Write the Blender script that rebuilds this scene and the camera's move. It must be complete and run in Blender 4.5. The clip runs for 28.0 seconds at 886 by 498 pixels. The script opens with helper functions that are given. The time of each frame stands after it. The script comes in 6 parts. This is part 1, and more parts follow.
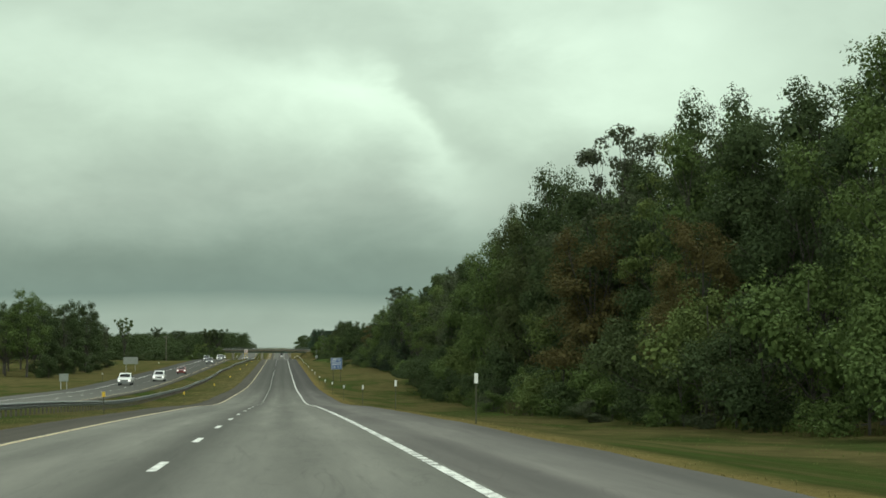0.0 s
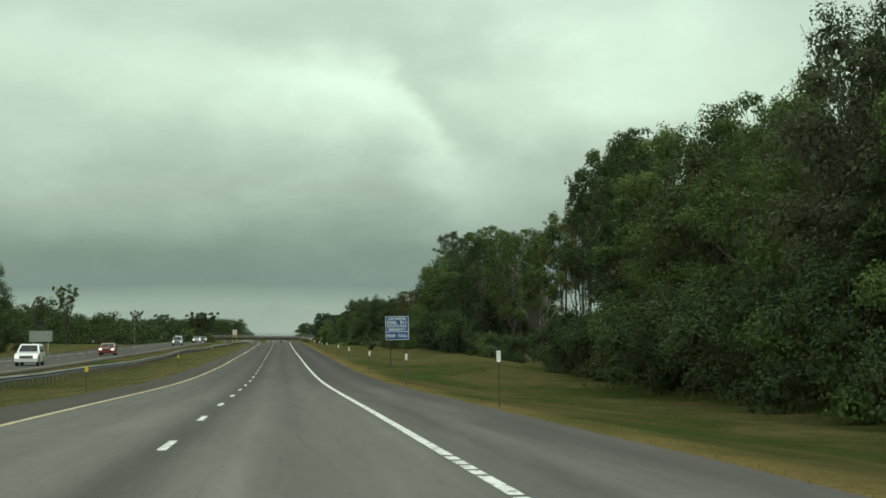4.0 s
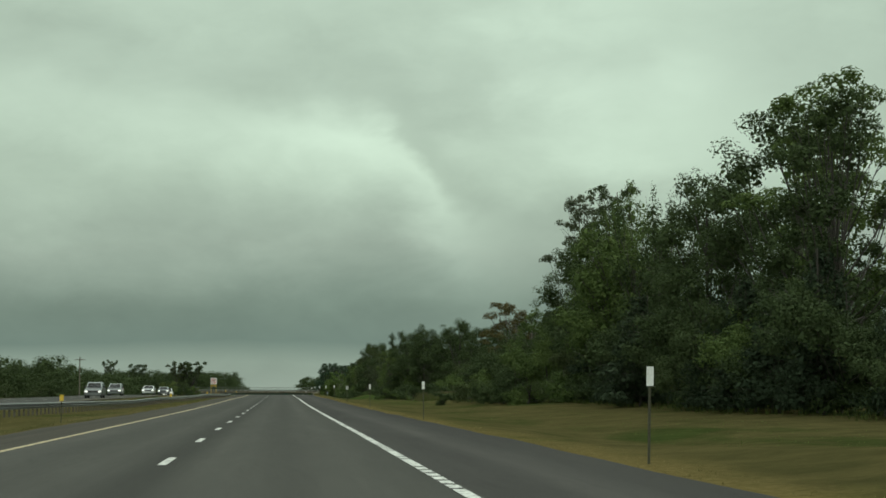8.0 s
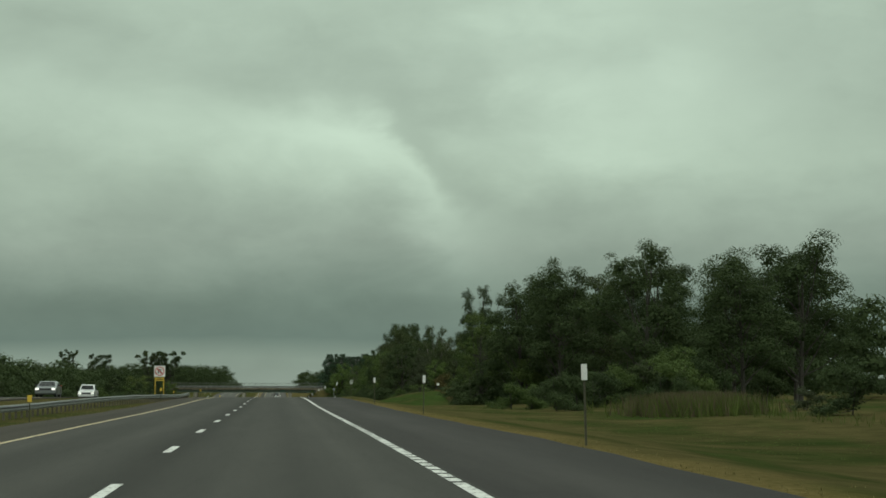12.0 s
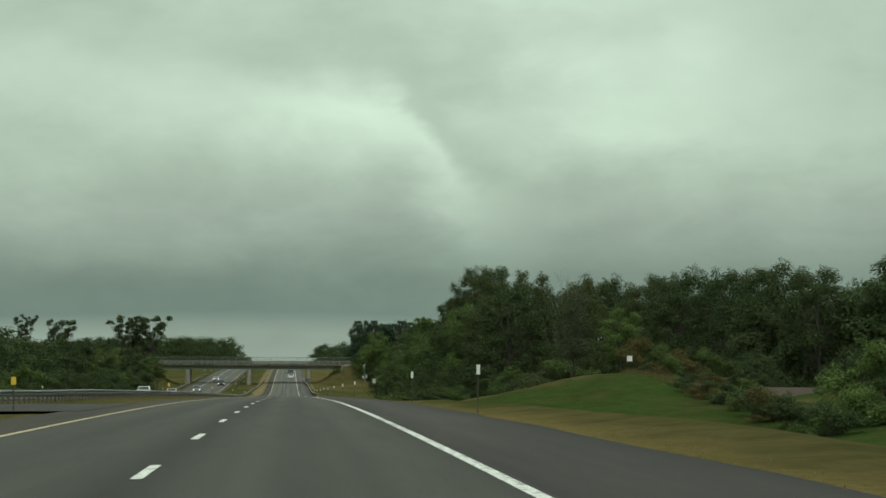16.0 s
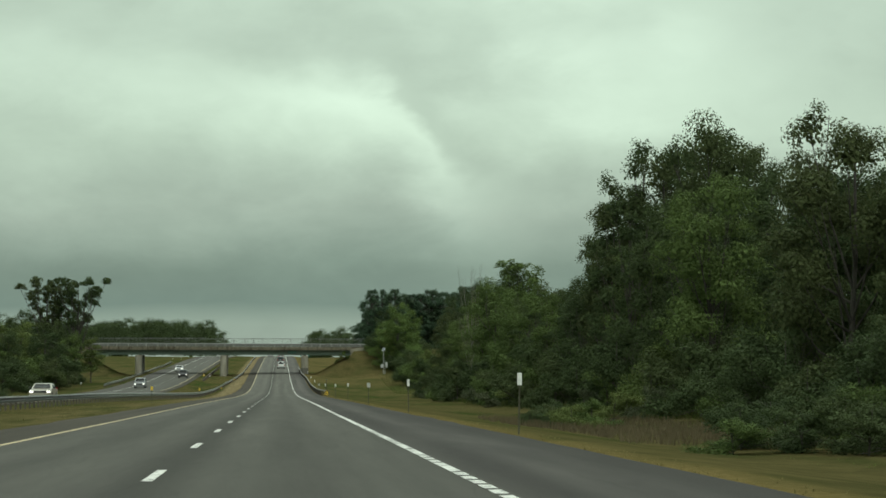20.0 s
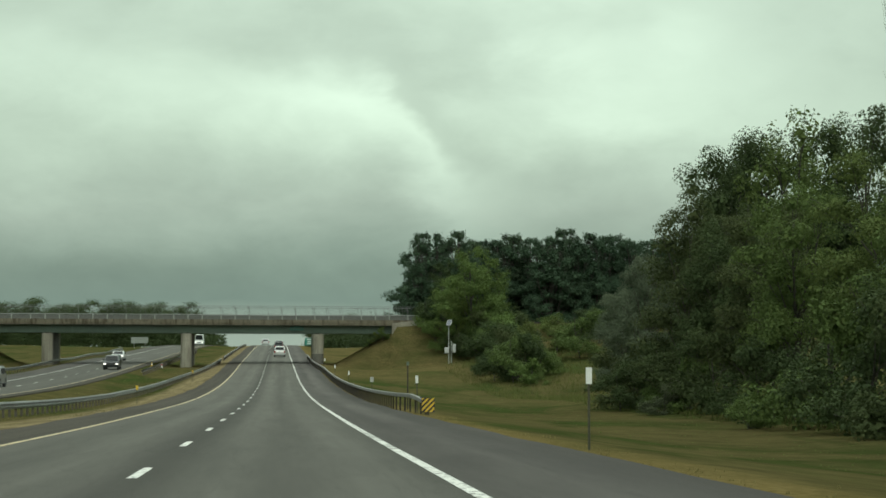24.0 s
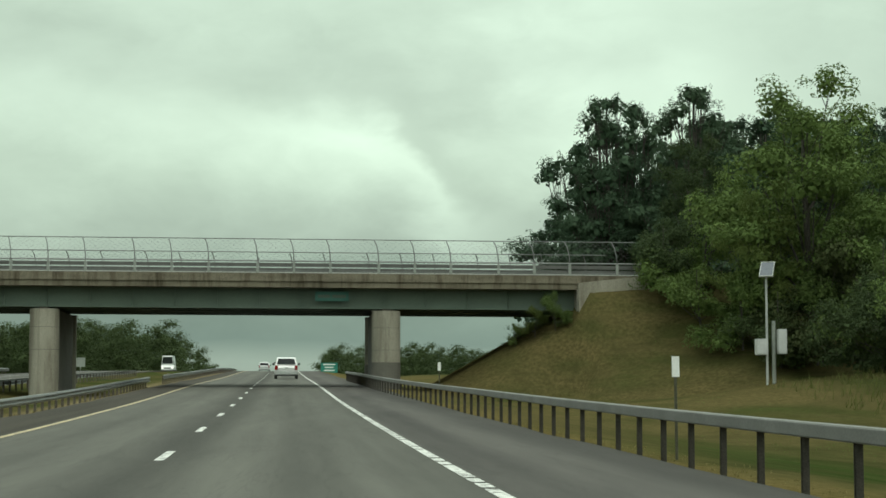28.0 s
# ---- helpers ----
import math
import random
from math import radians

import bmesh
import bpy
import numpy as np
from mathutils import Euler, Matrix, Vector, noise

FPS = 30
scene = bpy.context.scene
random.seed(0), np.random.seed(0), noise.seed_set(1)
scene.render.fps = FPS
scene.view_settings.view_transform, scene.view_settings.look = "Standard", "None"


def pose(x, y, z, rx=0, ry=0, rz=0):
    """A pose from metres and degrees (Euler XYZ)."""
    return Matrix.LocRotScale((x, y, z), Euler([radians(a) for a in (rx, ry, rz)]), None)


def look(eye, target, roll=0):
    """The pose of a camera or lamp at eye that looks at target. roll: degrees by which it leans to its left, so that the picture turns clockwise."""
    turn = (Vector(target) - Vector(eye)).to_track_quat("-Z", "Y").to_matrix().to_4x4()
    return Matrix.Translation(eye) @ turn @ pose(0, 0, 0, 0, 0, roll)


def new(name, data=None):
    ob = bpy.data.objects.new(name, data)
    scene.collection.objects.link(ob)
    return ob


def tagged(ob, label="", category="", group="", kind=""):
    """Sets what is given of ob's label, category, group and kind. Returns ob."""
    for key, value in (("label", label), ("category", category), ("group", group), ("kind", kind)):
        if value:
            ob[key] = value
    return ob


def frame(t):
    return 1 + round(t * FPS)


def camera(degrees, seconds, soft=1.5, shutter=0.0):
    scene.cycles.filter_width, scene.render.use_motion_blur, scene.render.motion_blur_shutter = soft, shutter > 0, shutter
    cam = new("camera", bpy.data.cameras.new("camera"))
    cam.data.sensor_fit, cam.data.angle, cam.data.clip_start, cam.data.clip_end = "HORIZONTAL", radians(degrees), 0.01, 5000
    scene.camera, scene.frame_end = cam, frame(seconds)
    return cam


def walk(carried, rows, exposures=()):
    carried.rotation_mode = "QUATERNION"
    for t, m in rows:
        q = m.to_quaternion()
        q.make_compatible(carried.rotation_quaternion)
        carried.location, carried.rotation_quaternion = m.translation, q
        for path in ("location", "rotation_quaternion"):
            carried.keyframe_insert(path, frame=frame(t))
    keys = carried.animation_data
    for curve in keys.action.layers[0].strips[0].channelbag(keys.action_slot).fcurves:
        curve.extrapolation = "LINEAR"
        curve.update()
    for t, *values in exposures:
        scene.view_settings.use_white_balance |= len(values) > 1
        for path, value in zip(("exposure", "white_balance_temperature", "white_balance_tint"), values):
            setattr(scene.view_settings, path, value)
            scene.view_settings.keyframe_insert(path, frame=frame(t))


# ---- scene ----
cam = camera(27.58, 28.0, soft=1.65)
walk(cam, [
    (0, pose(-0.032, -0.38, 4.708, 93.069, 0, -5.107)),
    (0.5, pose(-0.018, 19.14, 4.31, 92.758, 0, -5.131)),
    (1, pose(0.009, 38.67, 3.894, 92.605, 0, -5.184)),
    (1.5, pose(0.054, 58.23, 3.449, 92.491, 0, -5.212)),
    (2, pose(0.089, 77.81, 2.974, 92.415, 0, -5.181)),
    (2.5, pose(0.098, 97.4, 2.477, 92.52, 0, -5.154)),
    (4.5, pose(-0.118, 175.78, 0.647, 93.017, 0, -5.105)),
    (5, pose(-0.132, 195.12, 0.435, 93.291, 0, -5.021)),
    (5.5, pose(-0.132, 214.49, 0.209, 93.571, 0, -4.989)),
    (6, pose(-0.078, 233.96, -0, 93.777, 0, -5.074)),
    (6.5, pose(-0.014, 253.53, -0.137, 93.897, 0, -5.139)),
    (7, pose(0.041, 273.15, -0.176, 94.11, 0, -5.176)),
    (7.5, pose(0.061, 292.79, -0.16, 94.419, 0, -5.217)),
    (8, pose(0.051, 312.41, -0.123, 94.637, 0, -5.142)),
    (8.5, pose(0.021, 331.98, -0.054, 94.804, 0, -4.98)),
    (9, pose(-0.014, 351.48, 0.014, 94.857, 0, -4.941)),
    (9.5, pose(-0.032, 370.95, 0.067, 94.79, 0, -4.938)),
    (10, pose(-0.043, 390.49, 0.12, 94.846, 0, -5.026)),
    (10.5, pose(-0.05, 410.13, 0.185, 94.775, 0, -5.089)),
    (11, pose(-0.044, 429.79, 0.259, 94.629, 0, -5.165)),
    (11.5, pose(-0.001, 449.41, 0.343, 94.521, 0, -5.26)),
    (12, pose(0.023, 468.97, 0.448, 94.509, 0, -5.272)),
    (12.5, pose(0.028, 488.53, 0.562, 94.552, 0, -5.198)),
    (14.5, pose(0.084, 566.85, 0.875, 94.714, 0, -5.118)),
    (15, pose(0.054, 586.31, 0.99, 94.099, 0, -5.094)),
    (15.5, pose(-0.004, 605.75, 1.045, 93.86, 0, -4.993)),
    (16, pose(-0.085, 625.2, 1.036, 93.705, 0, -4.841)),
    (16.5, pose(-0.162, 644.62, 0.977, 93.742, 0, -4.743)),
    (17, pose(-0.195, 663.99, 0.873, 93.754, 0, -4.797)),
    (17.5, pose(-0.195, 683.38, 0.723, 93.789, 0, -4.86)),
    (18, pose(-0.162, 702.86, 0.529, 93.827, 0, -4.949)),
    (18.5, pose(-0.128, 722.44, 0.283, 93.782, 0, -5.059)),
    (19, pose(-0.103, 742.01, 0.005, 93.661, 0, -5.152)),
    (19.5, pose(-0.105, 761.5, -0.278, 93.514, 0, -5.183)),
    (20, pose(-0.121, 780.96, -0.573, 93.44, 0, -5.16)),
    (20.5, pose(-0.107, 800.47, -0.877, 93.422, 0, -5.086)),
    (21, pose(-0.082, 820.05, -1.192, 93.501, 0, -5.094)),
    (21.5, pose(-0.073, 839.69, -1.513, 93.429, 0, -5.147)),
    (23.5, pose(0.092, 919, -2.795, 93.389, 0, -5.227)),
    (24, pose(0.08, 938.58, -3.122, 93.372, 0, -5.196)),
    (24.5, pose(0.067, 958.12, -3.444, 93.314, 0, -5.13)),
    (25, pose(0.053, 977.56, -3.769, 93.228, 0, -5.066)),
    (25.5, pose(0.027, 996.9, -4.067, 93.246, 0, -4.995)),
    (26, pose(0.018, 1016.23, -4.331, 93.418, 0, -4.962)),
    (26.5, pose(0.037, 1035.62, -4.56, 93.645, 0, -4.964)),
    (27, pose(0.044, 1055.06, -4.693, 93.85, 0, -4.95)),
    (27.5, pose(0.036, 1074.53, -4.726, 94.247, 0, -5.019)),
    (28, pose(0.01, 1094.01, -4.667, 94.619, 0, -5.048)),
], exposures=[(0, 0.1), (2.5, 0.08), (5, 0.02), (8, -0.24), (10, -0.4), (12, -0.44), (15, -0.26), (18, -0.18), (20, -0.06), (24, 0.04), (28, 0.1)])

# ---- world and sun: a closed grey-green cloud cover over a summer road ----
SKY = bpy.data.worlds.new("overcast_sky")
scene.world = SKY
SKY.use_nodes = True
wn, wl = SKY.node_tree.nodes, SKY.node_tree.links
wn.clear()


def wmath(op, a, b=None):
    nd = wn.new("ShaderNodeMath")
    nd.operation = op
    for k, v in enumerate((a, b)):
        if v is None:
            continue
        if hasattr(v, "links"):
            wl.new(v, nd.inputs[k])
        else:
            nd.inputs[k].default_value = v
    return nd.outputs[0]


w_geo = wn.new("ShaderNodeTexCoord")
w_sep = wn.new("ShaderNodeSeparateXYZ")
wl.new(w_geo.outputs["Generated"], w_sep.inputs[0])
w_map = wn.new("ShaderNodeMapping")
w_map.inputs["Scale"].default_value = (1.0, 1.0, 1.9)
w_map.inputs["Location"].default_value = (0.31, 0.1, 0.02)
wl.new(w_geo.outputs["Generated"], w_map.inputs[0])


def wnoise(scale, detail, rough, warp):
    nd = wn.new("ShaderNodeTexNoise")
    nd.inputs["Scale"].default_value = scale
    nd.inputs["Detail"].default_value = detail
    nd.inputs["Roughness"].default_value = rough
    nd.inputs["Distortion"].default_value = warp
    wl.new(w_map.outputs[0], nd.inputs["Vector"])
    return nd.outputs["Fac"]


def wstep(v, lo, hi):
    nd = wn.new("ShaderNodeMapRange")
    nd.interpolation_type = "SMOOTHSTEP"
    nd.inputs["From Min"].default_value, nd.inputs["From Max"].default_value = lo, hi
    wl.new(v, nd.inputs[0])
    return nd.outputs[0]


def wbell(v, centre, width):
    d = wmath("DIVIDE", wmath("SUBTRACT", v, centre), width)
    return wmath("POWER", 2.718, wmath("MULTIPLY", wmath("MULTIPLY", d, d), -1.0))


big, fine = wnoise(5.0, 3.0, 0.5, 0.2), wnoise(13.0, 5.0, 0.55, 0.25)
wisp = wnoise(24.0, 5.0, 0.6, 0.4)
lump = wmath("ADD", wmath("MULTIPLY", wmath("SUBTRACT", big, 0.5), 0.03), wmath("MULTIPLY", wmath("SUBTRACT", fine, 0.5), 0.03))
up_here = wmath("MINIMUM", wmath("MULTIPLY", wmath("ABSOLUTE", w_sep.outputs["Z"]), 12.0), 1.0)
height = wmath("ADD", w_sep.outputs["Z"], wmath("MULTIPLY", lump, up_here))
w_ramp = wn.new("ShaderNodeValToRGB")
wl.new(wmath("ADD", height, 0.1), w_ramp.inputs[0])
SKY_STOPS = [(0.0, (0.20, 0.26, 0.21)), (0.103, (0.30, 0.38, 0.315)), (0.118, (0.275, 0.36, 0.295)), (0.129, (0.17, 0.245, 0.205)),
             (0.147, (0.205, 0.285, 0.232)), (0.180, (0.335, 0.425, 0.345)), (0.22, (0.455, 0.58, 0.46)), (0.275, (0.485, 0.615, 0.494)),
             (0.33, (0.51, 0.65, 0.52)), (0.45, (0.72, 0.88, 0.74)), (1.0, (1.45, 1.65, 1.5))]
while len(w_ramp.color_ramp.elements) < len(SKY_STOPS):
    w_ramp.color_ramp.elements.new(0.5)
for el, (at, col) in zip(w_ramp.color_ramp.elements, SKY_STOPS):
    el.position = at
    el.color = (*col, 1)
# thinner and thicker places in the cloud cover
warp_x = wmath("ADD", w_sep.outputs["X"], wmath("MULTIPLY", wmath("SUBTRACT", fine, 0.5), 0.07))
warp_z = wmath("ADD", w_sep.outputs["Z"], wmath("ADD", wmath("MULTIPLY", wmath("SUBTRACT", wnoise(9.0, 4.0, 0.55, 0.3), 0.5), 0.04), wmath("MULTIPLY", wmath("SUBTRACT", wisp, 0.5), 0.018)))
ahead = wmath("GREATER_THAN", w_sep.outputs["Y"], 0.0)
cover = wmath("MULTIPLY_ADD", wmath("SUBTRACT", fine, 0.5), 0.30)
cover.node.inputs[2].default_value = 1.0
cover = wmath("ADD", cover, wmath("MULTIPLY", wmath("SUBTRACT", wisp, 0.5), 0.16))
# a bright shelf with a firm upper edge that sinks towards its end, and a grey fold above it
brim = wmath("SUBTRACT", wmath("MULTIPLY_ADD", warp_x, -0.07), wmath("MULTIPLY", wstep(warp_x, 0.045, 0.115), 0.055))
brim.node.inputs[0].links[0].from_node.inputs[2].default_value = 0.162
below = wmath("SUBTRACT", brim, warp_z)
ends = wmath("MULTIPLY", wmath("SUBTRACT", 1.0, wstep(warp_x, 0.082, 0.152)), ahead)
shelf = wmath("MULTIPLY", wmath("MULTIPLY", wstep(below, -0.009, 0.015), wbell(below, 0.012, 0.042)), ends)
fold = wmath("MULTIPLY", wbell(below, -0.020, 0.017), ends)
glow = wmath("MULTIPLY_ADD", wbell(w_sep.outputs["X"], 0.06, 0.12), 0.29)
glow.node.inputs[2].default_value = 0.10
cover = wmath("ADD", cover, wmath("SUBTRACT", wmath("MULTIPLY", shelf, glow), wmath("MULTIPLY", fold, 0.06)))
# single puffs: across, up, width, height, how much
for across, up, wide, tall, much in ((0.150, 0.169, 0.032, 0.014, 0.20), (0.205, 0.149, 0.060, 0.032, 0.27), (0.225, 0.178, 0.030, 0.012, 0.10), (0.185, 0.128, 0.030, 0.012, 0.08), (0.165, 0.211, 0.055, 0.020, 0.16), (0.115, 0.207, 0.022, 0.014, 0.06),
                                     (0.150, 0.130, 0.060, 0.020, 0.06), (0.295, 0.190, 0.050, 0.040, -0.05), (-0.135, 0.130, 0.050, 0.018, -0.08), (-0.06, 0.122, 0.040, 0.014, -0.06),
                                     (0.05, 0.100, 0.10, 0.020, -0.05), (-0.14, 0.200, 0.05, 0.020, -0.04), (0.30, 0.120, 0.07, 0.030, 0.08), (-0.10, 0.046, 0.14, 0.014, -0.12)):
    spot = wmath("MULTIPLY", wbell(warp_x, across, wide), wbell(warp_z, up, tall))
    cover = wmath("ADD", cover, wmath("MULTIPLY", wmath("MULTIPLY", spot, ahead), much))
w_light = wn.new("ShaderNodeVectorMath")
w_light.operation = "SCALE"
wl.new(w_ramp.outputs[0], w_light.inputs[0])
wl.new(cover, w_light.inputs["Scale"])
w_sky = wn.new("ShaderNodeTexSky")
w_sky.sky_type = "NISHITA"
w_sky.sun_disc = False
w_sky.sun_elevation, w_sky.sun_rotation = radians(55), radians(20)
w_thin = wn.new("ShaderNodeVectorMath")
w_thin.operation = "MULTIPLY_ADD"
w_thin.inputs[1].default_value = (0.002, 0.002, 0.002)
wl.new(w_sky.outputs[0], w_thin.inputs[0])
wl.new(w_light.outputs[0], w_thin.inputs[2])
w_bg, w_out = wn.new("ShaderNodeBackground"), wn.new("ShaderNodeOutputWorld")
w_bg.inputs["Strength"].default_value = 1.12
wl.new(w_thin.outputs[0], w_bg.inputs["Color"])
wl.new(w_bg.outputs[0], w_out.inputs[0])

sun = new("sun", bpy.data.lights.new("sun", "SUN"))
sun.data.energy, sun.data.angle, sun.data.color = 0.7, radians(40), (1.0, 0.98, 0.9)
sun.matrix_world = look((0, 0, 300), (-10, 20, 295 - 30))


# ---- materials ----
def mat_base(name, rough=0.8, metal=0.0, spec=0.5):
    m = bpy.data.materials.new(name)
    m.use_nodes = True
    nt = m.node_tree
    b = nt.nodes["Principled BSDF"]
    b.inputs["Roughness"].default_value = rough
    b.inputs["Metallic"].default_value = metal
    b.inputs["Specular IOR Level"].default_value = spec
    return m, nt, b


def tex(nt, scale, detail=4.0, stretch=(1, 1, 1), rough=0.6, warp=0.0):
    co = nt.nodes.new("ShaderNodeNewGeometry")
    mp = nt.nodes.new("ShaderNodeMapping")
    mp.inputs["Scale"].default_value = stretch
    nt.links.new(co.outputs["Position"], mp.inputs[0])
    nd = nt.nodes.new("ShaderNodeTexNoise")
    nd.inputs["Scale"].default_value = scale
    nd.inputs["Detail"].default_value = detail
    nd.inputs["Roughness"].default_value = rough
    nd.inputs["Distortion"].default_value = warp
    nt.links.new(mp.outputs[0], nd.inputs["Vector"])
    return nd.outputs["Fac"]


def ramp(nt, fac, *stops):
    nd = nt.nodes.new("ShaderNodeValToRGB")
    while len(nd.color_ramp.elements) < len(stops):
        nd.color_ramp.elements.new(0.5)
    for el, (at, col) in zip(nd.color_ramp.elements, stops):
        el.position = at
        el.color = (*col, 1) if len(col) == 3 else col
    nt.links.new(fac, nd.inputs[0])
    return nd.outputs[0]


def mix(nt, fac, a, b, kind="MIX"):
    nd = nt.nodes.new("ShaderNodeMix")
    nd.data_type = "RGBA"
    nd.blend_type = kind
    for socket, v in ((nd.inputs[0], fac), (nd.inputs[6], a), (nd.inputs[7], b)):
        if hasattr(v, "links"):
            nt.links.new(v, socket)
        elif isinstance(v, tuple):
            socket.default_value = (*v, 1)
        else:
            socket.default_value = v
    return nd.outputs[2]


def bump(nt, b, fac, strength, distance=0.01):
    nd = nt.nodes.new("ShaderNodeBump")
    nd.inputs["Strength"].default_value = strength
    nd.inputs["Distance"].default_value = distance
    nt.links.new(fac, nd.inputs["Height"])
    nt.links.new(nd.outputs[0], b.inputs["Normal"])


def speckled(name, dark, light, rough=0.8, scale=3.0, fine=40.0, metal=0.0, relief=0.2, spec=0.5, stretch=(1, 1, 1), drips=0.0):
    m, nt, b = mat_base(name, rough, metal, spec)
    col = ramp(nt, tex(nt, scale, 5, stretch), (0.3, dark), (0.7, light))
    f = tex(nt, fine, 2)
    col = mix(nt, 0.35, col, ramp(nt, f, (0.3, tuple(c * 0.6 for c in dark)), (0.7, tuple(min(1, c * 1.3) for c in light))))
    if drips:
        # rust and soot washed down by rain
        wash = ramp(nt, tex(nt, 1.0, 6, (1.7, 1.7, 0.16), 0.65, 0.4), (0.46, (0, 0, 0)), (0.68, (drips, drips, drips)))
        col = mix(nt, wash, col, tuple(c * k for c, k in zip(dark, (0.42, 0.36, 0.30))))
    nt.links.new(col, b.inputs["Base Color"])
    bump(nt, b, f, relief)
    return m


def asphalt(name, dark, light, patch, wear=False):
    """Worn road surface: long stretched tyre lanes, blotches, aggregate."""
    m, nt, b = mat_base(name, 0.95, 0, 0.12)
    lanes = ramp(nt, tex(nt, 1.0, 3, (1.1, 0.004, 1), 0.5), (0.35, dark), (0.65, light))
    blot = ramp(nt, tex(nt, 1.0, 5, (0.55, 0.05, 1), 0.6, 0.4), (0.42, (0, 0, 0)), (0.72, (1, 1, 1)))
    col = mix(nt, mix(nt, 0.6, (0, 0, 0), blot), lanes, patch)
    if wear:
        # oil-darkened lane middles and joint, paler wheel tracks
        geo = nt.nodes.new("ShaderNodeNewGeometry")
        sep = nt.nodes.new("ShaderNodeSeparateXYZ")
        nt.links.new(geo.outputs["Position"], sep.inputs[0])
        mp = nt.nodes.new("ShaderNodeMapRange")
        mp.inputs["From Min"].default_value, mp.inputs["From Max"].default_value = -5.4, 2.1
        nt.links.new(sep.outputs["X"], mp.inputs[0])
        k = [(0.0, 0.8), (0.10, 1.12), (0.24, 0.86), (0.36, 1.14), (0.43, 0.80), (0.485, 0.44), (0.525, 0.46), (0.60, 1.0), (0.65, 1.16), (0.75, 0.80), (0.86, 1.16), (0.95, 0.95), (1.0, 0.75)]
        band = ramp(nt, mp.outputs[0], *[(at, (v, v, v)) for at, v in k])
        col = mix(nt, 0.85, col, band, "MULTIPLY")
    if not wear:
        # a paler wheel track along the middle of the shoulder, a darker crumbling edge
        geo = nt.nodes.new("ShaderNodeNewGeometry")
        sep = nt.nodes.new("ShaderNodeSeparateXYZ")
        nt.links.new(geo.outputs["Position"], sep.inputs[0])
        mp = nt.nodes.new("ShaderNodeMapRange")
        mp.inputs["From Min"].default_value, mp.inputs["From Max"].default_value = 2.1, 5.1
        nt.links.new(sep.outputs["X"], mp.inputs[0])
        k = [(0.0, 1.0), (0.22, 0.92), (0.42, 1.28), (0.6, 1.14), (0.78, 0.76), (1.0, 0.72)]
        col = mix(nt, 0.9, col, ramp(nt, mp.outputs[0], *[(at, (v, v, v)) for at, v in k]), "MULTIPLY")
    # brightness factor that differs from stretch to stretch along the road
    yco = nt.nodes.new("ShaderNodeNewGeometry")
    ysep = nt.nodes.new("ShaderNodeSeparateXYZ")
    nt.links.new(yco.outputs["Position"], ysep.inputs[0])
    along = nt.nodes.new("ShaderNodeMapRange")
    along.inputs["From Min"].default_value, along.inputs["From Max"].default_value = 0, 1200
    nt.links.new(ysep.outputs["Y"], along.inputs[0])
    stretch_tone = ramp(nt, along.outputs[0], *[(at, (v, v, v)) for at, v in ((0.0, 1.5), (0.13, 1.46), (0.175, 1.06), (0.215, 0.70), (0.29, 0.52), (0.42, 0.45), (0.50, 0.47), (0.60, 0.58), (0.70, 0.72), (0.80, 0.82), (0.90, 0.98), (1.0, 1.05))])
    col = mix(nt, 1.0, mix(nt, 1.0, col, (1.65, 1.65, 1.65), "MULTIPLY"), stretch_tone, "MULTIPLY")
    mottle = ramp(nt, tex(nt, 1.0, 5, (1.5, 0.11, 1), 0.7, 0.3), (0.3, (0.80, 0.80, 0.80)), (0.7, (1.17, 1.17, 1.15)))
    col = mix(nt, 0.9, col, mottle, "MULTIPLY")
    tar = ramp(nt, tex(nt, 1.0, 3, (0.9, 0.06, 1), 0.5, 1.6), (0.492, (1, 1, 1)), (0.498, (0.55, 0.55, 0.55)), (0.502, (0.55, 0.55, 0.55)), (0.508, (1, 1, 1)))
    col = mix(nt, 0.35, col, tar, "MULTIPLY")
    grit = tex(nt, 55.0, 3)
    col = mix(nt, 0.28, col, ramp(nt, grit, (0.25, tuple(c * 0.55 for c in dark)), (0.75, tuple(c * 1.5 for c in light))))
    streak = ramp(nt, tex(nt, 1.0, 6, (6.0, 0.12, 1), 0.65), (0.62, (0, 0, 0)), (0.78, (1, 1, 1)))
    col = mix(nt, mix(nt, 0.35, (0, 0, 0), streak), col, tuple(c * 0.55 for c in dark))
    nt.links.new(col, b.inputs["Base Color"])
    bump(nt, b, grit, 0.35, 0.006)
    return m


M_lane = asphalt("lane_asphalt", (0.047, 0.046, 0.040), (0.066, 0.064, 0.056), (0.050, 0.049, 0.043), True)
M_inner = speckled("stained_inner_shoulder", (0.026, 0.023, 0.018), (0.062, 0.055, 0.044), 0.95, 0.8, 30.0, relief=0.3, spec=0.1, stretch=(2.2, 0.03, 1))
M_shoulder = asphalt("shoulder_asphalt", (0.030, 0.028, 0.026), (0.046, 0.043, 0.039), (0.062, 0.059, 0.053))


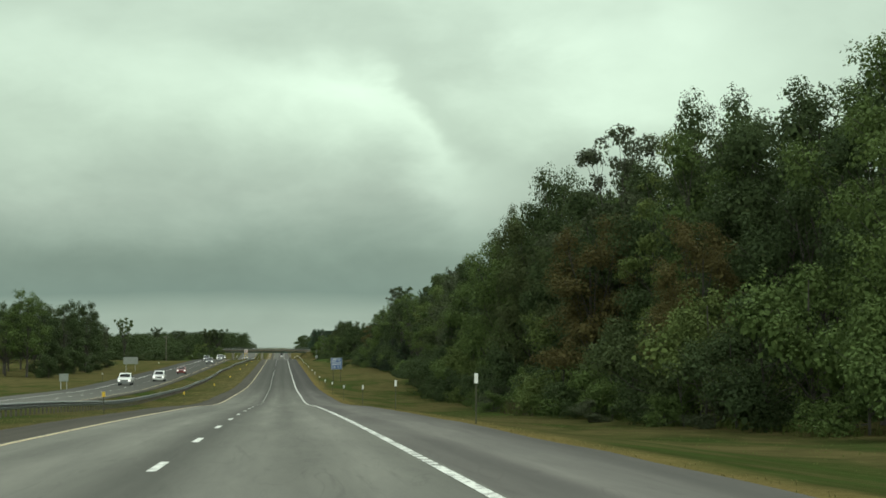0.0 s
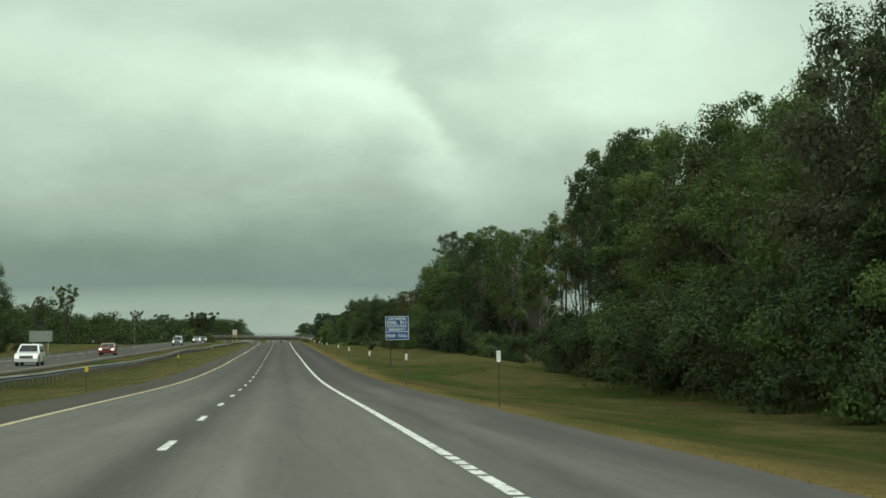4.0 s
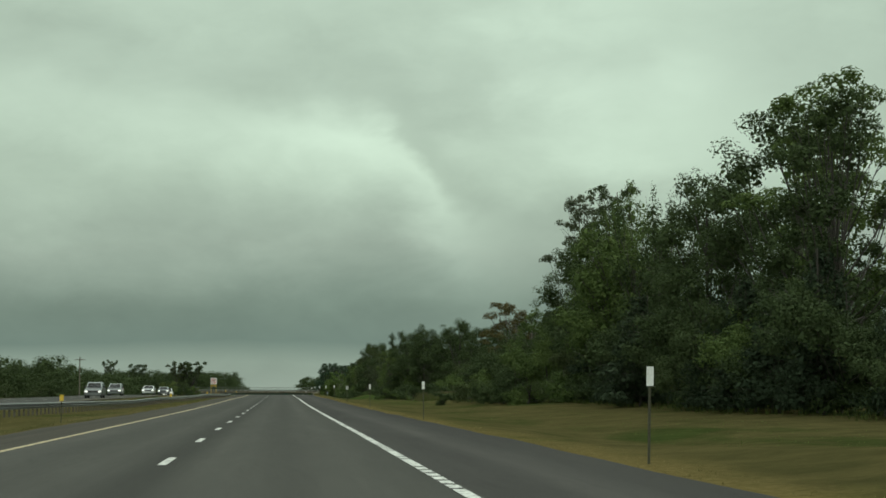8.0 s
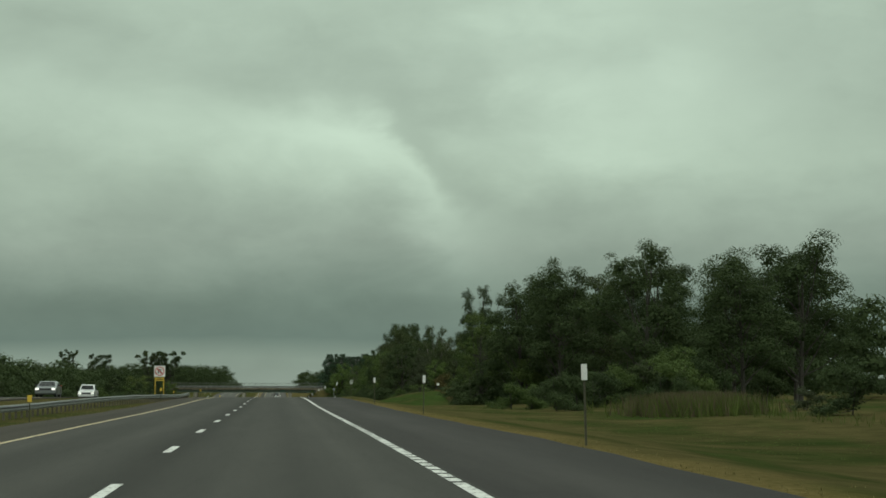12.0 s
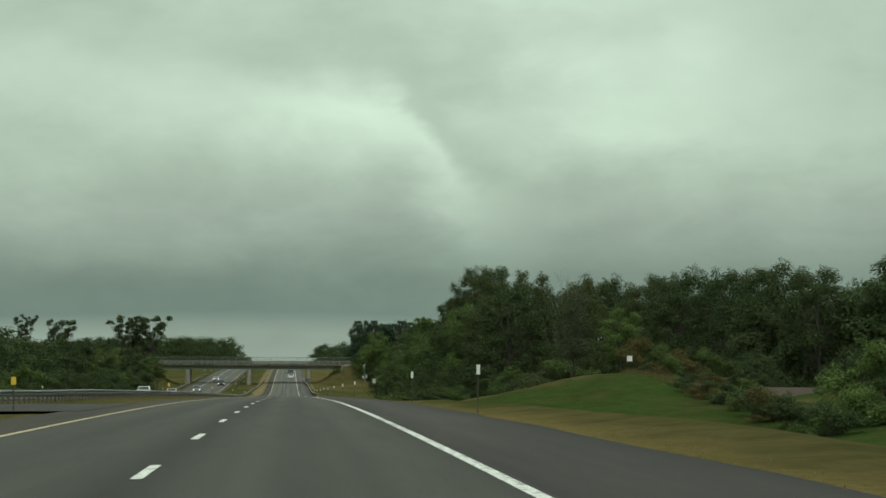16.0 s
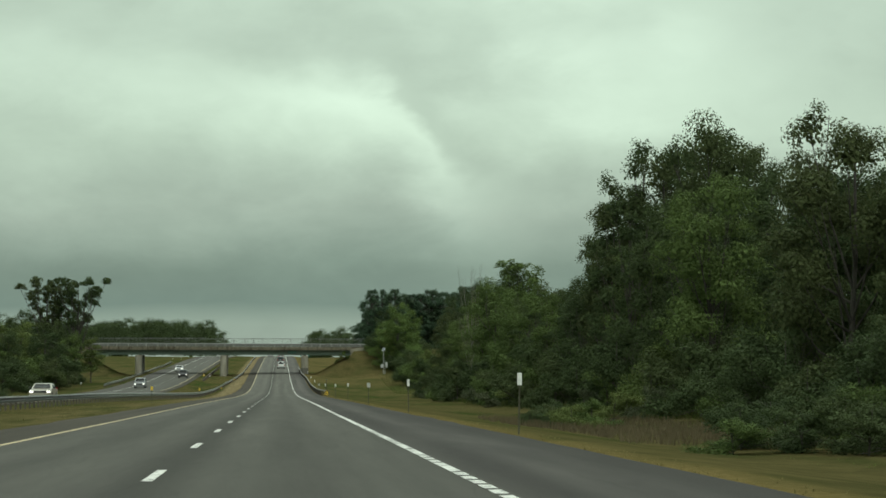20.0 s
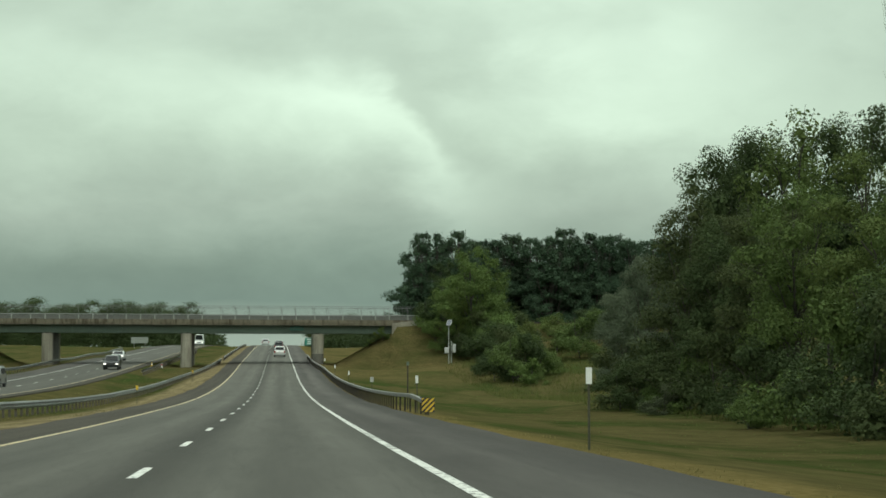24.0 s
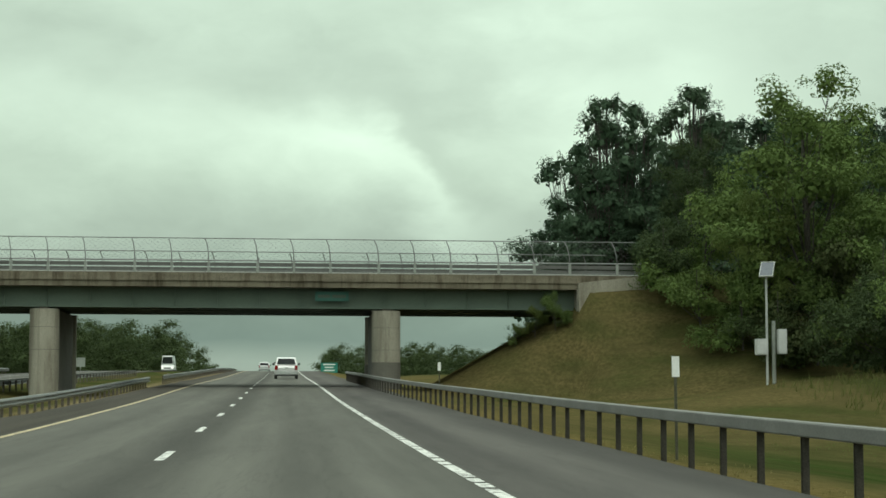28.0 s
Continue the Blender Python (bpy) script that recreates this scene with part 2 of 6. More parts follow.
def grass_ground():
    m, nt, b = mat_base("mown_grass", 1.0, 0, 0.0)
    geo = nt.nodes.new("ShaderNodeNewGeometry")
    sep = nt.nodes.new("ShaderNodeSeparateXYZ")
    nt.links.new(geo.outputs["Position"], sep.inputs[0])
    # some stretches have dried out more than others
    run = nt.nodes.new("ShaderNodeMapRange")
    run.inputs["From Min"].default_value, run.inputs["From Max"].default_value = 0, 1200
    nt.links.new(sep.outputs["Y"], run.inputs[0])
    dryness = ramp(nt, run.outputs[0], *[(at, (v, v, v)) for at, v in ((0.0, 0.42), (0.19, 0.38), (0.24, 0.48), (0.33, 0.60), (0.38, 0.55), (0.50, 0.46), (0.55, 0.60), (0.574, 0.52), (0.586, 0.16), (0.628, 0.13), (0.641, 0.60), (0.68, 0.60), (0.73, 0.50), (0.79, 0.52), (0.86, 0.50), (0.92, 0.46), (1.0, 0.46))])
    # beside the mown rise only the slope is green
    foot = nt.nodes.new("ShaderNodeMapRange")
    foot.inputs["From Min"].default_value, foot.inputs["From Max"].default_value = 8.0, 48.0
    nt.links.new(sep.outputs["X"], foot.inputs[0])
    off = ramp(nt, foot.outputs[0], (0.02, (1, 1, 1)), (0.07, (0, 0, 0)), (0.55, (0, 0, 0)), (0.75, (1, 1, 1)))
    rise = ramp(nt, run.outputs[0], (0.578, (0, 0, 0)), (0.59, (1, 1, 1)), (0.63, (1, 1, 1)), (0.645, (0, 0, 0)))
    dryness = mix(nt, mix(nt, rise, (0, 0, 0), off), dryness, (0.62, 0.62, 0.62))
    patch = ramp(nt, tex(nt, 1.0, 5, (0.16, 0.05, 1), 0.6, 0.6), (0.3, (0.0, 0.0, 0.0)), (0.7, (1.0, 1.0, 1.0)))
    sum_up = nt.nodes.new("ShaderNodeMath")
    sum_up.operation = "MULTIPLY_ADD"
    sum_up.inputs[1].default_value = 0.8
    nt.links.new(patch, sum_up.inputs[0])
    nt.links.new(dryness, sum_up.inputs[2])
    col = ramp(nt, sum_up.outputs[0], (0.45, (0.029, 0.053, 0.014)), (0.72, (0.041, 0.048, 0.017)), (0.95, (0.080, 0.066, 0.030)))
    tuft = tex(nt, 4.5, 6, (1, 1, 1), 0.7)
    mown = ramp(nt, tex(nt, 1.0, 5, (0.5, 0.4, 1), 0.65, 0.8), (0.36, (0.66, 0.7, 0.66)), (0.62, (1.25, 1.2, 1.15)))
    col = mix(nt, 0.8, col, mown, "MULTIPLY")
    col = mix(nt, 0.3, col, ramp(nt, tuft, (0.3, (0.02, 0.03, 0.008)), (0.55, (0.042, 0.05, 0.015)), (0.8, (0.086, 0.078, 0.032))))
    # dry worn verge beside the pavement
    wob = nt.nodes.new("ShaderNodeMath")
    wob.operation = "MULTIPLY_ADD"
    wob.inputs[1].default_value = 3.2
    nt.links.new(tex(nt, 1.0, 4, (0.5, 0.12, 1), 0.6), wob.inputs[0])
    nt.links.new(sep.outputs["X"], wob.inputs[2])
    rng = nt.nodes.new("ShaderNodeMapRange")
    rng.inputs["From Min"].default_value, rng.inputs["From Max"].default_value = 6.9, 8.6
    rng.inputs["To Min"].default_value, rng.inputs["To Max"].default_value = 0.85, 0.0
    nt.links.new(wob.outputs[0], rng.inputs[0])
    near = nt.nodes.new("ShaderNodeMapRange")
    near.inputs["From Min"].default_value, near.inputs["From Max"].default_value = 2.0, 4.0
    nt.links.new(sep.outputs["X"], near.inputs[0])
    col = mix(nt, mix(nt, near.outputs[0], (0, 0, 0), rng.outputs[0]), col, ramp(nt, tex(nt, 7.0, 4), (0.3, (0.085, 0.066, 0.024)), (0.7, (0.175, 0.135, 0.055))))
    # the bank at the overpass has dried out
    far = nt.nodes.new("ShaderNodeMapRange")
    far.inputs["From Min"].default_value, far.inputs["From Max"].default_value = 1128, 1165
    nt.links.new(sep.outputs["Y"], far.inputs[0])
    side = nt.nodes.new("ShaderNodeMapRange")
    side.inputs["From Min"].default_value, side.inputs["From Max"].default_value = 4.0, 40.0
    nt.links.new(sep.outputs["X"], side.inputs[0])
    bank = ramp(nt, side.outputs[0], (0.0, (0, 0, 0)), (0.08, (1, 1, 1)), (0.46, (1, 1, 1)), (0.6, (0.1, 0.1, 0.1)))
    dry = ramp(nt, tex(nt, 1.0, 4, (0.13, 0.09, 0.3), 0.6, 0.5), (0.34, (0.1, 0.1, 0.1)), (0.6, (0.92, 0.92, 0.92)))
    col = mix(nt, mix(nt, bank, (0, 0, 0), mix(nt, far.outputs[0], (0, 0, 0), dry)), col, ramp(nt, tex(nt, 5.0, 5), (0.3, (0.056, 0.048, 0.019)), (0.7, (0.128, 0.100, 0.043))))
    med = nt.nodes.new("ShaderNodeValToRGB")
    for at, v in ((0.0, 0.0), (0.25, 0.15), (0.5, 0.55), (0.75, 0.75), (0.96, 0.6), (1.0, 0.0)):
        el = med.color_ramp.elements[0] if at == 0.0 else med.color_ramp.elements[-1] if at == 1.0 else med.color_ramp.elements.new(at)
        el.position, el.color = at, (v, v, v, 1)
    strip_x = nt.nodes.new("ShaderNodeMapRange")
    strip_x.inputs["From Min"].default_value, strip_x.inputs["From Max"].default_value = -12.0, -6.4
    nt.links.new(sep.outputs["X"], strip_x.inputs[0])
    nt.links.new(strip_x.outputs[0], med.inputs[0])
    col = mix(nt, med.outputs[0], col, ramp(nt, tex(nt, 1.0, 5, (1.2, 0.12, 1)), (0.35, (0.041, 0.0451, 0.0164)), (0.65, (0.123, 0.0984, 0.0476))))
    # sandy dry strip under the rail where it draws near the carriageway
    sand_s = nt.nodes.new("ShaderNodeMapRange")
    sand_s.inputs["From Min"].default_value, sand_s.inputs["From Max"].default_value = 900, 1000
    nt.links.new(sep.outputs["Y"], sand_s.inputs[0])
    sand = ramp(nt, strip_x.outputs[0], (0.30, (0, 0, 0)), (0.46, (0.85, 0.85, 0.85)), (0.86, (0.9, 0.9, 0.9)), (0.95, (0.25, 0.25, 0.25)), (1.0, (0, 0, 0)))
    col = mix(nt, mix(nt, sand_s.outputs[0], (0, 0, 0), sand), col, ramp(nt, tex(nt, 1.0, 5, (1.6, 0.25, 1)), (0.3, (0.10, 0.08, 0.045)), (0.7, (0.23, 0.185, 0.105))))
    nt.links.new(col, b.inputs["Base Color"])
    bump(nt, b, tuft, 0.9, 0.12)
    return m


M_grass = grass_ground()


def worn_paint(name, colour, dirt, amount):
    m, nt, b = mat_base(name, 0.7, 0, 0.3)
    wear = ramp(nt, tex(nt, 9.0, 6, (1, 0.5, 1), 0.7), (amount, (1, 1, 1)), (amount + 0.1, (0, 0, 0)))
    col = mix(nt, wear, mix(nt, tex(nt, 1.3, 3), colour, tuple(c * 0.82 for c in colour)), dirt)
    nt.links.new(col, b.inputs["Base Color"])
    return m


M_white = worn_paint("white_road_paint", (0.60, 0.60, 0.56), (0.16, 0.155, 0.145), 0.40)
M_yellow = worn_paint("yellow_road_paint", (0.46, 0.37, 0.21), (0.15, 0.13, 0.09), 0.40)
M_conc = speckled("weathered_concrete", (0.21, 0.195, 0.155), (0.36, 0.335, 0.275), 0.95, 0.8, 25.0, relief=0.3, spec=0.2, stretch=(1, 1, 0.35), drips=0.6)
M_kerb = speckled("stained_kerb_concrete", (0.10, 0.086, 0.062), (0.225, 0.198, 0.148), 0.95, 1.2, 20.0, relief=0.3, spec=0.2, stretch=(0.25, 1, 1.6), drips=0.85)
M_railing = speckled("dull_bridge_railing", (0.09, 0.09, 0.085), (0.15, 0.15, 0.14), 0.7, 2.0, 45.0, 0.2, 0.05)
# darker concrete: deck shade painted into pier walls, also joints and foot bands
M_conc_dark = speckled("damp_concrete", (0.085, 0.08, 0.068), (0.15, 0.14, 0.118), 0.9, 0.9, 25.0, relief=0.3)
M_girder = speckled("green_girder_paint", (0.075, 0.105, 0.082), (0.115, 0.15, 0.118), 0.6, 0.7, 30.0, relief=0.1, stretch=(0.3, 1, 1))
M_galv = speckled("galvanised_steel", (0.25, 0.26, 0.26), (0.40, 0.41, 0.40), 0.5, 2.0, 45.0, 0.65, 0.1)
M_galv_dull = speckled("dull_galvanised_steel", (0.30, 0.31, 0.30), (0.45, 0.46, 0.44), 0.7, 2.0, 45.0, 0.1, 0.1)
M_beam = speckled("weathered_box_beam", (0.105, 0.104, 0.095), (0.17, 0.168, 0.155), 0.65, 1.2, 45.0, 0.2, 0.1)
M_fence = speckled("dark_fence_steel", (0.10, 0.105, 0.10), (0.16, 0.165, 0.158), 0.6, 2.0, 45.0, 0.3, 0.05)
M_rust = speckled("weathered_post_steel", (0.034, 0.031, 0.027), (0.07, 0.063, 0.053), 0.95, 4.0, 50.0, 0.0, 0.2, 0.15)
M_upost = speckled("olive_post_steel", (0.046, 0.047, 0.031), (0.09, 0.088, 0.06), 0.9, 4.0, 50.0, 0.0, 0.2, 0.2)
M_post = speckled("brown_post_steel", (0.075, 0.064, 0.052), (0.14, 0.12, 0.10), 0.8, 4.0, 50.0, 0.2, 0.2)
M_bark = speckled("tree_bark", (0.028, 0.024, 0.02), (0.075, 0.066, 0.055), 0.95, 3.0, 25.0, relief=0.7, stretch=(1, 1, 0.3))
M_bark_pale = speckled("pale_dead_wood", (0.09, 0.08, 0.068), (0.19, 0.172, 0.15), 0.95, 3.0, 25.0, relief=0.6, stretch=(1, 1, 0.3))
M_plate = speckled("white_reflective_sheet", (0.66, 0.67, 0.64), (0.80, 0.80, 0.77), 0.5, 3.0, 60.0, relief=0.02)
# duller white: the mile markers' shade is put into this colour
M_plate_dull = speckled("weathered_white_plate", (0.40, 0.41, 0.38), (0.50, 0.50, 0.47), 0.6, 3.0, 60.0, relief=0.02)
M_blue = speckled("blue_sign_sheet", (0.006, 0.055, 0.19), (0.010, 0.075, 0.24), 0.6, 1.5, 40.0, relief=0.02)
M_teal = speckled("green_sign_sheet", (0.01, 0.16, 0.12), (0.02, 0.21, 0.16), 0.45, 1.5, 40.0, relief=0.02)
M_teal_dull = speckled("faded_green_plate", (0.03, 0.12, 0.10), (0.045, 0.15, 0.125), 0.6, 1.5, 40.0, relief=0.02)
M_amber = speckled("amber_reflective_sheet", (0.60, 0.38, 0.03), (0.72, 0.48, 0.05), 0.5, 3.0, 40.0, relief=0.02)
M_black = speckled("black_sign_ink", (0.012, 0.012, 0.012), (0.03, 0.03, 0.03), 0.6, 3.0, 40.0, relief=0.02)
M_red = speckled("red_sign_ink", (0.45, 0.03, 0.025), (0.55, 0.05, 0.04), 0.5, 3.0, 40.0, relief=0.02)
M_back = speckled("grey_sign_back", (0.22, 0.24, 0.22), (0.31, 0.33, 0.30), 0.6, 2.0, 40.0, 0.3, 0.05)
M_woodpole = speckled("utility_pole_wood", (0.09, 0.075, 0.06), (0.17, 0.15, 0.12), 0.9, 2.0, 30.0, relief=0.5, stretch=(1, 1, 0.2))
M_solar = speckled("solar_cell_glass", (0.045, 0.052, 0.068), (0.075, 0.085, 0.105), 0.22, 2.0, 30.0, relief=0.0, spec=0.8)
M_cabinet = speckled("grey_cabinet_paint", (0.42, 0.43, 0.42), (0.55, 0.56, 0.55), 0.5, 1.5, 40.0, relief=0.05)
M_rubber = speckled("tyre_rubber", (0.012, 0.012, 0.012), (0.03, 0.03, 0.03), 0.85, 6.0, 60.0, relief=0.2)
M_trim = speckled("black_plastic_trim", (0.02, 0.02, 0.02), (0.045, 0.045, 0.045), 0.6, 6.0, 60.0, relief=0.05)
M_rim = speckled("alloy_rim", (0.35, 0.36, 0.37), (0.5, 0.5, 0.5), 0.35, 6.0, 60.0, 0.8, 0.05)
M_lens_red = speckled("red_lamp_lens", (0.16, 0.008, 0.01), (0.28, 0.015, 0.015), 0.2, 9.0, 60.0, relief=0.1)
M_lens_clear = speckled("clear_lamp_lens", (0.6, 0.6, 0.58), (0.8, 0.8, 0.78), 0.15, 9.0, 60.0, relief=0.1)


def dark_glass():
    m, nt, b = mat_base("tinted_window_glass", 0.06, 0, 0.6)
    b.inputs["Base Color"].default_value = (0.015, 0.018, 0.018, 1)
    return m


M_glass = dark_glass()


def car_paint(name, colour):
    m, nt, b = mat_base(name, 0.32, 0.35, 0.5)
    dust = ramp(nt, tex(nt, 1.6, 5), (0.45, (0, 0, 0)), (0.8, (0.5, 0.5, 0.5)))
    nt.links.new(mix(nt, dust, colour, tuple(0.5 * c + 0.09 for c in colour)), b.inputs["Base Color"])
    b.inputs["Coat Weight"].default_value = 0.6
    b.inputs["Coat Roughness"].default_value = 0.08
    return m


def headlight():
    m, nt, b = mat_base("lit_headlamp", 0.2)
    b.inputs["Base Color"].default_value = (0.9, 0.9, 0.85, 1)
    b.inputs["Emission Color"].default_value = (1.0, 0.97, 0.88, 1)
    b.inputs["Emission Strength"].default_value = 1.3
    return m


M_headlamp = headlight()


def leaf_mat(name, dark, light, odd):
    """Leaves: tint differs from tree to tree and from leaf to leaf."""
    m, nt, b = mat_base(name, 0.8, 0, 0.08)
    info = nt.nodes.new("ShaderNodeObjectInfo")
    geo = nt.nodes.new("ShaderNodeNewGeometry")
    col = ramp(nt, info.outputs["Random"], (0.0, dark), (0.75, light), (1.0, odd))
    blot = tex(nt, 0.45, 3)
    col = mix(nt, 0.6, col, ramp(nt, blot, (0.3, dark), (0.7, light)))
    per = ramp(nt, geo.outputs["Random Per Island"], (0.0, tuple(c * 0.8 for c in dark)), (0.6, light), (0.94, tuple(c * 1.15 for c in light)), (1.0, odd))
    col = mix(nt, 0.28, col, per)
    nt.links.new(col, b.inputs["Base Color"])
    tr = nt.nodes.new("ShaderNodeBsdfTranslucent")
    nt.links.new(col, tr.inputs[0])
    mx = nt.nodes.new("ShaderNodeMixShader")
    mx.inputs[0].default_value = 0.2
    out = nt.nodes["Material Output"]
    nt.links.new(b.outputs[0], mx.inputs[1])
    nt.links.new(tr.outputs[0], mx.inputs[2])
    nt.links.new(mx.outputs[0], out.inputs[0])
    return m


M_leaf = leaf_mat("broadleaf", (0.032, 0.049, 0.021), (0.062, 0.086, 0.034), (0.105, 0.105, 0.042))
M_leaf_light = leaf_mat("light_broadleaf", (0.056, 0.086, 0.027), (0.098, 0.138, 0.042), (0.150, 0.150, 0.046))
M_leaf_fresh = leaf_mat("fresh_broadleaf", (0.072, 0.112, 0.032), (0.122, 0.172, 0.050), (0.175, 0.18, 0.055))
M_leaf_tan = leaf_mat("turning_broadleaf", (0.062, 0.055, 0.022), (0.110, 0.092, 0.034), (0.125, 0.082, 0.034))
M_leaf_grey = leaf_mat("grey_green_leaf", (0.048, 0.060, 0.033), (0.085, 0.100, 0.054), (0.10, 0.105, 0.052))
M_needle = leaf_mat("pine_needles", (0.034, 0.062, 0.038), (0.062, 0.098, 0.056), (0.08, 0.10, 0.052))
M_cedar = leaf_mat("cedar_scales", (0.022, 0.036, 0.021), (0.042, 0.060, 0.033), (0.06, 0.07, 0.035))
M_willow = leaf_mat("willow_leaf", (0.078, 0.100, 0.064), (0.128, 0.154, 0.098), (0.14, 0.155, 0.09))
M_straw = leaf_mat("dry_grass", (0.086, 0.08, 0.031), (0.18, 0.151, 0.06), (0.245, 0.194, 0.086))
M_reed = leaf_mat("seeding_reed", (0.07, 0.058, 0.034), (0.12, 0.098, 0.056), (0.15, 0.115, 0.07))
M_weed = leaf_mat("rank_grass", (0.054, 0.077, 0.019), (0.099, 0.121, 0.032), (0.149, 0.127, 0.053))


# ---- helpers of this place ----
def mesh_of(bm, name, *mats):
    me = bpy.data.meshes.new(name)
    bm.to_mesh(me)
    bm.free()
    for m in mats:
        me.materials.append(m)
    return me


def part(name, bm, material, parent=None, label=""):
    ob = new(name, mesh_of(bm, name, material))
    if parent is not None:
        ob.parent = parent
    if label:
        ob["label"] = label
    return ob


def piece(name, me, parent, m=None):
    ob = new(name, me)
    ob.parent = parent
    if m is not None:
        ob.matrix_basis = m
    return ob


def box(bm, x0, x1, y0, y1, z0, z1, bevel=0.0):
    v = [bm.verts.new((x, y, z)) for z in (z0, z1) for y in (y0, y1) for x in (x0, x1)]
    f = [bm.faces.new([v[i] for i in q]) for q in ((0, 2, 3, 1), (4, 5, 7, 6), (0, 1, 5, 4), (2, 6, 7, 3), (0, 4, 6, 2), (1, 3, 7, 5))]
    if bevel:
        bmesh.ops.bevel(bm, geom=list({e for q in f for e in q.edges}), offset=bevel, segments=2, affect="EDGES")


def tube(bm, pts, radii, sides=6):
    """A tapered tube through the points."""
    rings = []
    for i, p in enumerate(pts):
        p = Vector(p)
        d = (Vector(pts[min(i + 1, len(pts) - 1)]) - Vector(pts[max(i - 1, 0)])).normalized()
        u = d.cross(Vector((0.31, 0.95, 0.1))).normalized()
        w = d.cross(u)
        rings.append([bm.verts.new(p + (u * math.cos(a) + w * math.sin(a)) * radii[i]) for a in (2 * math.pi * k / sides for k in range(sides))])
    for a, b in zip(rings, rings[1:]):
        for k in range(sides):
            bm.faces.new((a[k], a[(k + 1) % sides], b[(k + 1) % sides], b[k]))
    bm.faces.new(rings[0][::-1])
    bm.faces.new(rings[-1])


def prism(bm, outline, x0, x1, inset=0.0, bevel=0.0):
    """A side outline of (y, z) points given thickness across x; inset narrows it towards the top."""
    zs = [p[1] for p in outline]
    lo, hi = min(zs), max(zs)
    sides = []
    for x, s in ((x0, 1), (x1, -1)):
        sides.append([bm.verts.new((x + s * inset * (z - lo) / (hi - lo), y, z)) for y, z in outline])
    n = len(outline)
    fs = [bm.faces.new(sides[0]), bm.faces.new(sides[1][::-1])]
    for i in range(n):
        fs.append(bm.faces.new((sides[0][i], sides[1][i], sides[1][(i + 1) % n], sides[0][(i + 1) % n])))
    bmesh.ops.recalc_face_normals(bm, faces=fs)
    if bevel:
        bmesh.ops.bevel(bm, geom=list({e for q in fs for e in q.edges}), offset=bevel, segments=2, affect="EDGES")


def lettering(text, height, material, parent, m, name="lettering"):
    cu = bpy.data.curves.new(name, "FONT")
    cu.body, cu.size, cu.align_x, cu.align_y, cu.extrude, cu.offset = text, height * 1.38, "CENTER", "CENTER", 0.002, 0.006
    tmp = bpy.data.objects.new("tmp", cu)
    me = bpy.data.meshes.new_from_object(tmp)
    bpy.data.objects.remove(tmp)
    me.materials.append(material)
    return piece(name, me, parent, m)


# ---- the lie of the land ----
PROFILE = [4.57, 3.61, 2.55, 1.32, -0.05, -0.71, -1.21, -1.24, -1.08, -0.94, -0.744, -0.471, -0.307, -0.052, -0.137, -0.53, -1.2, -1.96, -2.77, -3.57, -4.4, -5.2, -5.76, -5.72, -5.07, -4.1, -3.22, -2.25, -1.35, -0.7, -0.3, -0.1, 0.0, 0.0]


def road_z(s):
    """Height of the carriageway at s metres along it."""
    u = (s + 50) / 50
    n = len(PROFILE)
    if u <= 0:
        return PROFILE[0] - u * 0.6
    if u >= n - 1:
        return PROFILE[-1]
    i = int(u)
    u -= i
    a, b = PROFILE[max(i - 1, 0)], PROFILE[i]
    c, d = PROFILE[i + 1], PROFILE[min(i + 2, n - 1)]
    return 0.5 * (2 * b + (c - a) * u + (2 * a - 5 * b + 4 * c - d) * u * u + (3 * b - a - 3 * c + d) * u ** 3)


def smooth(a, b, x):
    u = min(1.0, max(0.0, (x - a) / (b - a)))
    return u * u * (3 - 2 * u)


def between(rows, s):
    """Value at s of a line through the (place, value) rows."""
    for (a, h), (b, k) in zip(rows, rows[1:]):
        if a <= s <= b:
            return h + (k - h) * (s - a) / (b - a)
    return rows[0][1] if s < rows[0][0] else rows[-1][1]


# median depth below the carriageway, and sideways edge-line shifts fitted to the camera's view
MEDIAN_DIP = [(60, 0.35), (130, 0.3), (190, 0.36), (280, 0.3), (320, 0.5), (365, 0.46), (400, 0.22), (440, 0.4), (480, 0.62), (560, 0.56), (650, 0.4), (662, 0.34), (674, 0.08), (708, 0.08), (722, 0.1),
              (750, 0.0), (830, -0.08), (870, 0.02), (910, 0.0), (960, 0.12), (1000, 0.25), (1030, 0.4), (1060, 0.5), (1130, 0.52), (1190, 0.5), (1240, 0.3)]
LEFT_SHIFT = [(0, 0.28), (80, 0.28), (120, 0.12), (210, 0.2), (300, 0.5), (520, 0.5), (600, 0.4), (700, 0.14), (770, 0.0), (860, 0.0), (930, 0.12), (985, 0.38), (1060, 0.38), (1130, 0.27), (1200, 0.1)]
RIGHT_SHIFT = [(0, 0.0), (90, 0.02), (300, 0.0), (480, -0.03), (600, 0.06), (690, 0.15), (840, 0.11), (970, 0.06), (1040, 0.14), (1120, 0.09), (1250, 0.0)]
BRIDGE_S = 1196.0
DECK_Z = road_z(BRIDGE_S) + 4.1 + 1.9
RISES = [(16, 322, 9, 30, 1.45), (25.4, 765, 9.8, 22, 2.5), (27, 1116, 9, 30, -1.2), (52, 1178, 20, 32, 4.4), (25, 1171, 8, 12, 0.75), (70, 500, 40, 90, 0.6)]


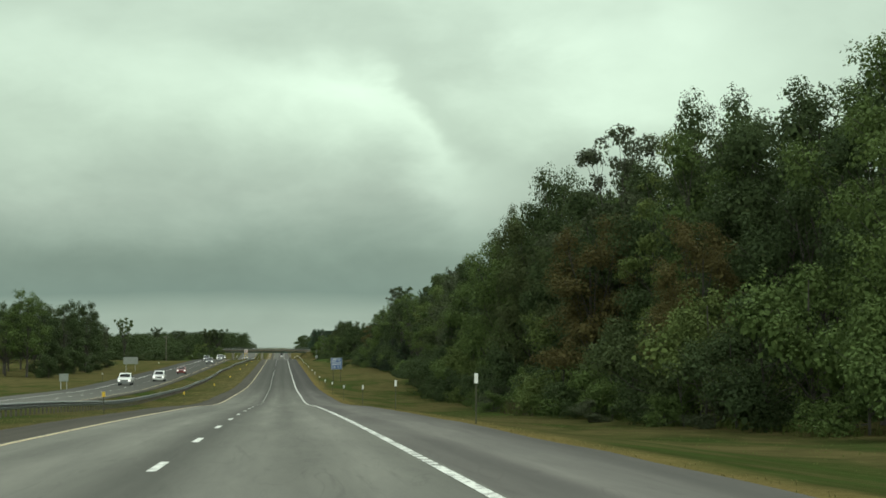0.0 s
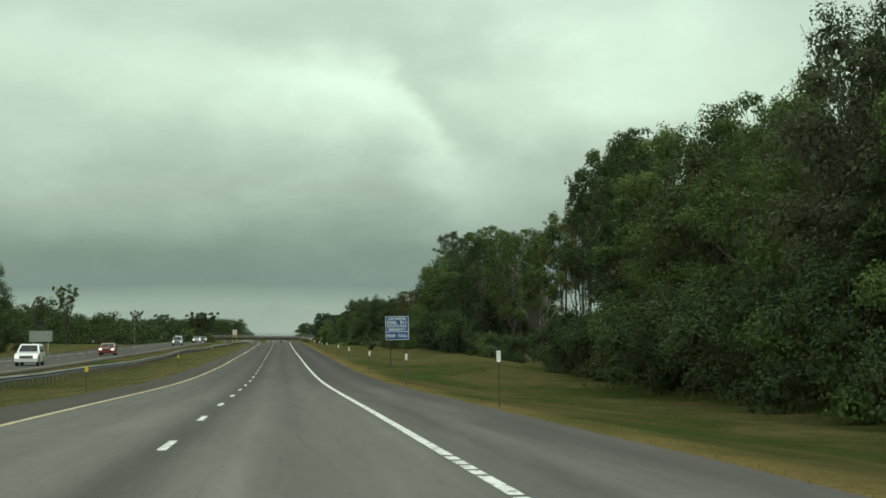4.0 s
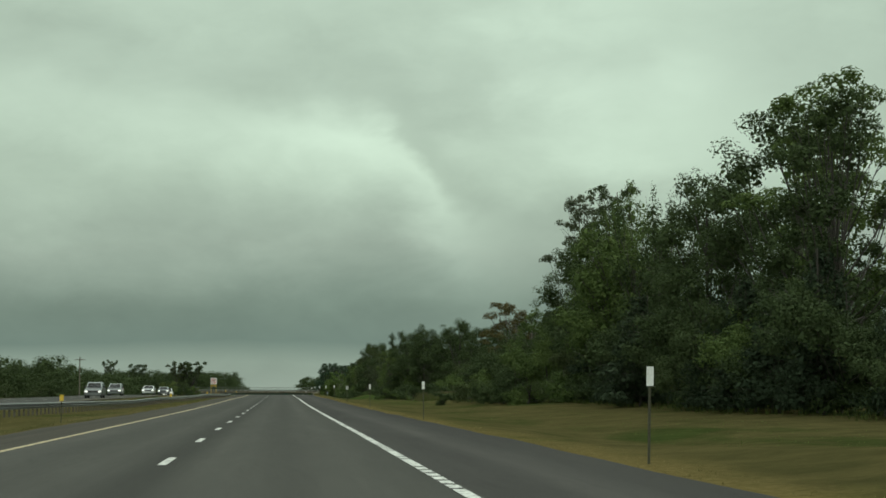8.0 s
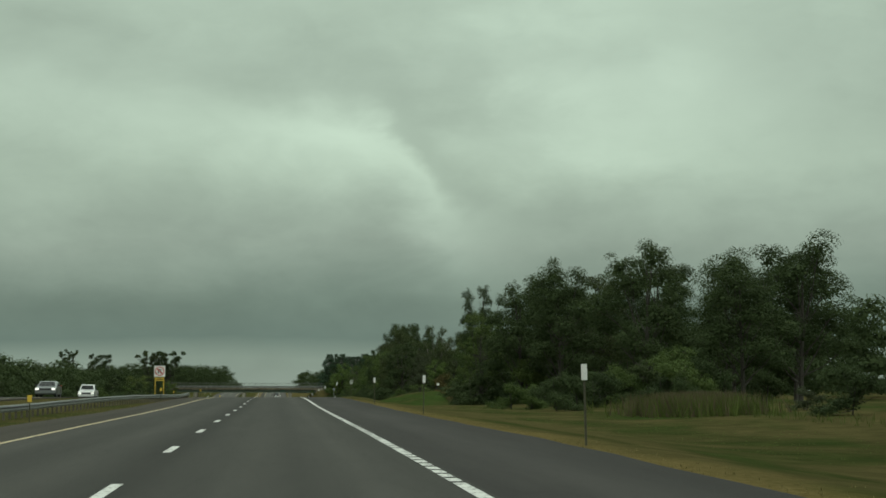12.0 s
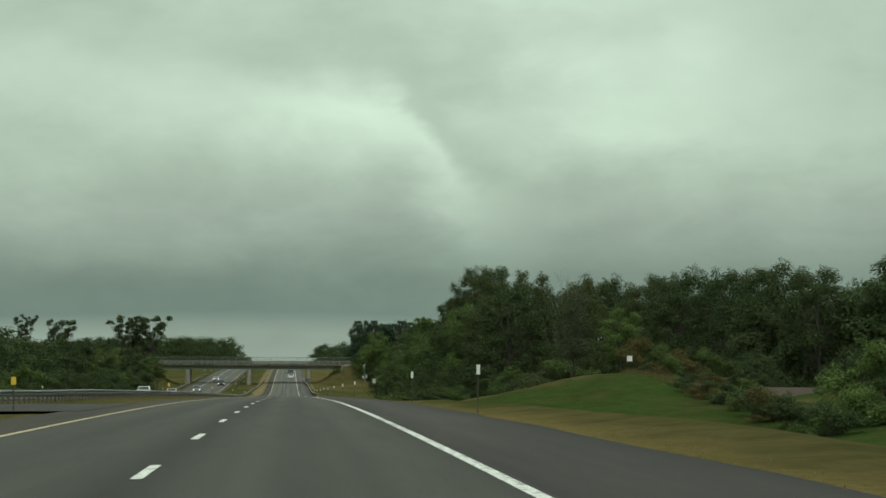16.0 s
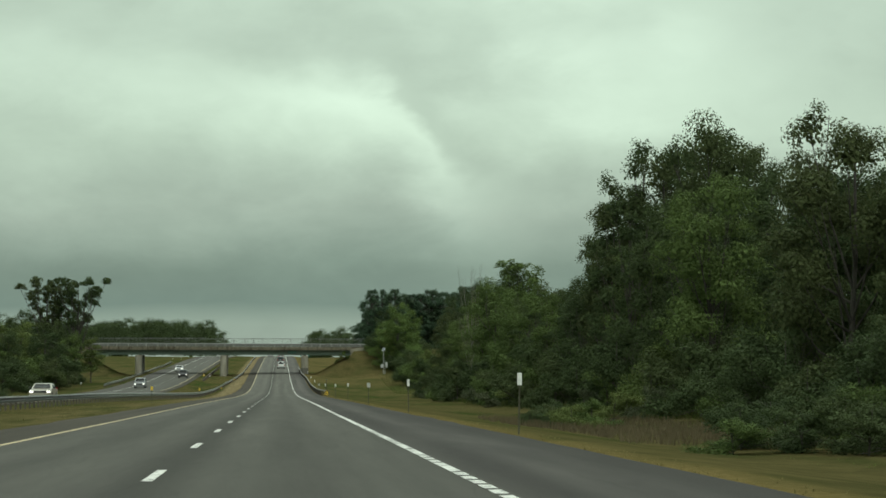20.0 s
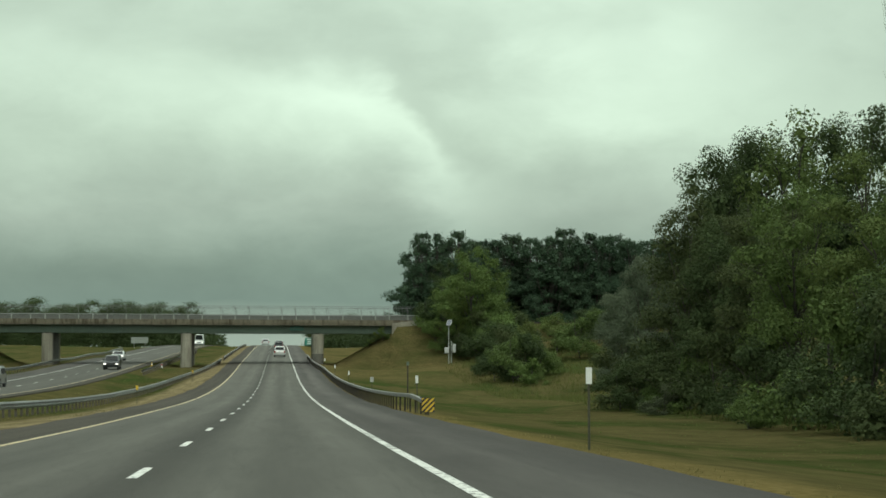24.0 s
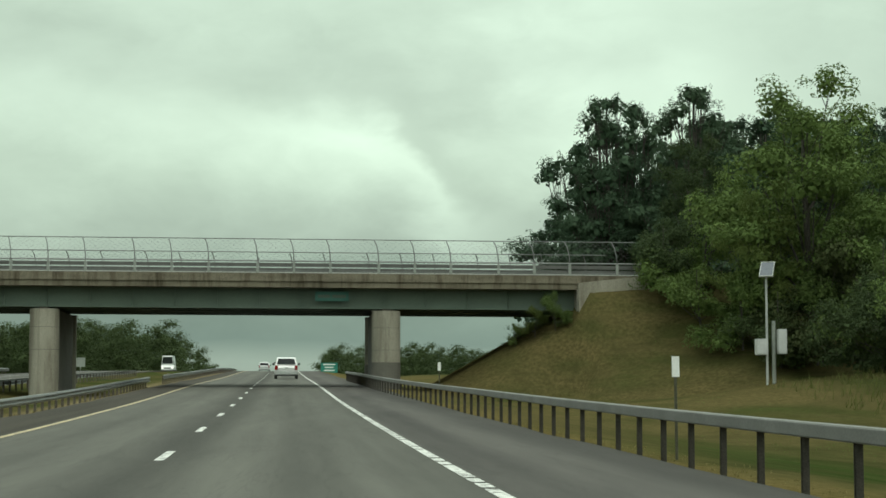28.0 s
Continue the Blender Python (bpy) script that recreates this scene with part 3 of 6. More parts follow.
def ground_z(x, s):
    """Height of the grass: a ditch and low rises beside the road, a hollow median, banks that carry the overpass."""
    z = road_z(s) - 0.07
    if x > 5:
        z += -0.75 * smooth(5.0, 13, x) + 0.35 * smooth(16, 30, x) + 0.9 * smooth(60, 140, x)
        for cx, cs, rx, rs, top in RISES:
            z += top * math.exp(-((x - cx) / (rx if x < cx else rx * 0.66)) ** 2 - ((s - cs) / rs) ** 2) * smooth(5, 9, x)
        z += 0.16 * noise.noise((x * 0.16, s * 0.05, 0)) * smooth(5.5, 10, x)
        # level grass before the second wood; a crest and a hollow before the mown rise, ploughed land behind it
        z += 0.5 * smooth(9, 20, x) * smooth(345, 375, s) * (1 - smooth(455, 480, s))
        hollow = smooth(634, 650, s) * (1 - smooth(712, 748, s))
        z += hollow * (0.42 * smooth(5.5, 8.5, x) * (1 - smooth(9.5, 13, x)) - 1.3 * smooth(10, 17, x) * (1 - smooth(27, 34, x)))
        z += 1.0 * smooth(29, 36, x) * smooth(690, 720, s) * (1 - smooth(800, 840, s)) * (1 - smooth(80, 120, x))
    elif -17.5 < x < -6.8:
        z -= (between(MEDIAN_DIP, s) - 0.05) * smooth(-7.0, -9.6, x) * smooth(-17.5, -14.5, x)
    elif x < -29:
        z += -0.5 * smooth(-29, -36, x) + 0.7 * smooth(-45, -90, x) + 0.2 * noise.noise((x * 0.1, s * 0.04, 3))
    # banks under the overpass and its approaches
    side = min(x - 16.5, 60) if x > -14 else min(-44.5 - x, 60)
    along = max(0.0, abs(s - BRIDGE_S) - 5.5)
    bank = DECK_Z - 0.3 - 0.5 * along + min(side, 0) * 0.56 - 1.2 * (1 if side < 0 else 0) * min(1, -side)
    bank -= 0.4 * max(0.0, 7.0 - side) * min(1.0, along / 2.5) if side > 0 else 2.8 * min(1.0, along / 2.5)
    if x > 6.8 or x < -31:
        fade = smooth(6.8, 8.5, x) if x > 0 else smooth(-31, -33, x)
        z += max(0.0, bank - z) * fade
    if abs(x) > 150:
        z += 6.0 * smooth(300, 1500, abs(x)) - 2.0
    return z


def sheet(name, xs, ss, height, material, **tags):
    verts = [(x, s, height(x, s)) for s in ss for x in xs]
    n = len(xs)
    faces = [(j * n + i, j * n + i + 1, (j + 1) * n + i + 1, (j + 1) * n + i) for j in range(len(ss) - 1) for i in range(n - 1)]
    me = bpy.data.meshes.new(name)
    me.from_pydata(verts, [], faces)
    me.materials.append(material)
    me.polygons.foreach_set("use_smooth", [True] * len(faces))
    return tagged(new(name, me), **tags)


XS = [-2600, -1200, -500, -250, -150, -110, -90, -75, -65, -57, -52, -48, -46, -44.5, -43, -40, -37, -34.5, -32.5, -31, -29.2, -23, -17.3, -15.5, -14, -12, -10.5, -9.2, -8,
      -6.6, -2, 2, 4.9, 5.5, 6.2, 7, 8, 9.5, 11, 12.5, 14, 15.5, 16.5, 17.5, 19, 21, 23, 26, 30, 34, 38, 44, 52, 62, 75, 95, 130, 180, 300, 700, 1400, 2600]
SS = [-400, -200] + [-60 + 7.0 * i for i in range(175)] + [1165 + 2.5 * i for i in range(26)] + [1240, 1260, 1290, 1330, 1380, 1440, 1500, 1600, 1750, 2000, 2600, 3600]
sheet("ground", XS, SS, lambda x, s: ground_z(x, s), M_grass, label="mown roadside grass with dry worn patches", kind="structure", category="ground")


def strip(bm, x0, x1, s0, s1, lift, step=8.0, drift=None):
    n = max(1, int(math.ceil((s1 - s0) / step)))
    prev = None
    for i in range(n + 1):
        s = s0 + (s1 - s0) * i / n
        z = road_z(s) + lift
        d = between(drift, s) if drift else 0.0
        row = (bm.verts.new((x0 + d, s, z)), bm.verts.new((x1 + d, s, z)))
        if prev:
            bm.faces.new((prev[0], prev[1], row[1], row[0]))
        prev = row


def slab(name, x0, x1, material, label, ragged=(0.0, 0.0), drift=(None, None)):
    """A paved strip with a real edge, a little uneven where it meets the grass."""
    bm = bmesh.new()
    prev = None
    for i in range(0, 500):
        s = -60 + i * 4.0
        z = road_z(s)
        a = x0 + ragged[0] * noise.noise((s * 0.35, 1.7, 0)) + (between(drift[0], s) if drift[0] else 0)
        b = x1 + ragged[1] * noise.noise((s * 0.35, 5.1, 0)) + (between(drift[1], s) if drift[1] else 0)
        row = [bm.verts.new(p) for p in ((a, s, z - 0.2), (a, s, z), (b, s, z), (b, s, z - 0.2))]
        if prev:
            for k in range(3):
                bm.faces.new((prev[k], prev[k + 1], row[k + 1], row[k]))
        prev = row
    return tagged(part(name, bm, material), label=label, kind="structure", category="road")


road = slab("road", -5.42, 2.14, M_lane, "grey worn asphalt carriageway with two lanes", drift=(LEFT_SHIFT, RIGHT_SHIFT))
slab("road_shoulder_1", 2.14, 5.05, M_shoulder, "darker patched asphalt shoulder beside the carriageway", (0, 0.22), (RIGHT_SHIFT, None))
slab("road_shoulder_2", -7.1, -5.42, M_inner, "dark asphalt shoulder beside the median grass", (0.25, 0), (LEFT_SHIFT, LEFT_SHIFT))
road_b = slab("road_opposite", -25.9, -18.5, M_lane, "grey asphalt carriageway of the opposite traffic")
slab("road_shoulder_3", -18.5, -17.3, M_inner, "dark inner shoulder of the opposite carriageway", (0, 0.2))
slab("road_shoulder_4", -29.2, -25.9, M_shoulder, "dark outer shoulder of the opposite carriageway", (0.2, 0))
bm = bmesh.new()
strip(bm, -17.4, -6.4, 681, 701, 0.012, 4)
tagged(part("crossover_pavement", bm, M_shoulder), label="paved emergency crossover through the median", kind="structure", category="road")


def line(name, x, width, material, label, broken=0.0, drift=None):
    bm = bmesh.new()
    rnd = random.Random(len(name))
    s = -60.0
    while s < 1930:
        run = rnd.uniform(10, 26)
        if rnd.random() < broken:
            e = s + run
            while s < e:
                long = rnd.choice((0.62, 0.66, 0.7, 2.6))
                strip(bm, x - width / 2, x + width / 2, s, s + long, 0.006, 8.0, drift)
                s += long + 0.26
        else:
            strip(bm, x - width / 2, x + width / 2, s, s + run, 0.006, 8.0, drift)
            s += run
    tagged(part(name, bm, material), label=label, kind="structure", category="road marking")


line("edge_line_white", 2.0, 0.15, M_white, "solid white edge line, broken where rumble grooves cross it", 0.5, RIGHT_SHIFT)
line("edge_line_yellow", -5.27, 0.13, M_yellow, "faded yellow edge line beside the median", 0.0, LEFT_SHIFT)
line("edge_line_opposite_white", -25.8, 0.14, M_white, "white edge line of the opposite carriageway")
line("edge_line_opposite_yellow", -18.6, 0.13, M_yellow, "faded yellow edge line of the opposite carriageway")


# ---- plants ----
def quads_mesh(name, verts, material):
    n = len(verts) // 4
    me = bpy.data.meshes.new(name)
    me.vertices.add(n * 4)
    me.vertices.foreach_set("co", np.asarray(verts, dtype=np.float32).ravel())
    me.loops.add(n * 4)
    me.loops.foreach_set("vertex_index", np.arange(n * 4, dtype=np.int32))
    me.polygons.add(n)
    me.polygons.foreach_set("loop_start", np.arange(0, n * 4, 4, dtype=np.int32))
    me.update(calc_edges=True)
    me.validate()
    me.materials.append(material)
    return me


def leaves(rng, blobs, count, size, droop=0.0, near=0.5, rim=1.08, slim=1.0):
    """Leaf clumps scattered through ellipsoid boughs (x, y, z, rx, rz), four corners each."""
    b = np.array(blobs)
    wgt = (b[:, 3] ** 2 * b[:, 4]) ** 0.75
    pick = rng.choice(len(b), count, p=wgt / wgt.sum())
    d = rng.normal(size=(count, 3))
    d /= np.linalg.norm(d, axis=1)[:, None]
    d[:, 2] = np.where(d[:, 2] < -0.55, -d[:, 2], d[:, 2])
    r = near + (rim - near) * rng.random(count) ** 0.7
    scale = np.c_[b[pick, 3], b[pick, 3], b[pick, 4]]
    at = b[pick, :3] + d * scale * r[:, None]
    nrm = d * 1.0 + rng.normal(size=(count, 3)) * 0.38 + np.array((0, 0, 0.18 - droop))
    nrm /= np.linalg.norm(nrm, axis=1)[:, None]
    u = np.cross(nrm, rng.normal(size=(count, 3)))
    u[:, 2] -= droop * 2
    u /= np.linalg.norm(u, axis=1)[:, None]
    w = np.cross(nrm, u)
    ln = size * (0.6 + 0.9 * rng.random(count))[:, None]
    wd = ln * slim * (0.5 + 0.3 * rng.random(count))[:, None]
    tip = at + u * ln * 0.6
    tail = at - u * ln * 0.4
    fold = nrm * ln * 0.12
    return np.stack((tail, at + w * wd * 0.5 + fold, tip, at - w * wd * 0.5 + fold), axis=1).reshape(-1, 3)


def sprays(rng, blobs, each, flat=1.0):
    """Breaks every bough into smaller leafy sprays over its outside, uneven in size."""
    out = []
    for x, y, z, rx, rz in blobs:
        for k in range(each):
            d = rng.normal(size=3)
            d /= np.linalg.norm(d)
            if d[2] < -0.4:
                d[2] = -d[2]
            f = rng.uniform(0.35, 0.9)
            q = rng.uniform(0.24, 0.48)
            out.append((x + d[0] * rx * f, y + d[1] * rx * f, z + d[2] * rz * f, rx * q, max(rz, rx * 0.55 * flat) * q * flat))
    return out


def foliage(rng, blobs, count, size, droop=0.0, each=6, mass=0.3, flat=1.0, slim=1.0):
    """Outer sprays of small leaves over a coarser shaded inside."""
    outer = leaves(rng, sprays(rng, blobs, each, flat), count, size, droop, 0.35, 1.08, slim)
    if not mass:
        return outer
    inner = leaves(rng, blobs, int(count * mass), size * 1.9, droop, 0.05, 0.66)
    return np.concatenate((outer, inner))


def limbs(rng, trunk, blobs, girth, bare=False):
    """Trunk through its points, and a limb from it to every bough."""
    bm = bmesh.new()
    tube(bm, trunk, [girth * (1 - 0.75 * i / (len(trunk) - 1)) for i in range(len(trunk))], 7)
    for x, y, z, rx, rz in blobs:
        t = rng.uniform(0.25, 0.7)
        z0 = max(0.8, z * t)
        base = Vector(trunk[0])
        for a, c in zip(trunk, trunk[1:]):
            if a[2] <= z0 <= c[2]:
                base = Vector(a).lerp(Vector(c), (z0 - a[2]) / (c[2] - a[2]))
        end = Vector((x, y, z))
        mid = base.lerp(end, 0.55) + Vector((0, 0, -0.12 * (end - base).length)) * rng.uniform(0.2, 1.2)
        tube(bm, [base, mid, end], [girth * 0.38, girth * 0.24, girth * 0.06], 5)
        for k in range(3 if not bare else 6):
            tw = end + Vector((rng.uniform(-rx, rx), rng.uniform(-rx, rx), rng.uniform(0, rz))) * 0.75
            st = mid.lerp(end, rng.uniform(0.2, 0.9))
            tube(bm, [st, st.lerp(tw, 0.5) + Vector((0, 0, 0.1)), tw], [girth * 0.12, girth * 0.08, 0.012], 4)
    return bm


def boughs(rng, kind, h, spread):
    out = []
    if kind == "broad":
        for i in range(15):
            z = h * (0.28 + 0.62 * i / 14)
            k = spread * (1.0 - 0.75 * max(0, (i / 14 - 0.45)) ** 1.3)
            a = i * 2.4 + rng.uniform(-0.5, 0.5)
            q = k * rng.uniform(0.35, 0.8)
            out.append((q * math.cos(a), q * math.sin(a), z, k * rng.uniform(0.42, 0.62), h * rng.uniform(0.09, 0.13)))
    elif kind == "airy":
        for i in range(30):
            u = i / 29
            z = h * (0.30 + 0.64 * u)
            k = spread * (0.5 + 0.6 * math.sin(math.pi * min(1, 0.1 + u * 1.0)))
            a = i * 2.4 + rng.uniform(-0.7, 0.7)
            q = k * rng.uniform(0.2, 1.0)
            out.append((q * math.cos(a), q * math.sin(a), z, spread * rng.uniform(0.22, 0.36), h * rng.uniform(0.045, 0.08)))
    elif kind == "spire":
        for i in range(9):
            a, q = i * 2.4, spread * rng.uniform(0.1, 0.75)
            top = h * rng.uniform(0.72, 1.0)
            for j in range(3):
                out.append((q * math.cos(a) * (1 + 0.1 * j), q * math.sin(a), top * (0.42 + 0.235 * j), spread * (0.46 - 0.12 * j), top * 0.15))
    elif kind == "slender":
        for i in range(20):
            u = i / 19
            z = h * (0.46 + 0.48 * u)
            a, q = i * 2.4, spread * rng.uniform(0.1, 0.8) * math.sin(math.pi * (0.22 + 0.66 * u))
            out.append((q * math.cos(a), q * math.sin(a), z, spread * rng.uniform(0.24, 0.38), h * rng.uniform(0.06, 0.10)))
    elif kind == "poplar":
        for i in range(36):
            z = h * (0.24 + 0.73 * i / 35)
            k = spread * (0.5 + 0.5 * math.sin(math.pi * min(1.0, 0.1 + 0.85 * i / 35)))
            a, q = i * 2.4 + rng.uniform(-0.4, 0.4), k * rng.uniform(0.25, 1.0)
            out.append((q * math.cos(a), q * math.sin(a), z, spread * rng.uniform(0.28, 0.46), h * rng.uniform(0.034, 0.06)))
    elif kind == "cedar":
        for i in range(13):
            k = spread * (1.0 - 0.82 * (i / 12) ** 1.2)
            for j in range(3):
                a, q = i * 1.3 + j * 2.1, k * rng.uniform(0.35, 0.6)
                out.append((q * math.cos(a), q * math.sin(a), h * (0.08 + 0.82 * i / 12), k * rng.uniform(0.42, 0.55) + 0.15, h * rng.uniform(0.08, 0.12)))
    elif kind == "lobed":
        for j in range(8):
            a, q = j * 2.4 + rng.uniform(-0.3, 0.3), spread * (0.12 if j == 0 else rng.uniform(0.45, 0.85))
            top = h * (0.98 if j == 0 else rng.uniform(0.74, 0.97))
            for i in range(5):
                w = rng.uniform(-0.12, 0.12, 2) * spread
                out.append((q * math.cos(a) + w[0], q * math.sin(a) + w[1], top * (0.34 + 0.145 * i), spread * (0.40 - 0.035 * i), top * 0.085))
    elif kind == "pine":
        for i in range(14):
            z = h * (0.16 + 0.76 * i / 13)
            k = spread * (1.0 - 0.6 * (i / 13) ** 2.2)
            for j in range(6 if i < 9 else 4):
                a = i * 1.1 + j * 1.3 + rng.uniform(-0.4, 0.4)
                q = k * rng.uniform(0.3, 0.8)
                out.append((q * math.cos(a), q * math.sin(a), z + rng.uniform(-0.5, 0.5), k * rng.uniform(0.32, 0.48), h * rng.uniform(0.05, 0.07)))
        out.append((0, 0, h * 0.95, spread * 0.24, h * 0.045))
    elif kind == "willow":
        for i in range(26):
            u = i / 25
            z = h * (0.05 + 0.81 * u)
            a, q = i * 2.4, spread * rng.uniform(0.35, 0.85) * (1.0 - 0.6 * u ** 2.2)
            out.append((q * math.cos(a), q * math.sin(a), z, spread * rng.uniform(0.26, 0.40), h * rng.uniform(0.10, 0.16)))
    elif kind == "vase":
        for i in range(30):
            z = h * (0.50 + 0.44 * (i / 29) ** 0.7)
            k = spread * (0.35 + 0.85 * (i / 29) ** 0.8)
            a = i * 2.4 + rng.uniform(-0.5, 0.5)
            q = k * rng.uniform(0.35, 1.0)
            out.append((q * math.cos(a), q * math.sin(a), z - 0.05 * h * (q / spread) ** 2, spread * rng.uniform(0.18, 0.30), h * rng.uniform(0.04, 0.065)))
    elif kind == "thicket":
        for i in range(12):
            a, q = i * 2.4, spread * rng.uniform(0.1, 0.8)
            z = h * (0.08 + 0.7 * ((i * 0.618) % 1.0))
            out.append((q * math.cos(a), q * math.sin(a), z, spread * rng.uniform(0.32, 0.5), h * rng.uniform(0.18, 0.26)))
    elif kind == "bush":
        for i in range(9):
            a, q = i * 2.4, spread * rng.uniform(0.1, 0.7)
            out.append((q * math.cos(a), q * math.sin(a), h * (0.12 + 0.6 * ((i * 0.618) % 1.0)), spread * rng.uniform(0.3, 0.5), h * rng.uniform(0.2, 0.28)))
    else:
        for i in range(22):
            a, q = i * 2.4, spread * rng.uniform(0.5, 1.3)
            out.append((q * math.cos(a), q * math.sin(a), h * (0.42 + 0.54 * i / 21), spread * 0.4, h * 0.08))
    return out


SEED_TREES = {}


def seed_tree(kind, variant, leaf, count, size, h=16.0, spread=4.6):
    """One grown tree of a kind as meshes (wood, foliage), 16 m high unless told otherwise."""
    key = (kind, variant, leaf.name, count)
    if key in SEED_TREES:
        return SEED_TREES[key]
    rng = np.random.default_rng(abs(variant * 97 + len(kind) * 13 + len(leaf.name)))
    bl = boughs(rng, kind, h, spread)
    lean = rng.uniform(-0.05, 0.05, 2)
    wood = bmesh.new()
    if kind == "slender":
        wood.free()
        wood = bmesh.new()
        for k in range(4):
            o = rng.uniform(-0.8, 0.8, 2)
            tips = bl[k::4]
            trunk = [(o[0], o[1], -0.3), (o[0] * 1.3, o[1] * 1.3, h * 0.3), (o[0] * 2.1, o[1] * 2.1, h * 0.62), (o[0] * 2.6, o[1] * 2.6, h * 0.92)]
            sub = limbs(rng, trunk, tips, 0.085)
            tmp = bpy.data.meshes.new("tmp")
            sub.to_mesh(tmp)
            sub.free()
            wood.from_mesh(tmp)
            bpy.data.meshes.remove(tmp)
    else:
        top = 0.97 if kind in ("pine", "dead", "poplar", "cedar") else 0.7 if kind == "spire" else 0.82
        g = {"bush": 0.05, "thicket": 0.08, "airy": 0.15, "dead": 0.13, "poplar": 0.16, "cedar": 0.12}.get(kind, 0.22)
        trunk = [(0, 0, -0.4), (lean[0] * 4, lean[1] * 4, h * 0.25), (lean[0] * 9, lean[1] * 9, h * 0.55), (lean[0] * 10, lean[1] * 8, h * top)]
        wood.free()
        wood = limbs(rng, trunk, bl, g, kind == "dead")
    wme = mesh_of(wood, "trunk", M_bark_pale if kind == "dead" else M_bark)
    lme = None
    if count:
        mass = {"airy": 0.05, "slender": 0.03, "vase": 0.05, "willow": 0.3, "spire": 0.16, "pine": 0.3, "poplar": 0.0, "cedar": 0.4}.get(kind, 0.22)
        fol = foliage(rng, bl, count, size, 0.45 if kind == "willow" else 0.0, {"pine": 9, "bush": 7, "thicket": 9, "slender": 7, "airy": 8, "poplar": 9, "cedar": 7}.get(kind, 10), mass, 0.9 if kind == "pine" else 1.0, 0.45 if kind in ("pine", "cedar") else 1.0)
        lme = quads_mesh("crown", fol, leaf)
    SEED_TREES[key] = (wme, lme)
    return SEED_TREES[key]


TALLY = random.Random(11)
KINDS = {
    "broad": ("broad", 4, 20000, 0.145), "back": ("broad", 3, 14000, 0.165), "airy": ("airy", 3, 14000, 0.155), "spire": ("spire", 2, 12000, 0.17), "slender": ("slender", 3, 13000, 0.15), "poplar": ("poplar", 2, 15000, 0.17), "cedar": ("cedar", 3, 9000, 0.12), "lobed": ("lobed", 3, 22000, 0.15),
    "pine": ("pine", 3, 30000, 0.17), "willow": ("willow", 2, 26000, 0.15), "thicket": ("thicket", 4, 8000, 0.125), "bush": ("thicket", 4, 8000, 0.125), "dead": ("dead", 2, 0, 0.3),
    "vase": ("vase", 2, 16000, 0.17)}
WORDS = {
    "broad": "leafy broadleaf tree with a full dark crown", "airy": "tall open-crowned broadleaf tree with sky showing through",
    "vase": "vase-shaped elm with spreading upper limbs",
    "spire": "broadleaf tree with upswept spiky tops", "slender": "clump of slender bare-stemmed trees with high crowns",
    "poplar": "tall poplar with small scattered leaves and sky between them", "cedar": "dense dark evergreen shrub tree before the wood",
    "lobed": "tall broadleaf tree with several rounded upright heads",
    "pine": "dark green pine with layered boughs", "willow": "grey-green willow with drooping twigs", "thicket": "dense leafy undergrowth at the wood's edge",
    "bush": "rounded green bush in the roadside grass", "dead": "bare dead tree with pale branches", "back": "broadleaf tree standing deeper in the wood"}


def plant(kind, x, s, h, leaf=None, wide=1.0, label="", group="", sink=0.15):
    """Sets one tree or bush on the ground; h is its height above the ground."""
    shape, variants, count, size = KINDS[kind]
    leaf = leaf or {"cedar": M_cedar, "pine": M_needle, "willow": M_willow, "bush": M_leaf_light}.get(kind, M_leaf)
    base_h = {"bush": 2.4, "thicket": 6.0, "cedar": 7.0}.get(shape, 16.0)
    base_r = {"bush": 1.7, "thicket": 3.4, "pine": 4.4, "airy": 4.0, "slender": 3.6, "willow": 5.4, "dead": 3.6, "poplar": 3.4, "cedar": 2.9}.get(shape, 4.9)
    var = TALLY.randrange(variants)
    wood, crown = seed_tree(shape, var, leaf, count, size, base_h, base_r)
    name = "bush" if kind == "bush" else "undergrowth" if kind == "thicket" else "tree"
    ob = new(name)
    k = h / base_h * (1.03 if name == "tree" else 1.0)
    ob.matrix_basis = Matrix.LocRotScale((x, s, ground_z(x, s) - sink), Euler((0, 0, TALLY.uniform(0, 6.28))), (k ** 0.6 * wide, k ** 0.6 * wide, k))
    piece("trunk" if name == "tree" else "stem", wood, ob)
    if crown:
        piece("crown" if name == "tree" else "foliage", crown, ob)
    hue = {M_leaf_tan.name: ", leaves turning brown", M_leaf_light.name: ", fresh light green", M_leaf_fresh.name: ", bright fresh green", M_leaf_grey.name: ", greyish leaves"}.get(leaf.name, "")
    tagged(ob, label or WORDS[kind] + ("" if kind in ("willow", "bush") else hue), "tree" if name == "tree" else "shrub", group)
    return ob


def over(x, s, h):
    """Turns a top height above the carriageway into one above the ground at (x, s)."""
    return max(1.0, road_z(s) + h - ground_z(x, s))


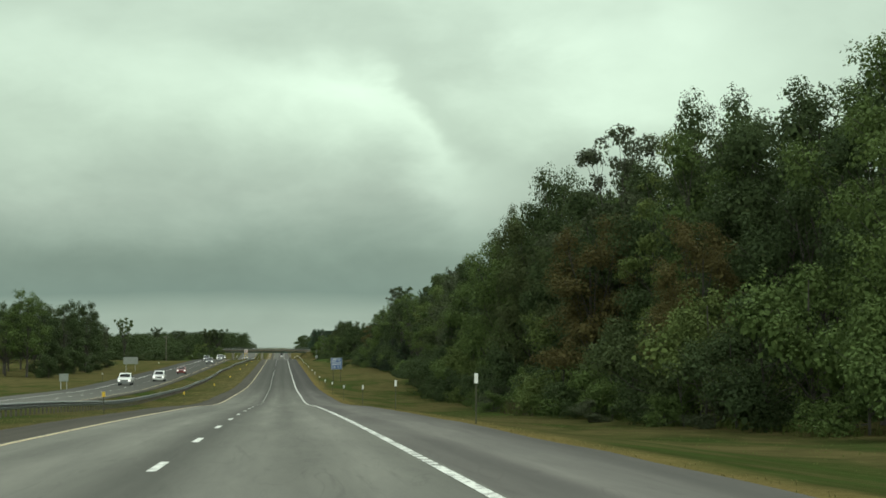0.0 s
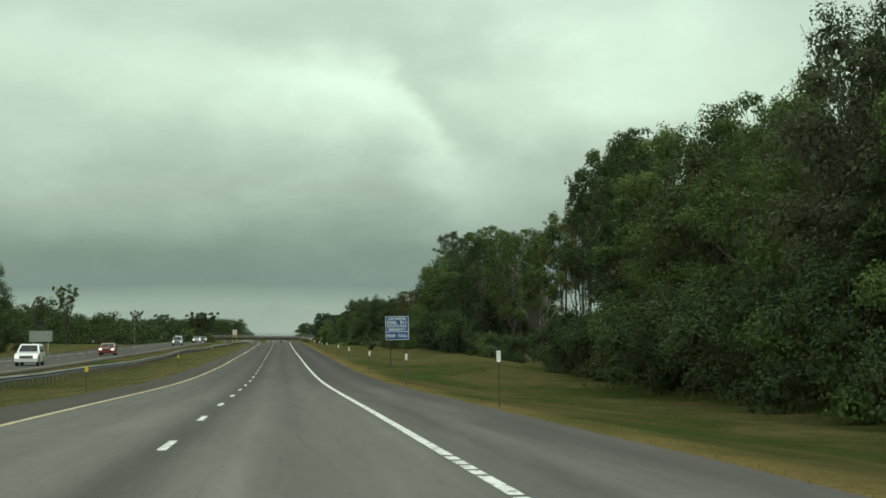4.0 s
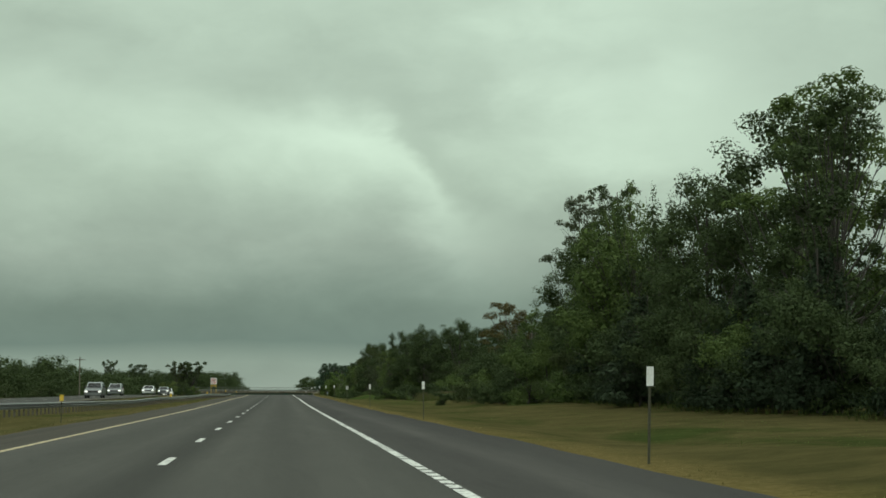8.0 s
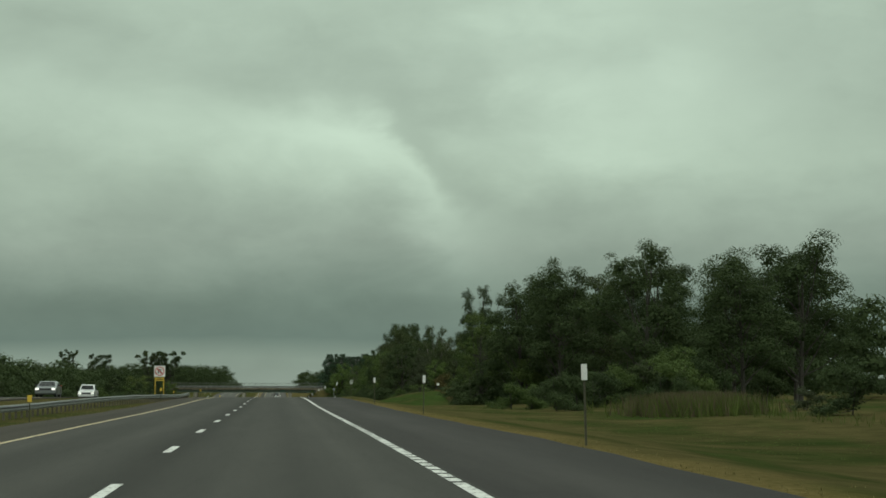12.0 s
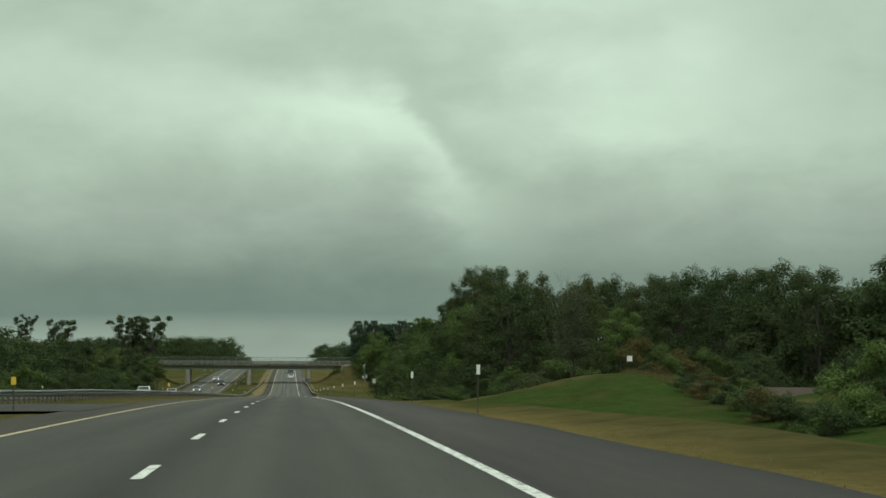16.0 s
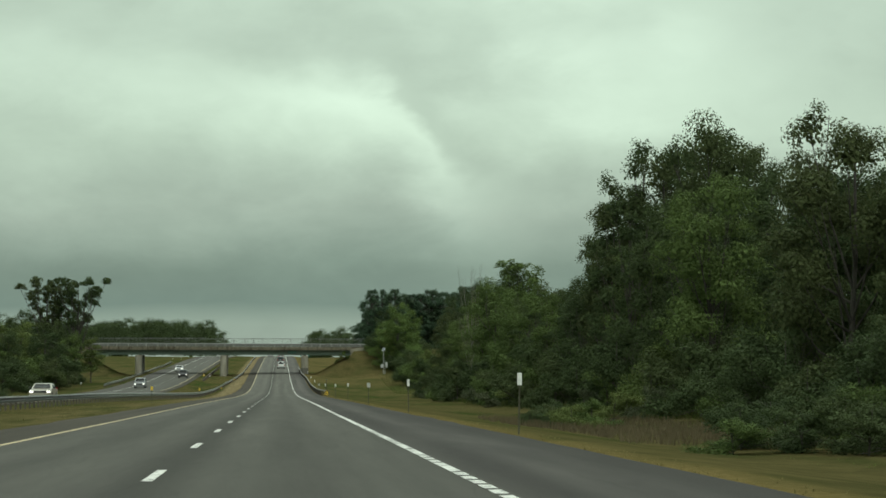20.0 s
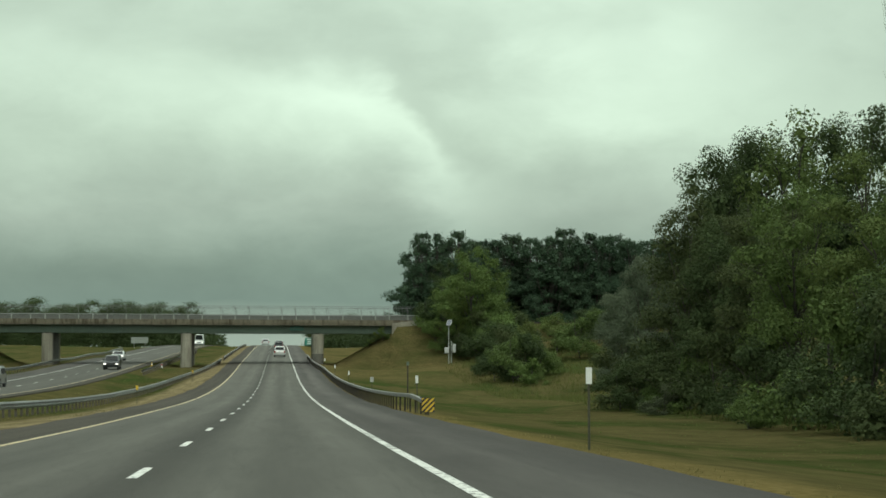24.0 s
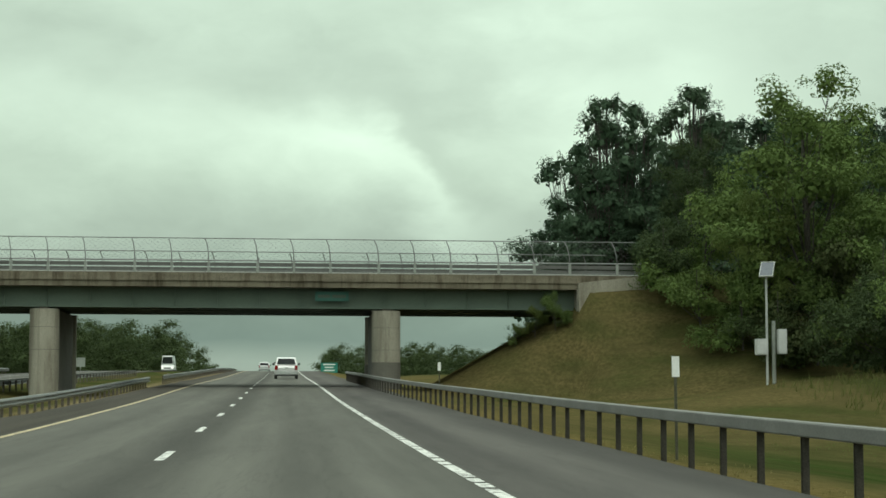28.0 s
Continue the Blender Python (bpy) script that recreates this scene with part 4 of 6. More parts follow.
def wood_belt(name, trees, label, leaf=None, each=900, size=0.8):
    """A far wood whose trees cannot be picked apart: one mesh of many crowns."""
    rng = np.random.default_rng(len(trees))
    bl = []
    for x, s, h in trees:
        g = ground_z(x, s)
        r = 0.42 * h
        for i in range(9):
            a, q = i * 2.4, r * rng.uniform(0.15, 0.8) * (1.0 - 0.45 * i / 8)
            z = h * (0.12 + 0.74 * i / 8)
            bl.append((x + q * math.cos(a), s + q * math.sin(a), g + z, r * rng.uniform(0.62, 0.85) * (1.0 - 0.25 * (i / 8) ** 2), h * rng.uniform(0.11, 0.15)))
    tagged(new(name, quads_mesh(name, np.concatenate((leaves(rng, bl, int(each * 0.75) * len(trees), size, 0.0, 0.55, 1.05), leaves(rng, bl, int(each * 0.3) * len(trees), size * 2.0, 0.0, 0.0, 0.7))), leaf or M_leaf)), label, "woods", kind="stuff")


# the wood's skyline along the road: stretch and height of its front row above the carriageway
SKYLINE = [(60, 14.2), (84, 14.8), (97, 16.0), (113, 15), (135, 16.4), (160, 18.2), (180, 16.6), (208, 15.2), (235, 14.6), (262, 15), (280, 16.5), (300, 17), (312, 15.5),
           (326, 14.3), (344, 12.8), (361, 13.4), (390, 15.8), (412, 16.2), (428, 13), (445, 15), (463, 15.6), (470, 14.0), (478, 9.5), (494, 7.8), (510, 7.5), (522, 6.5)]


def skyline(s):
    for (a, h), (b, k) in zip(SKYLINE, SKYLINE[1:]):
        if a <= s <= b:
            return h + (k - h) * (s - a) / (b - a)
    return 12.0


EDGE = random.Random(5)
s = 56.0
while s < 524:
    front = 21.0 if s < 268 else 24.5
    light = EDGE.random()
    if (s < 262 or s > 276) and not 306 < s < 380 or 306 < s < 380 and light > 0.45:
        plant("thicket", front - 1.6 + (1.8 if 345 < s < 470 else 0.0) + EDGE.uniform(-0.8, 1.2), s, EDGE.uniform(4.0, 7.5) if s < 300 or s > 384 else EDGE.uniform(2.0, 3.4), M_leaf_light if light > (0.6 if s < 268 else 0.82) else None, group="undergrowth along the wood")
    s += EDGE.uniform(3.6, 5.4)
s = 60.0
while s < 516:
    front = 23.0 if s < 268 else 26.0
    h = skyline(s)
    kind = EDGE.choice(("broad", "broad", "airy", "broad", "spire" if s > 420 else "broad"))
    leaf = EDGE.choice((None, M_leaf_light if s < 268 else None, None, M_leaf_light, M_leaf_grey if s < 268 else None))
    x = front + EDGE.uniform(-1.0, 2.2)
    if not 292 < s < 470:
        plant(kind, x, s, over(x, s, h * EDGE.uniform(0.92, 1.04)), leaf, EDGE.uniform(0.8, 1.0), group="trees of the roadside wood")
    s += EDGE.uniform(5.5, 8.0)
s = 62.0
while s < 512:
    x = (31.0 if s < 268 else 34.0) + EDGE.uniform(-2, 3)
    if not 300 < s < 402:
        plant(EDGE.choice(("back", "airy", "back")), x, s, over(x, s, skyline(s) * EDGE.uniform(0.85, 1.06) * (0.62 if 400 < s < 472 else 1.0)), None, 1.05, group="trees of the roadside wood")
        plant("thicket", x - 3, s + 3, EDGE.uniform(5, 8), group="undergrowth along the wood")
    s += EDGE.uniform(9, 13)
belt = []
s = 70.0
while s < 520:
    k = 0.3 if 300 < s < 400 else 0.42 if 280 < s < 470 else 1.0
    belt.append((46 + EDGE.uniform(-4, 8), s, skyline(s) * EDGE.uniform(0.7, 0.95) * k))
    s += EDGE.uniform(7, 10)
wood_belt("wood_interior", belt, "deep green interior of the roadside wood")

# single trees that stand out along the wood
def stand(*rows):
    """Single trees: kind, place, top above the carriageway, leaf, width."""
    for kind, x, s, h, leaf, wide in rows:
        plant(kind, x, s, over(x, s, h), leaf, wide)


# beside the first wood
stand(("broad", 19.8, 84, 9.0, M_leaf_tan, 0.7),
      ("broad", 23.9, 90, 14.6, None, 0.9),
      ("broad", 19.6, 111, 11.5, M_leaf_tan, 0.95),
      ("airy", 22.5, 116, 17.9, M_leaf_grey, 1.0),
      ("broad", 24.2, 97, 17.2, None, 0.8),
      ("broad", 23.8, 153, 20.0, None, 0.85),
      ("airy", 25.6, 166, 19.2, None, 0.9),
      ("broad", 23.4, 176, 18.0, None, 0.75),
      ("broad", 24.0, 190, 16.6, None, 0.75),
      ("broad", 23.6, 212, 15.3, M_leaf_light, 1.0))
# where the wood thins out: tall bare-stemmed trees with sky between them
stand(("airy", 26.0, 282, 17.0, None, 0.95),
      ("slender", 24.0, 299, 15.6, None, 1.0),
      ("slender", 27.0, 305, 17.6, M_leaf_light, 1.0),
      ("slender", 30.0, 313, 18.6, M_leaf_grey, 1.05),
      ("slender", 32.5, 327, 20.4, None, 1.05),
      ("slender", 26.2, 322, 13.8, M_leaf_light, 1.05),
      ("slender", 30.6, 336, 15.0, None, 0.9),
      ("slender", 27.8, 348, 13.4, None, 1.15),
      ("slender", 26.4, 344, 11.8, M_leaf_light, 0.8),
      ("slender", 28.6, 360, 13.4, None, 0.75),
      ("dead", 31.2, 372, 14.4, None, 0.8),
      ("dead", 32.2, 375, 12.6, None, 0.7),
      ("airy", 28.5, 379, 15.6, M_leaf_light, 1.05),
      ("airy", 29.4, 385, 15.0, M_leaf_light, 0.8),
      ("airy", 26.4, 396, 15.2, None, 1.05),
      ("airy", 28.2, 403, 17.2, M_leaf_light, 1.12),
      ("broad", 29.6, 414, 17.2, None, 1.15),
      ("broad", 27.0, 424, 14.8, None, 1.0),
      ("broad", 31.0, 432, 14.0, None, 1.1))
# along the second wood
stand(("spire", 27.4, 440, 15.2, None, 0.8),
      ("spire", 26.9, 448, 16.6, M_leaf_light, 1.0),
      ("broad", 24.8, 450, 13.6, M_leaf_light, 0.95),
      ("broad", 27.6, 452, 14.4, M_leaf_light, 0.95),
      ("broad", 28.6, 460, 13.0, None, 1.05),
      ("broad", 30.5, 470, 10.0, M_leaf_light, 0.9),
      ("poplar", 31.4, 498, 20.4, M_leaf_grey, 0.88),
      ("poplar", 33.0, 489, 20.8, None, 0.92),
      ("dead", 27.4, 510, 9.6, None, 0.8),
      ("airy", 25.9, 517, 10.9, M_leaf_tan, 1.05),
      ("airy", 27.6, 507, 9.6, M_leaf_light, 0.9))
for i in range(11):
    plant("cedar", 24.8 + EDGE.uniform(-0.8, 1.6), 383 + i * 7.2 + EDGE.uniform(-1.5, 1.5), EDGE.uniform(6.0, 8.2), None, EDGE.uniform(1.0, 1.25), group="dark evergreens before the wood")

# the copse
stand(("broad", 29.6, 613, 12.5, None, 1.0),
      ("broad", 33.0, 624, 12.0, None, 1.1),
      ("broad", 25.2, 628, 11.8, None, 1.0),
      ("broad", 41.9, 632, 13.1, None, 1.05),
      ("broad", 26.5, 636, 11.4, None, 0.95),
      ("broad", 23.4, 641, 11.0, None, 0.95),
      ("airy", 20.0, 646, 8.3, M_leaf_light, 0.7),
      ("broad", 27.5, 652, 11.6, None, 1.0),
      ("broad", 21.0, 655, 6.9, M_leaf_light, 0.8),
      ("lobed", 24.6, 685, 13.6, None, 0.72),
      ("airy", 22.8, 658, 8.2, M_leaf_light, 0.8))
# behind the mown rise
stand(("broad", 33.1, 833, 12.2, None, 0.95),
      ("dead", 32.7, 838, 14.4, None, 0.62),
      ("broad", 26.8, 771, 7.3, M_leaf_fresh, 0.78),
      ("spire", 25.2, 785, 9.9, M_leaf_grey, 0.62),
      ("broad", 25.9, 837, 13.3, None, 1.1),
      ("broad", 25.8, 862, 13.8, None, 0.9),
      ("lobed", 29.4, 856, 14.4, None, 0.9),
      ("broad", 32.0, 862, 14.8, None, 1.0),
      ("broad", 40.0, 872, 16.5, None, 1.0),
      ("broad", 35.0, 890, 15.0, None, 0.9))
# the tall group
stand(("broad", 30.2, 905, 19.0, None, 0.9),
      ("lobed", 32.2, 912, 20.5, None, 0.9),
      ("lobed", 35.0, 921, 21.4, None, 0.9),
      ("lobed", 39.2, 927, 21.2, None, 0.95),
      ("broad", 32.2, 928, 21.0, None, 0.9),
      ("broad", 28.0, 929, 16.8, None, 0.75),
      ("lobed", 30.2, 931, 21.8, None, 0.85),
      ("broad", 33.4, 960, 16.2, None, 0.9))
# before the overpass
stand(("airy", 27.2, 990, 16.0, M_leaf_light, 1.2),
      ("dead", 23.2, 1001, 16.0, None, 0.34),
      ("broad", 26.0, 1040, 11.0, None, 0.75),
      ("broad", 34.0, 1041, 17.0, None, 0.85),
      ("spire", 30.4, 1043, 17.2, M_leaf_light, 1.0),
      ("broad", 27.2, 1047, 14.8, None, 0.78),
      ("broad", 31.6, 1048, 16.6, None, 0.9),
      ("broad", 28.8, 1051, 16.2, None, 0.85),
      ("willow", 36.8, 1115, 12.6, None, 1.0),
      ("willow", 34.6, 1119, 9.8, None, 0.85),
      ("broad", 26.4, 1182, 16.1, M_leaf_fresh, 1.08),
      ("broad", 29.2, 1184, 13.2, M_leaf_fresh, 0.85),
      ("broad", 24.2, 1183, 11.0, M_leaf_fresh, 0.7),
      ("broad", 23.6, 1196, 14.6, None, 0.7))

# the copse past the clearing, the wood set back behind the mown rise, the wood before the overpass
for x, s, h in ((36, 606, 10.5), (31, 640, 11), (38, 648, 11.5), (35, 664, 11), (30, 672, 10), (44, 618, 12.3), (50, 640, 13.2), (48, 660, 11.5)):
    plant("broad", x, s, over(x, s, h * EDGE.uniform(0.98, 1.1)), None, 1.15, group="trees of the copse")
    plant("thicket", x - 3.5, s - 2, EDGE.uniform(3.5, 6), group="undergrowth of the copse")
belt = [(76 - i * 1.0 + EDGE.uniform(-5, 5), 690 + i * 9 + EDGE.uniform(-3, 3), EDGE.uniform(11.5, 13.5)) for i in range(18)]
belt += [(80 + EDGE.uniform(-4, 14), 760 + i * 7.0, EDGE.uniform(13.5, 15.5)) for i in range(30)]
wood_belt("wood_behind_rise", belt, "dense green wood set back behind the mown rise", None, 4000, 0.34)
for i in range(26):
    s = 776 + i * 7.0
    x = (62, 69)[i % 2] + EDGE.uniform(-2, 2) - 0.06 * (s - 770)
    plant("back", x, s, over(x, s, 14.2 + 0.044 * (s - 811) + EDGE.uniform(-0.8, 0.5)), None, 1.05, group="trees of the wood behind the rise")
    plant("thicket", x - 4, s, EDGE.uniform(4, 7), None, 1.15, group="undergrowth before the wood")
    plant("thicket", x - 5, s + 3.5, EDGE.uniform(3.5, 6), None, 1.15, group="undergrowth before the wood")
for i in range(30):
    s = 836 + i * 4.2
    plant("thicket", 25 + EDGE.uniform(-2, 4) + max(0, 880 - s) * 0.12, s, EDGE.uniform(4, 7.5), M_leaf_light if i % 5 == 0 else None, group="undergrowth along the wood")
s = 884.0
while s < 1046:
    x = 26 + EDGE.uniform(-1.5, 2.5)
    top = 14.2 if s < 918 else 9.8 if s < 958 else 12.0 + 1.4 * math.sin(s * 0.09)
    plant(EDGE.choice(("broad", "airy", "broad")), x, s, over(x, s, top * EDGE.uniform(0.85, 1.02)), EDGE.choice((None, None, M_leaf_light)), 0.9, group="trees before the overpass")
    plant("thicket", 22 + EDGE.uniform(-1, 1.5), s + 2, EDGE.uniform(2.6, 6.5), EDGE.choice((None, None, M_leaf_light)), group="undergrowth along the wood")
    x = 34 + EDGE.uniform(-2, 4)
    plant("back", x, s + 3, over(x, s, top * EDGE.uniform(0.9, 1.05)), None, 1.0, group="trees before the overpass")
    s += EDGE.uniform(6.5, 9)

for i in range(16):
    s = 590 + i * 7.2
    plant("thicket", max(25.5 + EDGE.uniform(-1.8, 2.5), 26.0 + 0.25 * (s - 684)), s, EDGE.uniform(2.6, 4.6), M_leaf_light if i % 4 == 0 else None, 1.1, group="undergrowth of the copse")

for i in range(9):
    plant("thicket", 22.6 + EDGE.uniform(-0.6, 2.0), 264 + i * 3.6, EDGE.uniform(2.8, 5.0), None, 1.05, group="undergrowth along the wood")
for i in range(12):
    s = 640 + i * 4.6
    plant("thicket", max(22.0 + EDGE.uniform(-1, 3.0), 26.0 + 0.25 * (s - 684)), s, EDGE.uniform(3.0, 5.5), M_leaf_light if i % 5 == 0 else None, 1.05, group="undergrowth of the copse")

for i in range(20):
    s = 800 + i * 4.0
    plant("thicket", 22.8 + max(0, 832 - s) * 0.16 + EDGE.uniform(-0.8, 1.2), s, EDGE.uniform(2.6, 5.0), M_leaf_light if i % 6 == 0 else None, 1.1, group="undergrowth along the wood")
for x, s, h in ((18.6, 641, 4.2), (20.6, 647, 5.2), (19.4, 653, 4.4)):
    plant("thicket", x, s, h, None, 1.05, group="undergrowth of the copse")

for x, s, h in ((12.6, 831, 1.3), (13.6, 834, 1.7), (14.6, 831, 1.6), (15.2, 836, 1.9), (13.0, 861, 1.4), (14.6, 866, 1.7), (16.2, 869, 2.0), (15.8, 829, 1.7), (17.0, 832, 2.0), (17.8, 837, 2.3), (18.8, 827, 2.5)):
    plant("thicket", x, s, h, EDGE.choice((None, M_leaf_light)), 1.0, group="undergrowth along the wood")

for x, s, h in ((20.4, 1045, 3.0), (21.8, 1049, 4.0), (23.6, 1046, 4.8), (22.6, 1040, 4.2), (25.0, 1052, 5.0)):
    plant("thicket", x, s, h, None, 1.0, group="undergrowth along the wood")

for x, s, h in ((12.2, 864, 1.0), (13.0, 867, 1.3), (12.4, 871, 1.1), (14.0, 873, 1.5)):
    plant("bush", x, s, h, M_leaf, 0.9)

# scrub on the bank's edge beside the bridge
for x, s, h in ((13.6, 1191.2, 1.8), (14.6, 1190.4, 2.2), (12.6, 1191.8, 1.3)):
    plant("thicket", x, s, h, M_leaf_light, 0.5, group="scrub on the bank's edge")

# pines on the bank, hedges and bushes before it
for i in range(24):
    x = 22.4 + i * 2.4 + EDGE.uniform(-0.8, 0.8)
    s = 1214 + EDGE.uniform(-4, 9)
    plant("pine", x, s, over(x, s, EDGE.uniform(18.6, 20.6) - 1.0 * (i < 5) - 2.6 * max(0, i - 7) / 16), None, EDGE.uniform(1.1, 1.3) - 0.15 * (i < 2), group="pines on the bank")
for i in range(15):
    x, s = 23.5 + i * 3.7 + EDGE.uniform(-0.8, 0.8), 1227 + EDGE.uniform(-2, 5)
    plant("pine", x, s, over(x, s, EDGE.uniform(17.6, 19.4)), None, 1.2, group="pines on the bank")
for i in range(16):
    x, s = 31 + (i % 6) * 6.0 + EDGE.uniform(-2, 2), 1190 - (i // 6) * 14 + EDGE.uniform(-4, 4)
    plant("thicket", x, s, over(x, s, EDGE.uniform(6.5, 8.8)), M_leaf_light if i % 2 else None, 1.15, group="hedge below the pines")
for x, s, h in ((22.3, 1189, 6.5), (24.4, 1187, 8.0), (26.5, 1181, 7.0), (28.5, 1176, 7.5), (26.4, 1172, 4.6), (30.5, 1170, 7.0), (27.2, 1163, 5.2), (30.5, 1158, 6.4), (26.2, 1181, 5.4), (27.0, 1176, 5.2), (28.2, 1170, 6.2), (21.6, 1186, 4.2), (23.0, 1183, 4.4), (20.8, 1190, 4.4), (24.4, 1181, 4.6), (26.2, 1139, 6.0), (28.0, 1141, 6.3), (24.6, 1143, 5.0), (30.0, 1144, 5.4), (25.4, 1152, 5.2), (27.6, 1156, 5.8), (27.4, 1134, 3.4), (44, 1106, 3.4), (40.5, 1150, 1.6), (37, 1138, 1.5)):
    plant("thicket", x, s, h, EDGE.choice((None, M_leaf_light, M_leaf_fresh)), 0.95, group="bushes on the bank")
for x, s, h in ((26.4, 535, 2.0), (31.5, 715, 3.4), (19, 603, 2.2), (24, 574, 2.4), (25.6, 532, 2.3), (33, 548, 2.4), (29, 566, 1.6),
                (18.0, 596, 1.8), (21.4, 612, 2.6), (17.4, 507, 2.0), (17.5, 152, 2.6), (17.2, 147, 2.2), (16.8, 98, 1.6), (18.4, 122, 2.2), (18.5, 76, 1.7), (19.6, 878, 2.2), (20.4, 902, 2.0),
                (18.9, 946, 1.8), (20, 968, 2.2), (19.4, 1012, 1.7), (20.6, 1034, 2.0), (36, 764, 3.0), (27.5, 790, 2.0)):
    plant("bush", x, s, h, EDGE.choice((M_leaf_light, M_leaf_grey, M_leaf)), EDGE.uniform(0.68, 0.9))

for x, s, h, leaf in ((27.6, 768, 3.6, M_leaf_tan), (30.2, 770, 3.9, M_leaf_light), (32.6, 772, 3.7, M_leaf_tan), (35.0, 774, 3.9, M_leaf_light), (38.5, 772, 4.0, None)):
    plant("thicket", x, s, h, leaf, 0.85, group="bushes behind the mown rise")

for x, s, h, leaf in ((18.6, 588, 2.7, None), (20.6, 592, 2.9, None), (16.6, 596, 2.2, M_leaf_light), (26.0, 549, 2.6, None), (26.8, 606, 3.4, M_leaf_light), (23.0, 598, 3.0, None), (29.6, 717, 5.0, M_leaf_fresh), (31.4, 719, 4.2, M_leaf_light)):
    plant("thicket", x, s, h, leaf, 0.95, group="bushes before the copse")

# hedge down the far side of the mown rise
for i in range(13):
    s = 713 + 4.0 * i
    x = 27.2 + EDGE.uniform(-0.5, 0.6)
    plant("thicket", x, s, over(x, s, 0.25 + 1.7 * smooth(713, 748, s) + EDGE.uniform(-0.25, 0.25)), (None, M_leaf_light, None, M_leaf_tan)[i % 4], 1.0, group="hedge behind the mown rise")

# across the opposite carriageway
for i in range(18):
    s = 366 + i * 6.0 + EDGE.uniform(-2, 2)
    x = -49 - (i % 4) * 8 + EDGE.uniform(-3, 3)
    plant("back", x, s, over(x, s, EDGE.uniform(13.5, 17.5)), M_leaf_light if i % 5 == 0 else None, 1.0, group="trees beyond the opposite carriageway")
for i in range(18):
    plant("thicket", -44 - EDGE.uniform(0, 9), 362 + i * 6.5, EDGE.uniform(3, 6.5), group="undergrowth beyond the road")
plant("vase", -50.4, 588, over(-50.4, 588, 14.0), M_leaf_light, 0.62)
plant("slender", -56.0, 583, over(-56, 583, 10.6), M_leaf_grey, 0.9)
wood_belt("wood_opposite", [(-76 - (i % 4) * 7 + EDGE.uniform(-4, 4), 540 + i * 3.9 + EDGE.uniform(-4, 4), EDGE.uniform(10.5, 13.0) if i % 13 else 15.5) for i in range(160)]
          + [(-118 - EDGE.uniform(0, 25), 540 + i * 6.5, EDGE.uniform(13.0, 15.5)) for i in range(100)]
          + [(-60 - (i % 3) * 9 - EDGE.uniform(0, 7), 800 + i * 5.0, EDGE.uniform(11.0, 13.5) + (2.0 if i > 34 else 0.0)) for i in range(64)],
          "low green wood beyond the opposite carriageway", None, 1400, 0.42)
for x, s, h, kind, wide in ((-39.8, 1140, 21.6, "vase", 0.95), (-45.6, 1141, 21.0, "vase", 0.9), (-63.9, 1142, 20.4, "vase", 0.72), (-81.7, 1193, 21.5, "vase", 0.8), (-70, 1165, 16, "airy", 0.8), (-49, 1122, 11.5, "broad", 1.35), (-75, 1150, 13.5, "broad", 1), (-57, 1168, 12, "broad", 1),
                            (-40, 1128, 9.4, "broad", 0.9), (-46, 1146, 13, "broad", 1), (-52, 1150, 14, "broad", 1.1), (-58, 1146, 13.5, "broad", 1.1), (-38, 1150, 8.5, "broad", 0.9), (-64, 1140, 14, "broad", 1.1), (-44, 1112, 8.5, "broad", 1), (-52, 1135, 9.5, "broad", 1), (-60, 1128, 9, "broad", 1), (-70, 1120, 10, "broad", 1), (-50, 1100, 9, "broad", 1)):
    plant(kind, x, s, over(x, s, h), M_leaf_light if h < 9.6 or h == 11.5 else None, wide)
for i in range(18):
    x, s = -43 - (i % 6) * 7.0 + EDGE.uniform(-2, 2), 1150 - (i // 6) * 22 + EDGE.uniform(-4, 4)
    plant("back", x, s, over(x, s, EDGE.uniform(9.0, 12.0)), None, 1.15, group="trees beyond the opposite carriageway")
    plant("thicket", x + 3, s - 8, EDGE.uniform(4.5, 7), None, 1.2, group="bushes beyond the opposite carriageway")
for i in range(22):
    s = 1168 - i * 11
    plant("thicket", -41 - EDGE.uniform(0, 9), s, EDGE.uniform(4, 7.5), M_leaf_light if i % 3 == 0 else None, 1.15, group="bushes beyond the opposite carriageway")
for i in range(14):
    s = 700 + i * 16
    plant("thicket", -48 - EDGE.uniform(0, 12), s, EDGE.uniform(3, 5.5), None, 1.1, group="bushes beyond the opposite carriageway")
wood_belt("wood_past_overpass_1", [(-37 - (i // 7) * 8.5 + EDGE.uniform(-3, 3), 1600 + (i % 7) * 40 + EDGE.uniform(-12, 12), EDGE.uniform(14.5, 18.0) + 1.6 * math.sin(i * 0.05)) for i in range(126)]
          + [(-25 - EDGE.uniform(0, 9), 1640 + i * 14, EDGE.uniform(4, 9)) for i in range(14)],
          "tall green wood past the overpass", None, 2600, 0.38)
wood_belt("wood_past_overpass_2", [(21 + (i // 6) * 9 + EDGE.uniform(-2, 3), 1800 + (i % 6) * 40 + EDGE.uniform(-12, 12), EDGE.uniform(14.0, 17.5)) for i in range(84)],
          "tall green wood past the overpass", None, 2600, 0.38)
wood_belt("hedge_past_overpass", [(14 + (i % 3) * 4 + EDGE.uniform(-1, 2), 1600 + i * 9, EDGE.uniform(2.5, 5.0)) for i in range(30)], "low green scrub past the overpass", None, 500, 0.4)

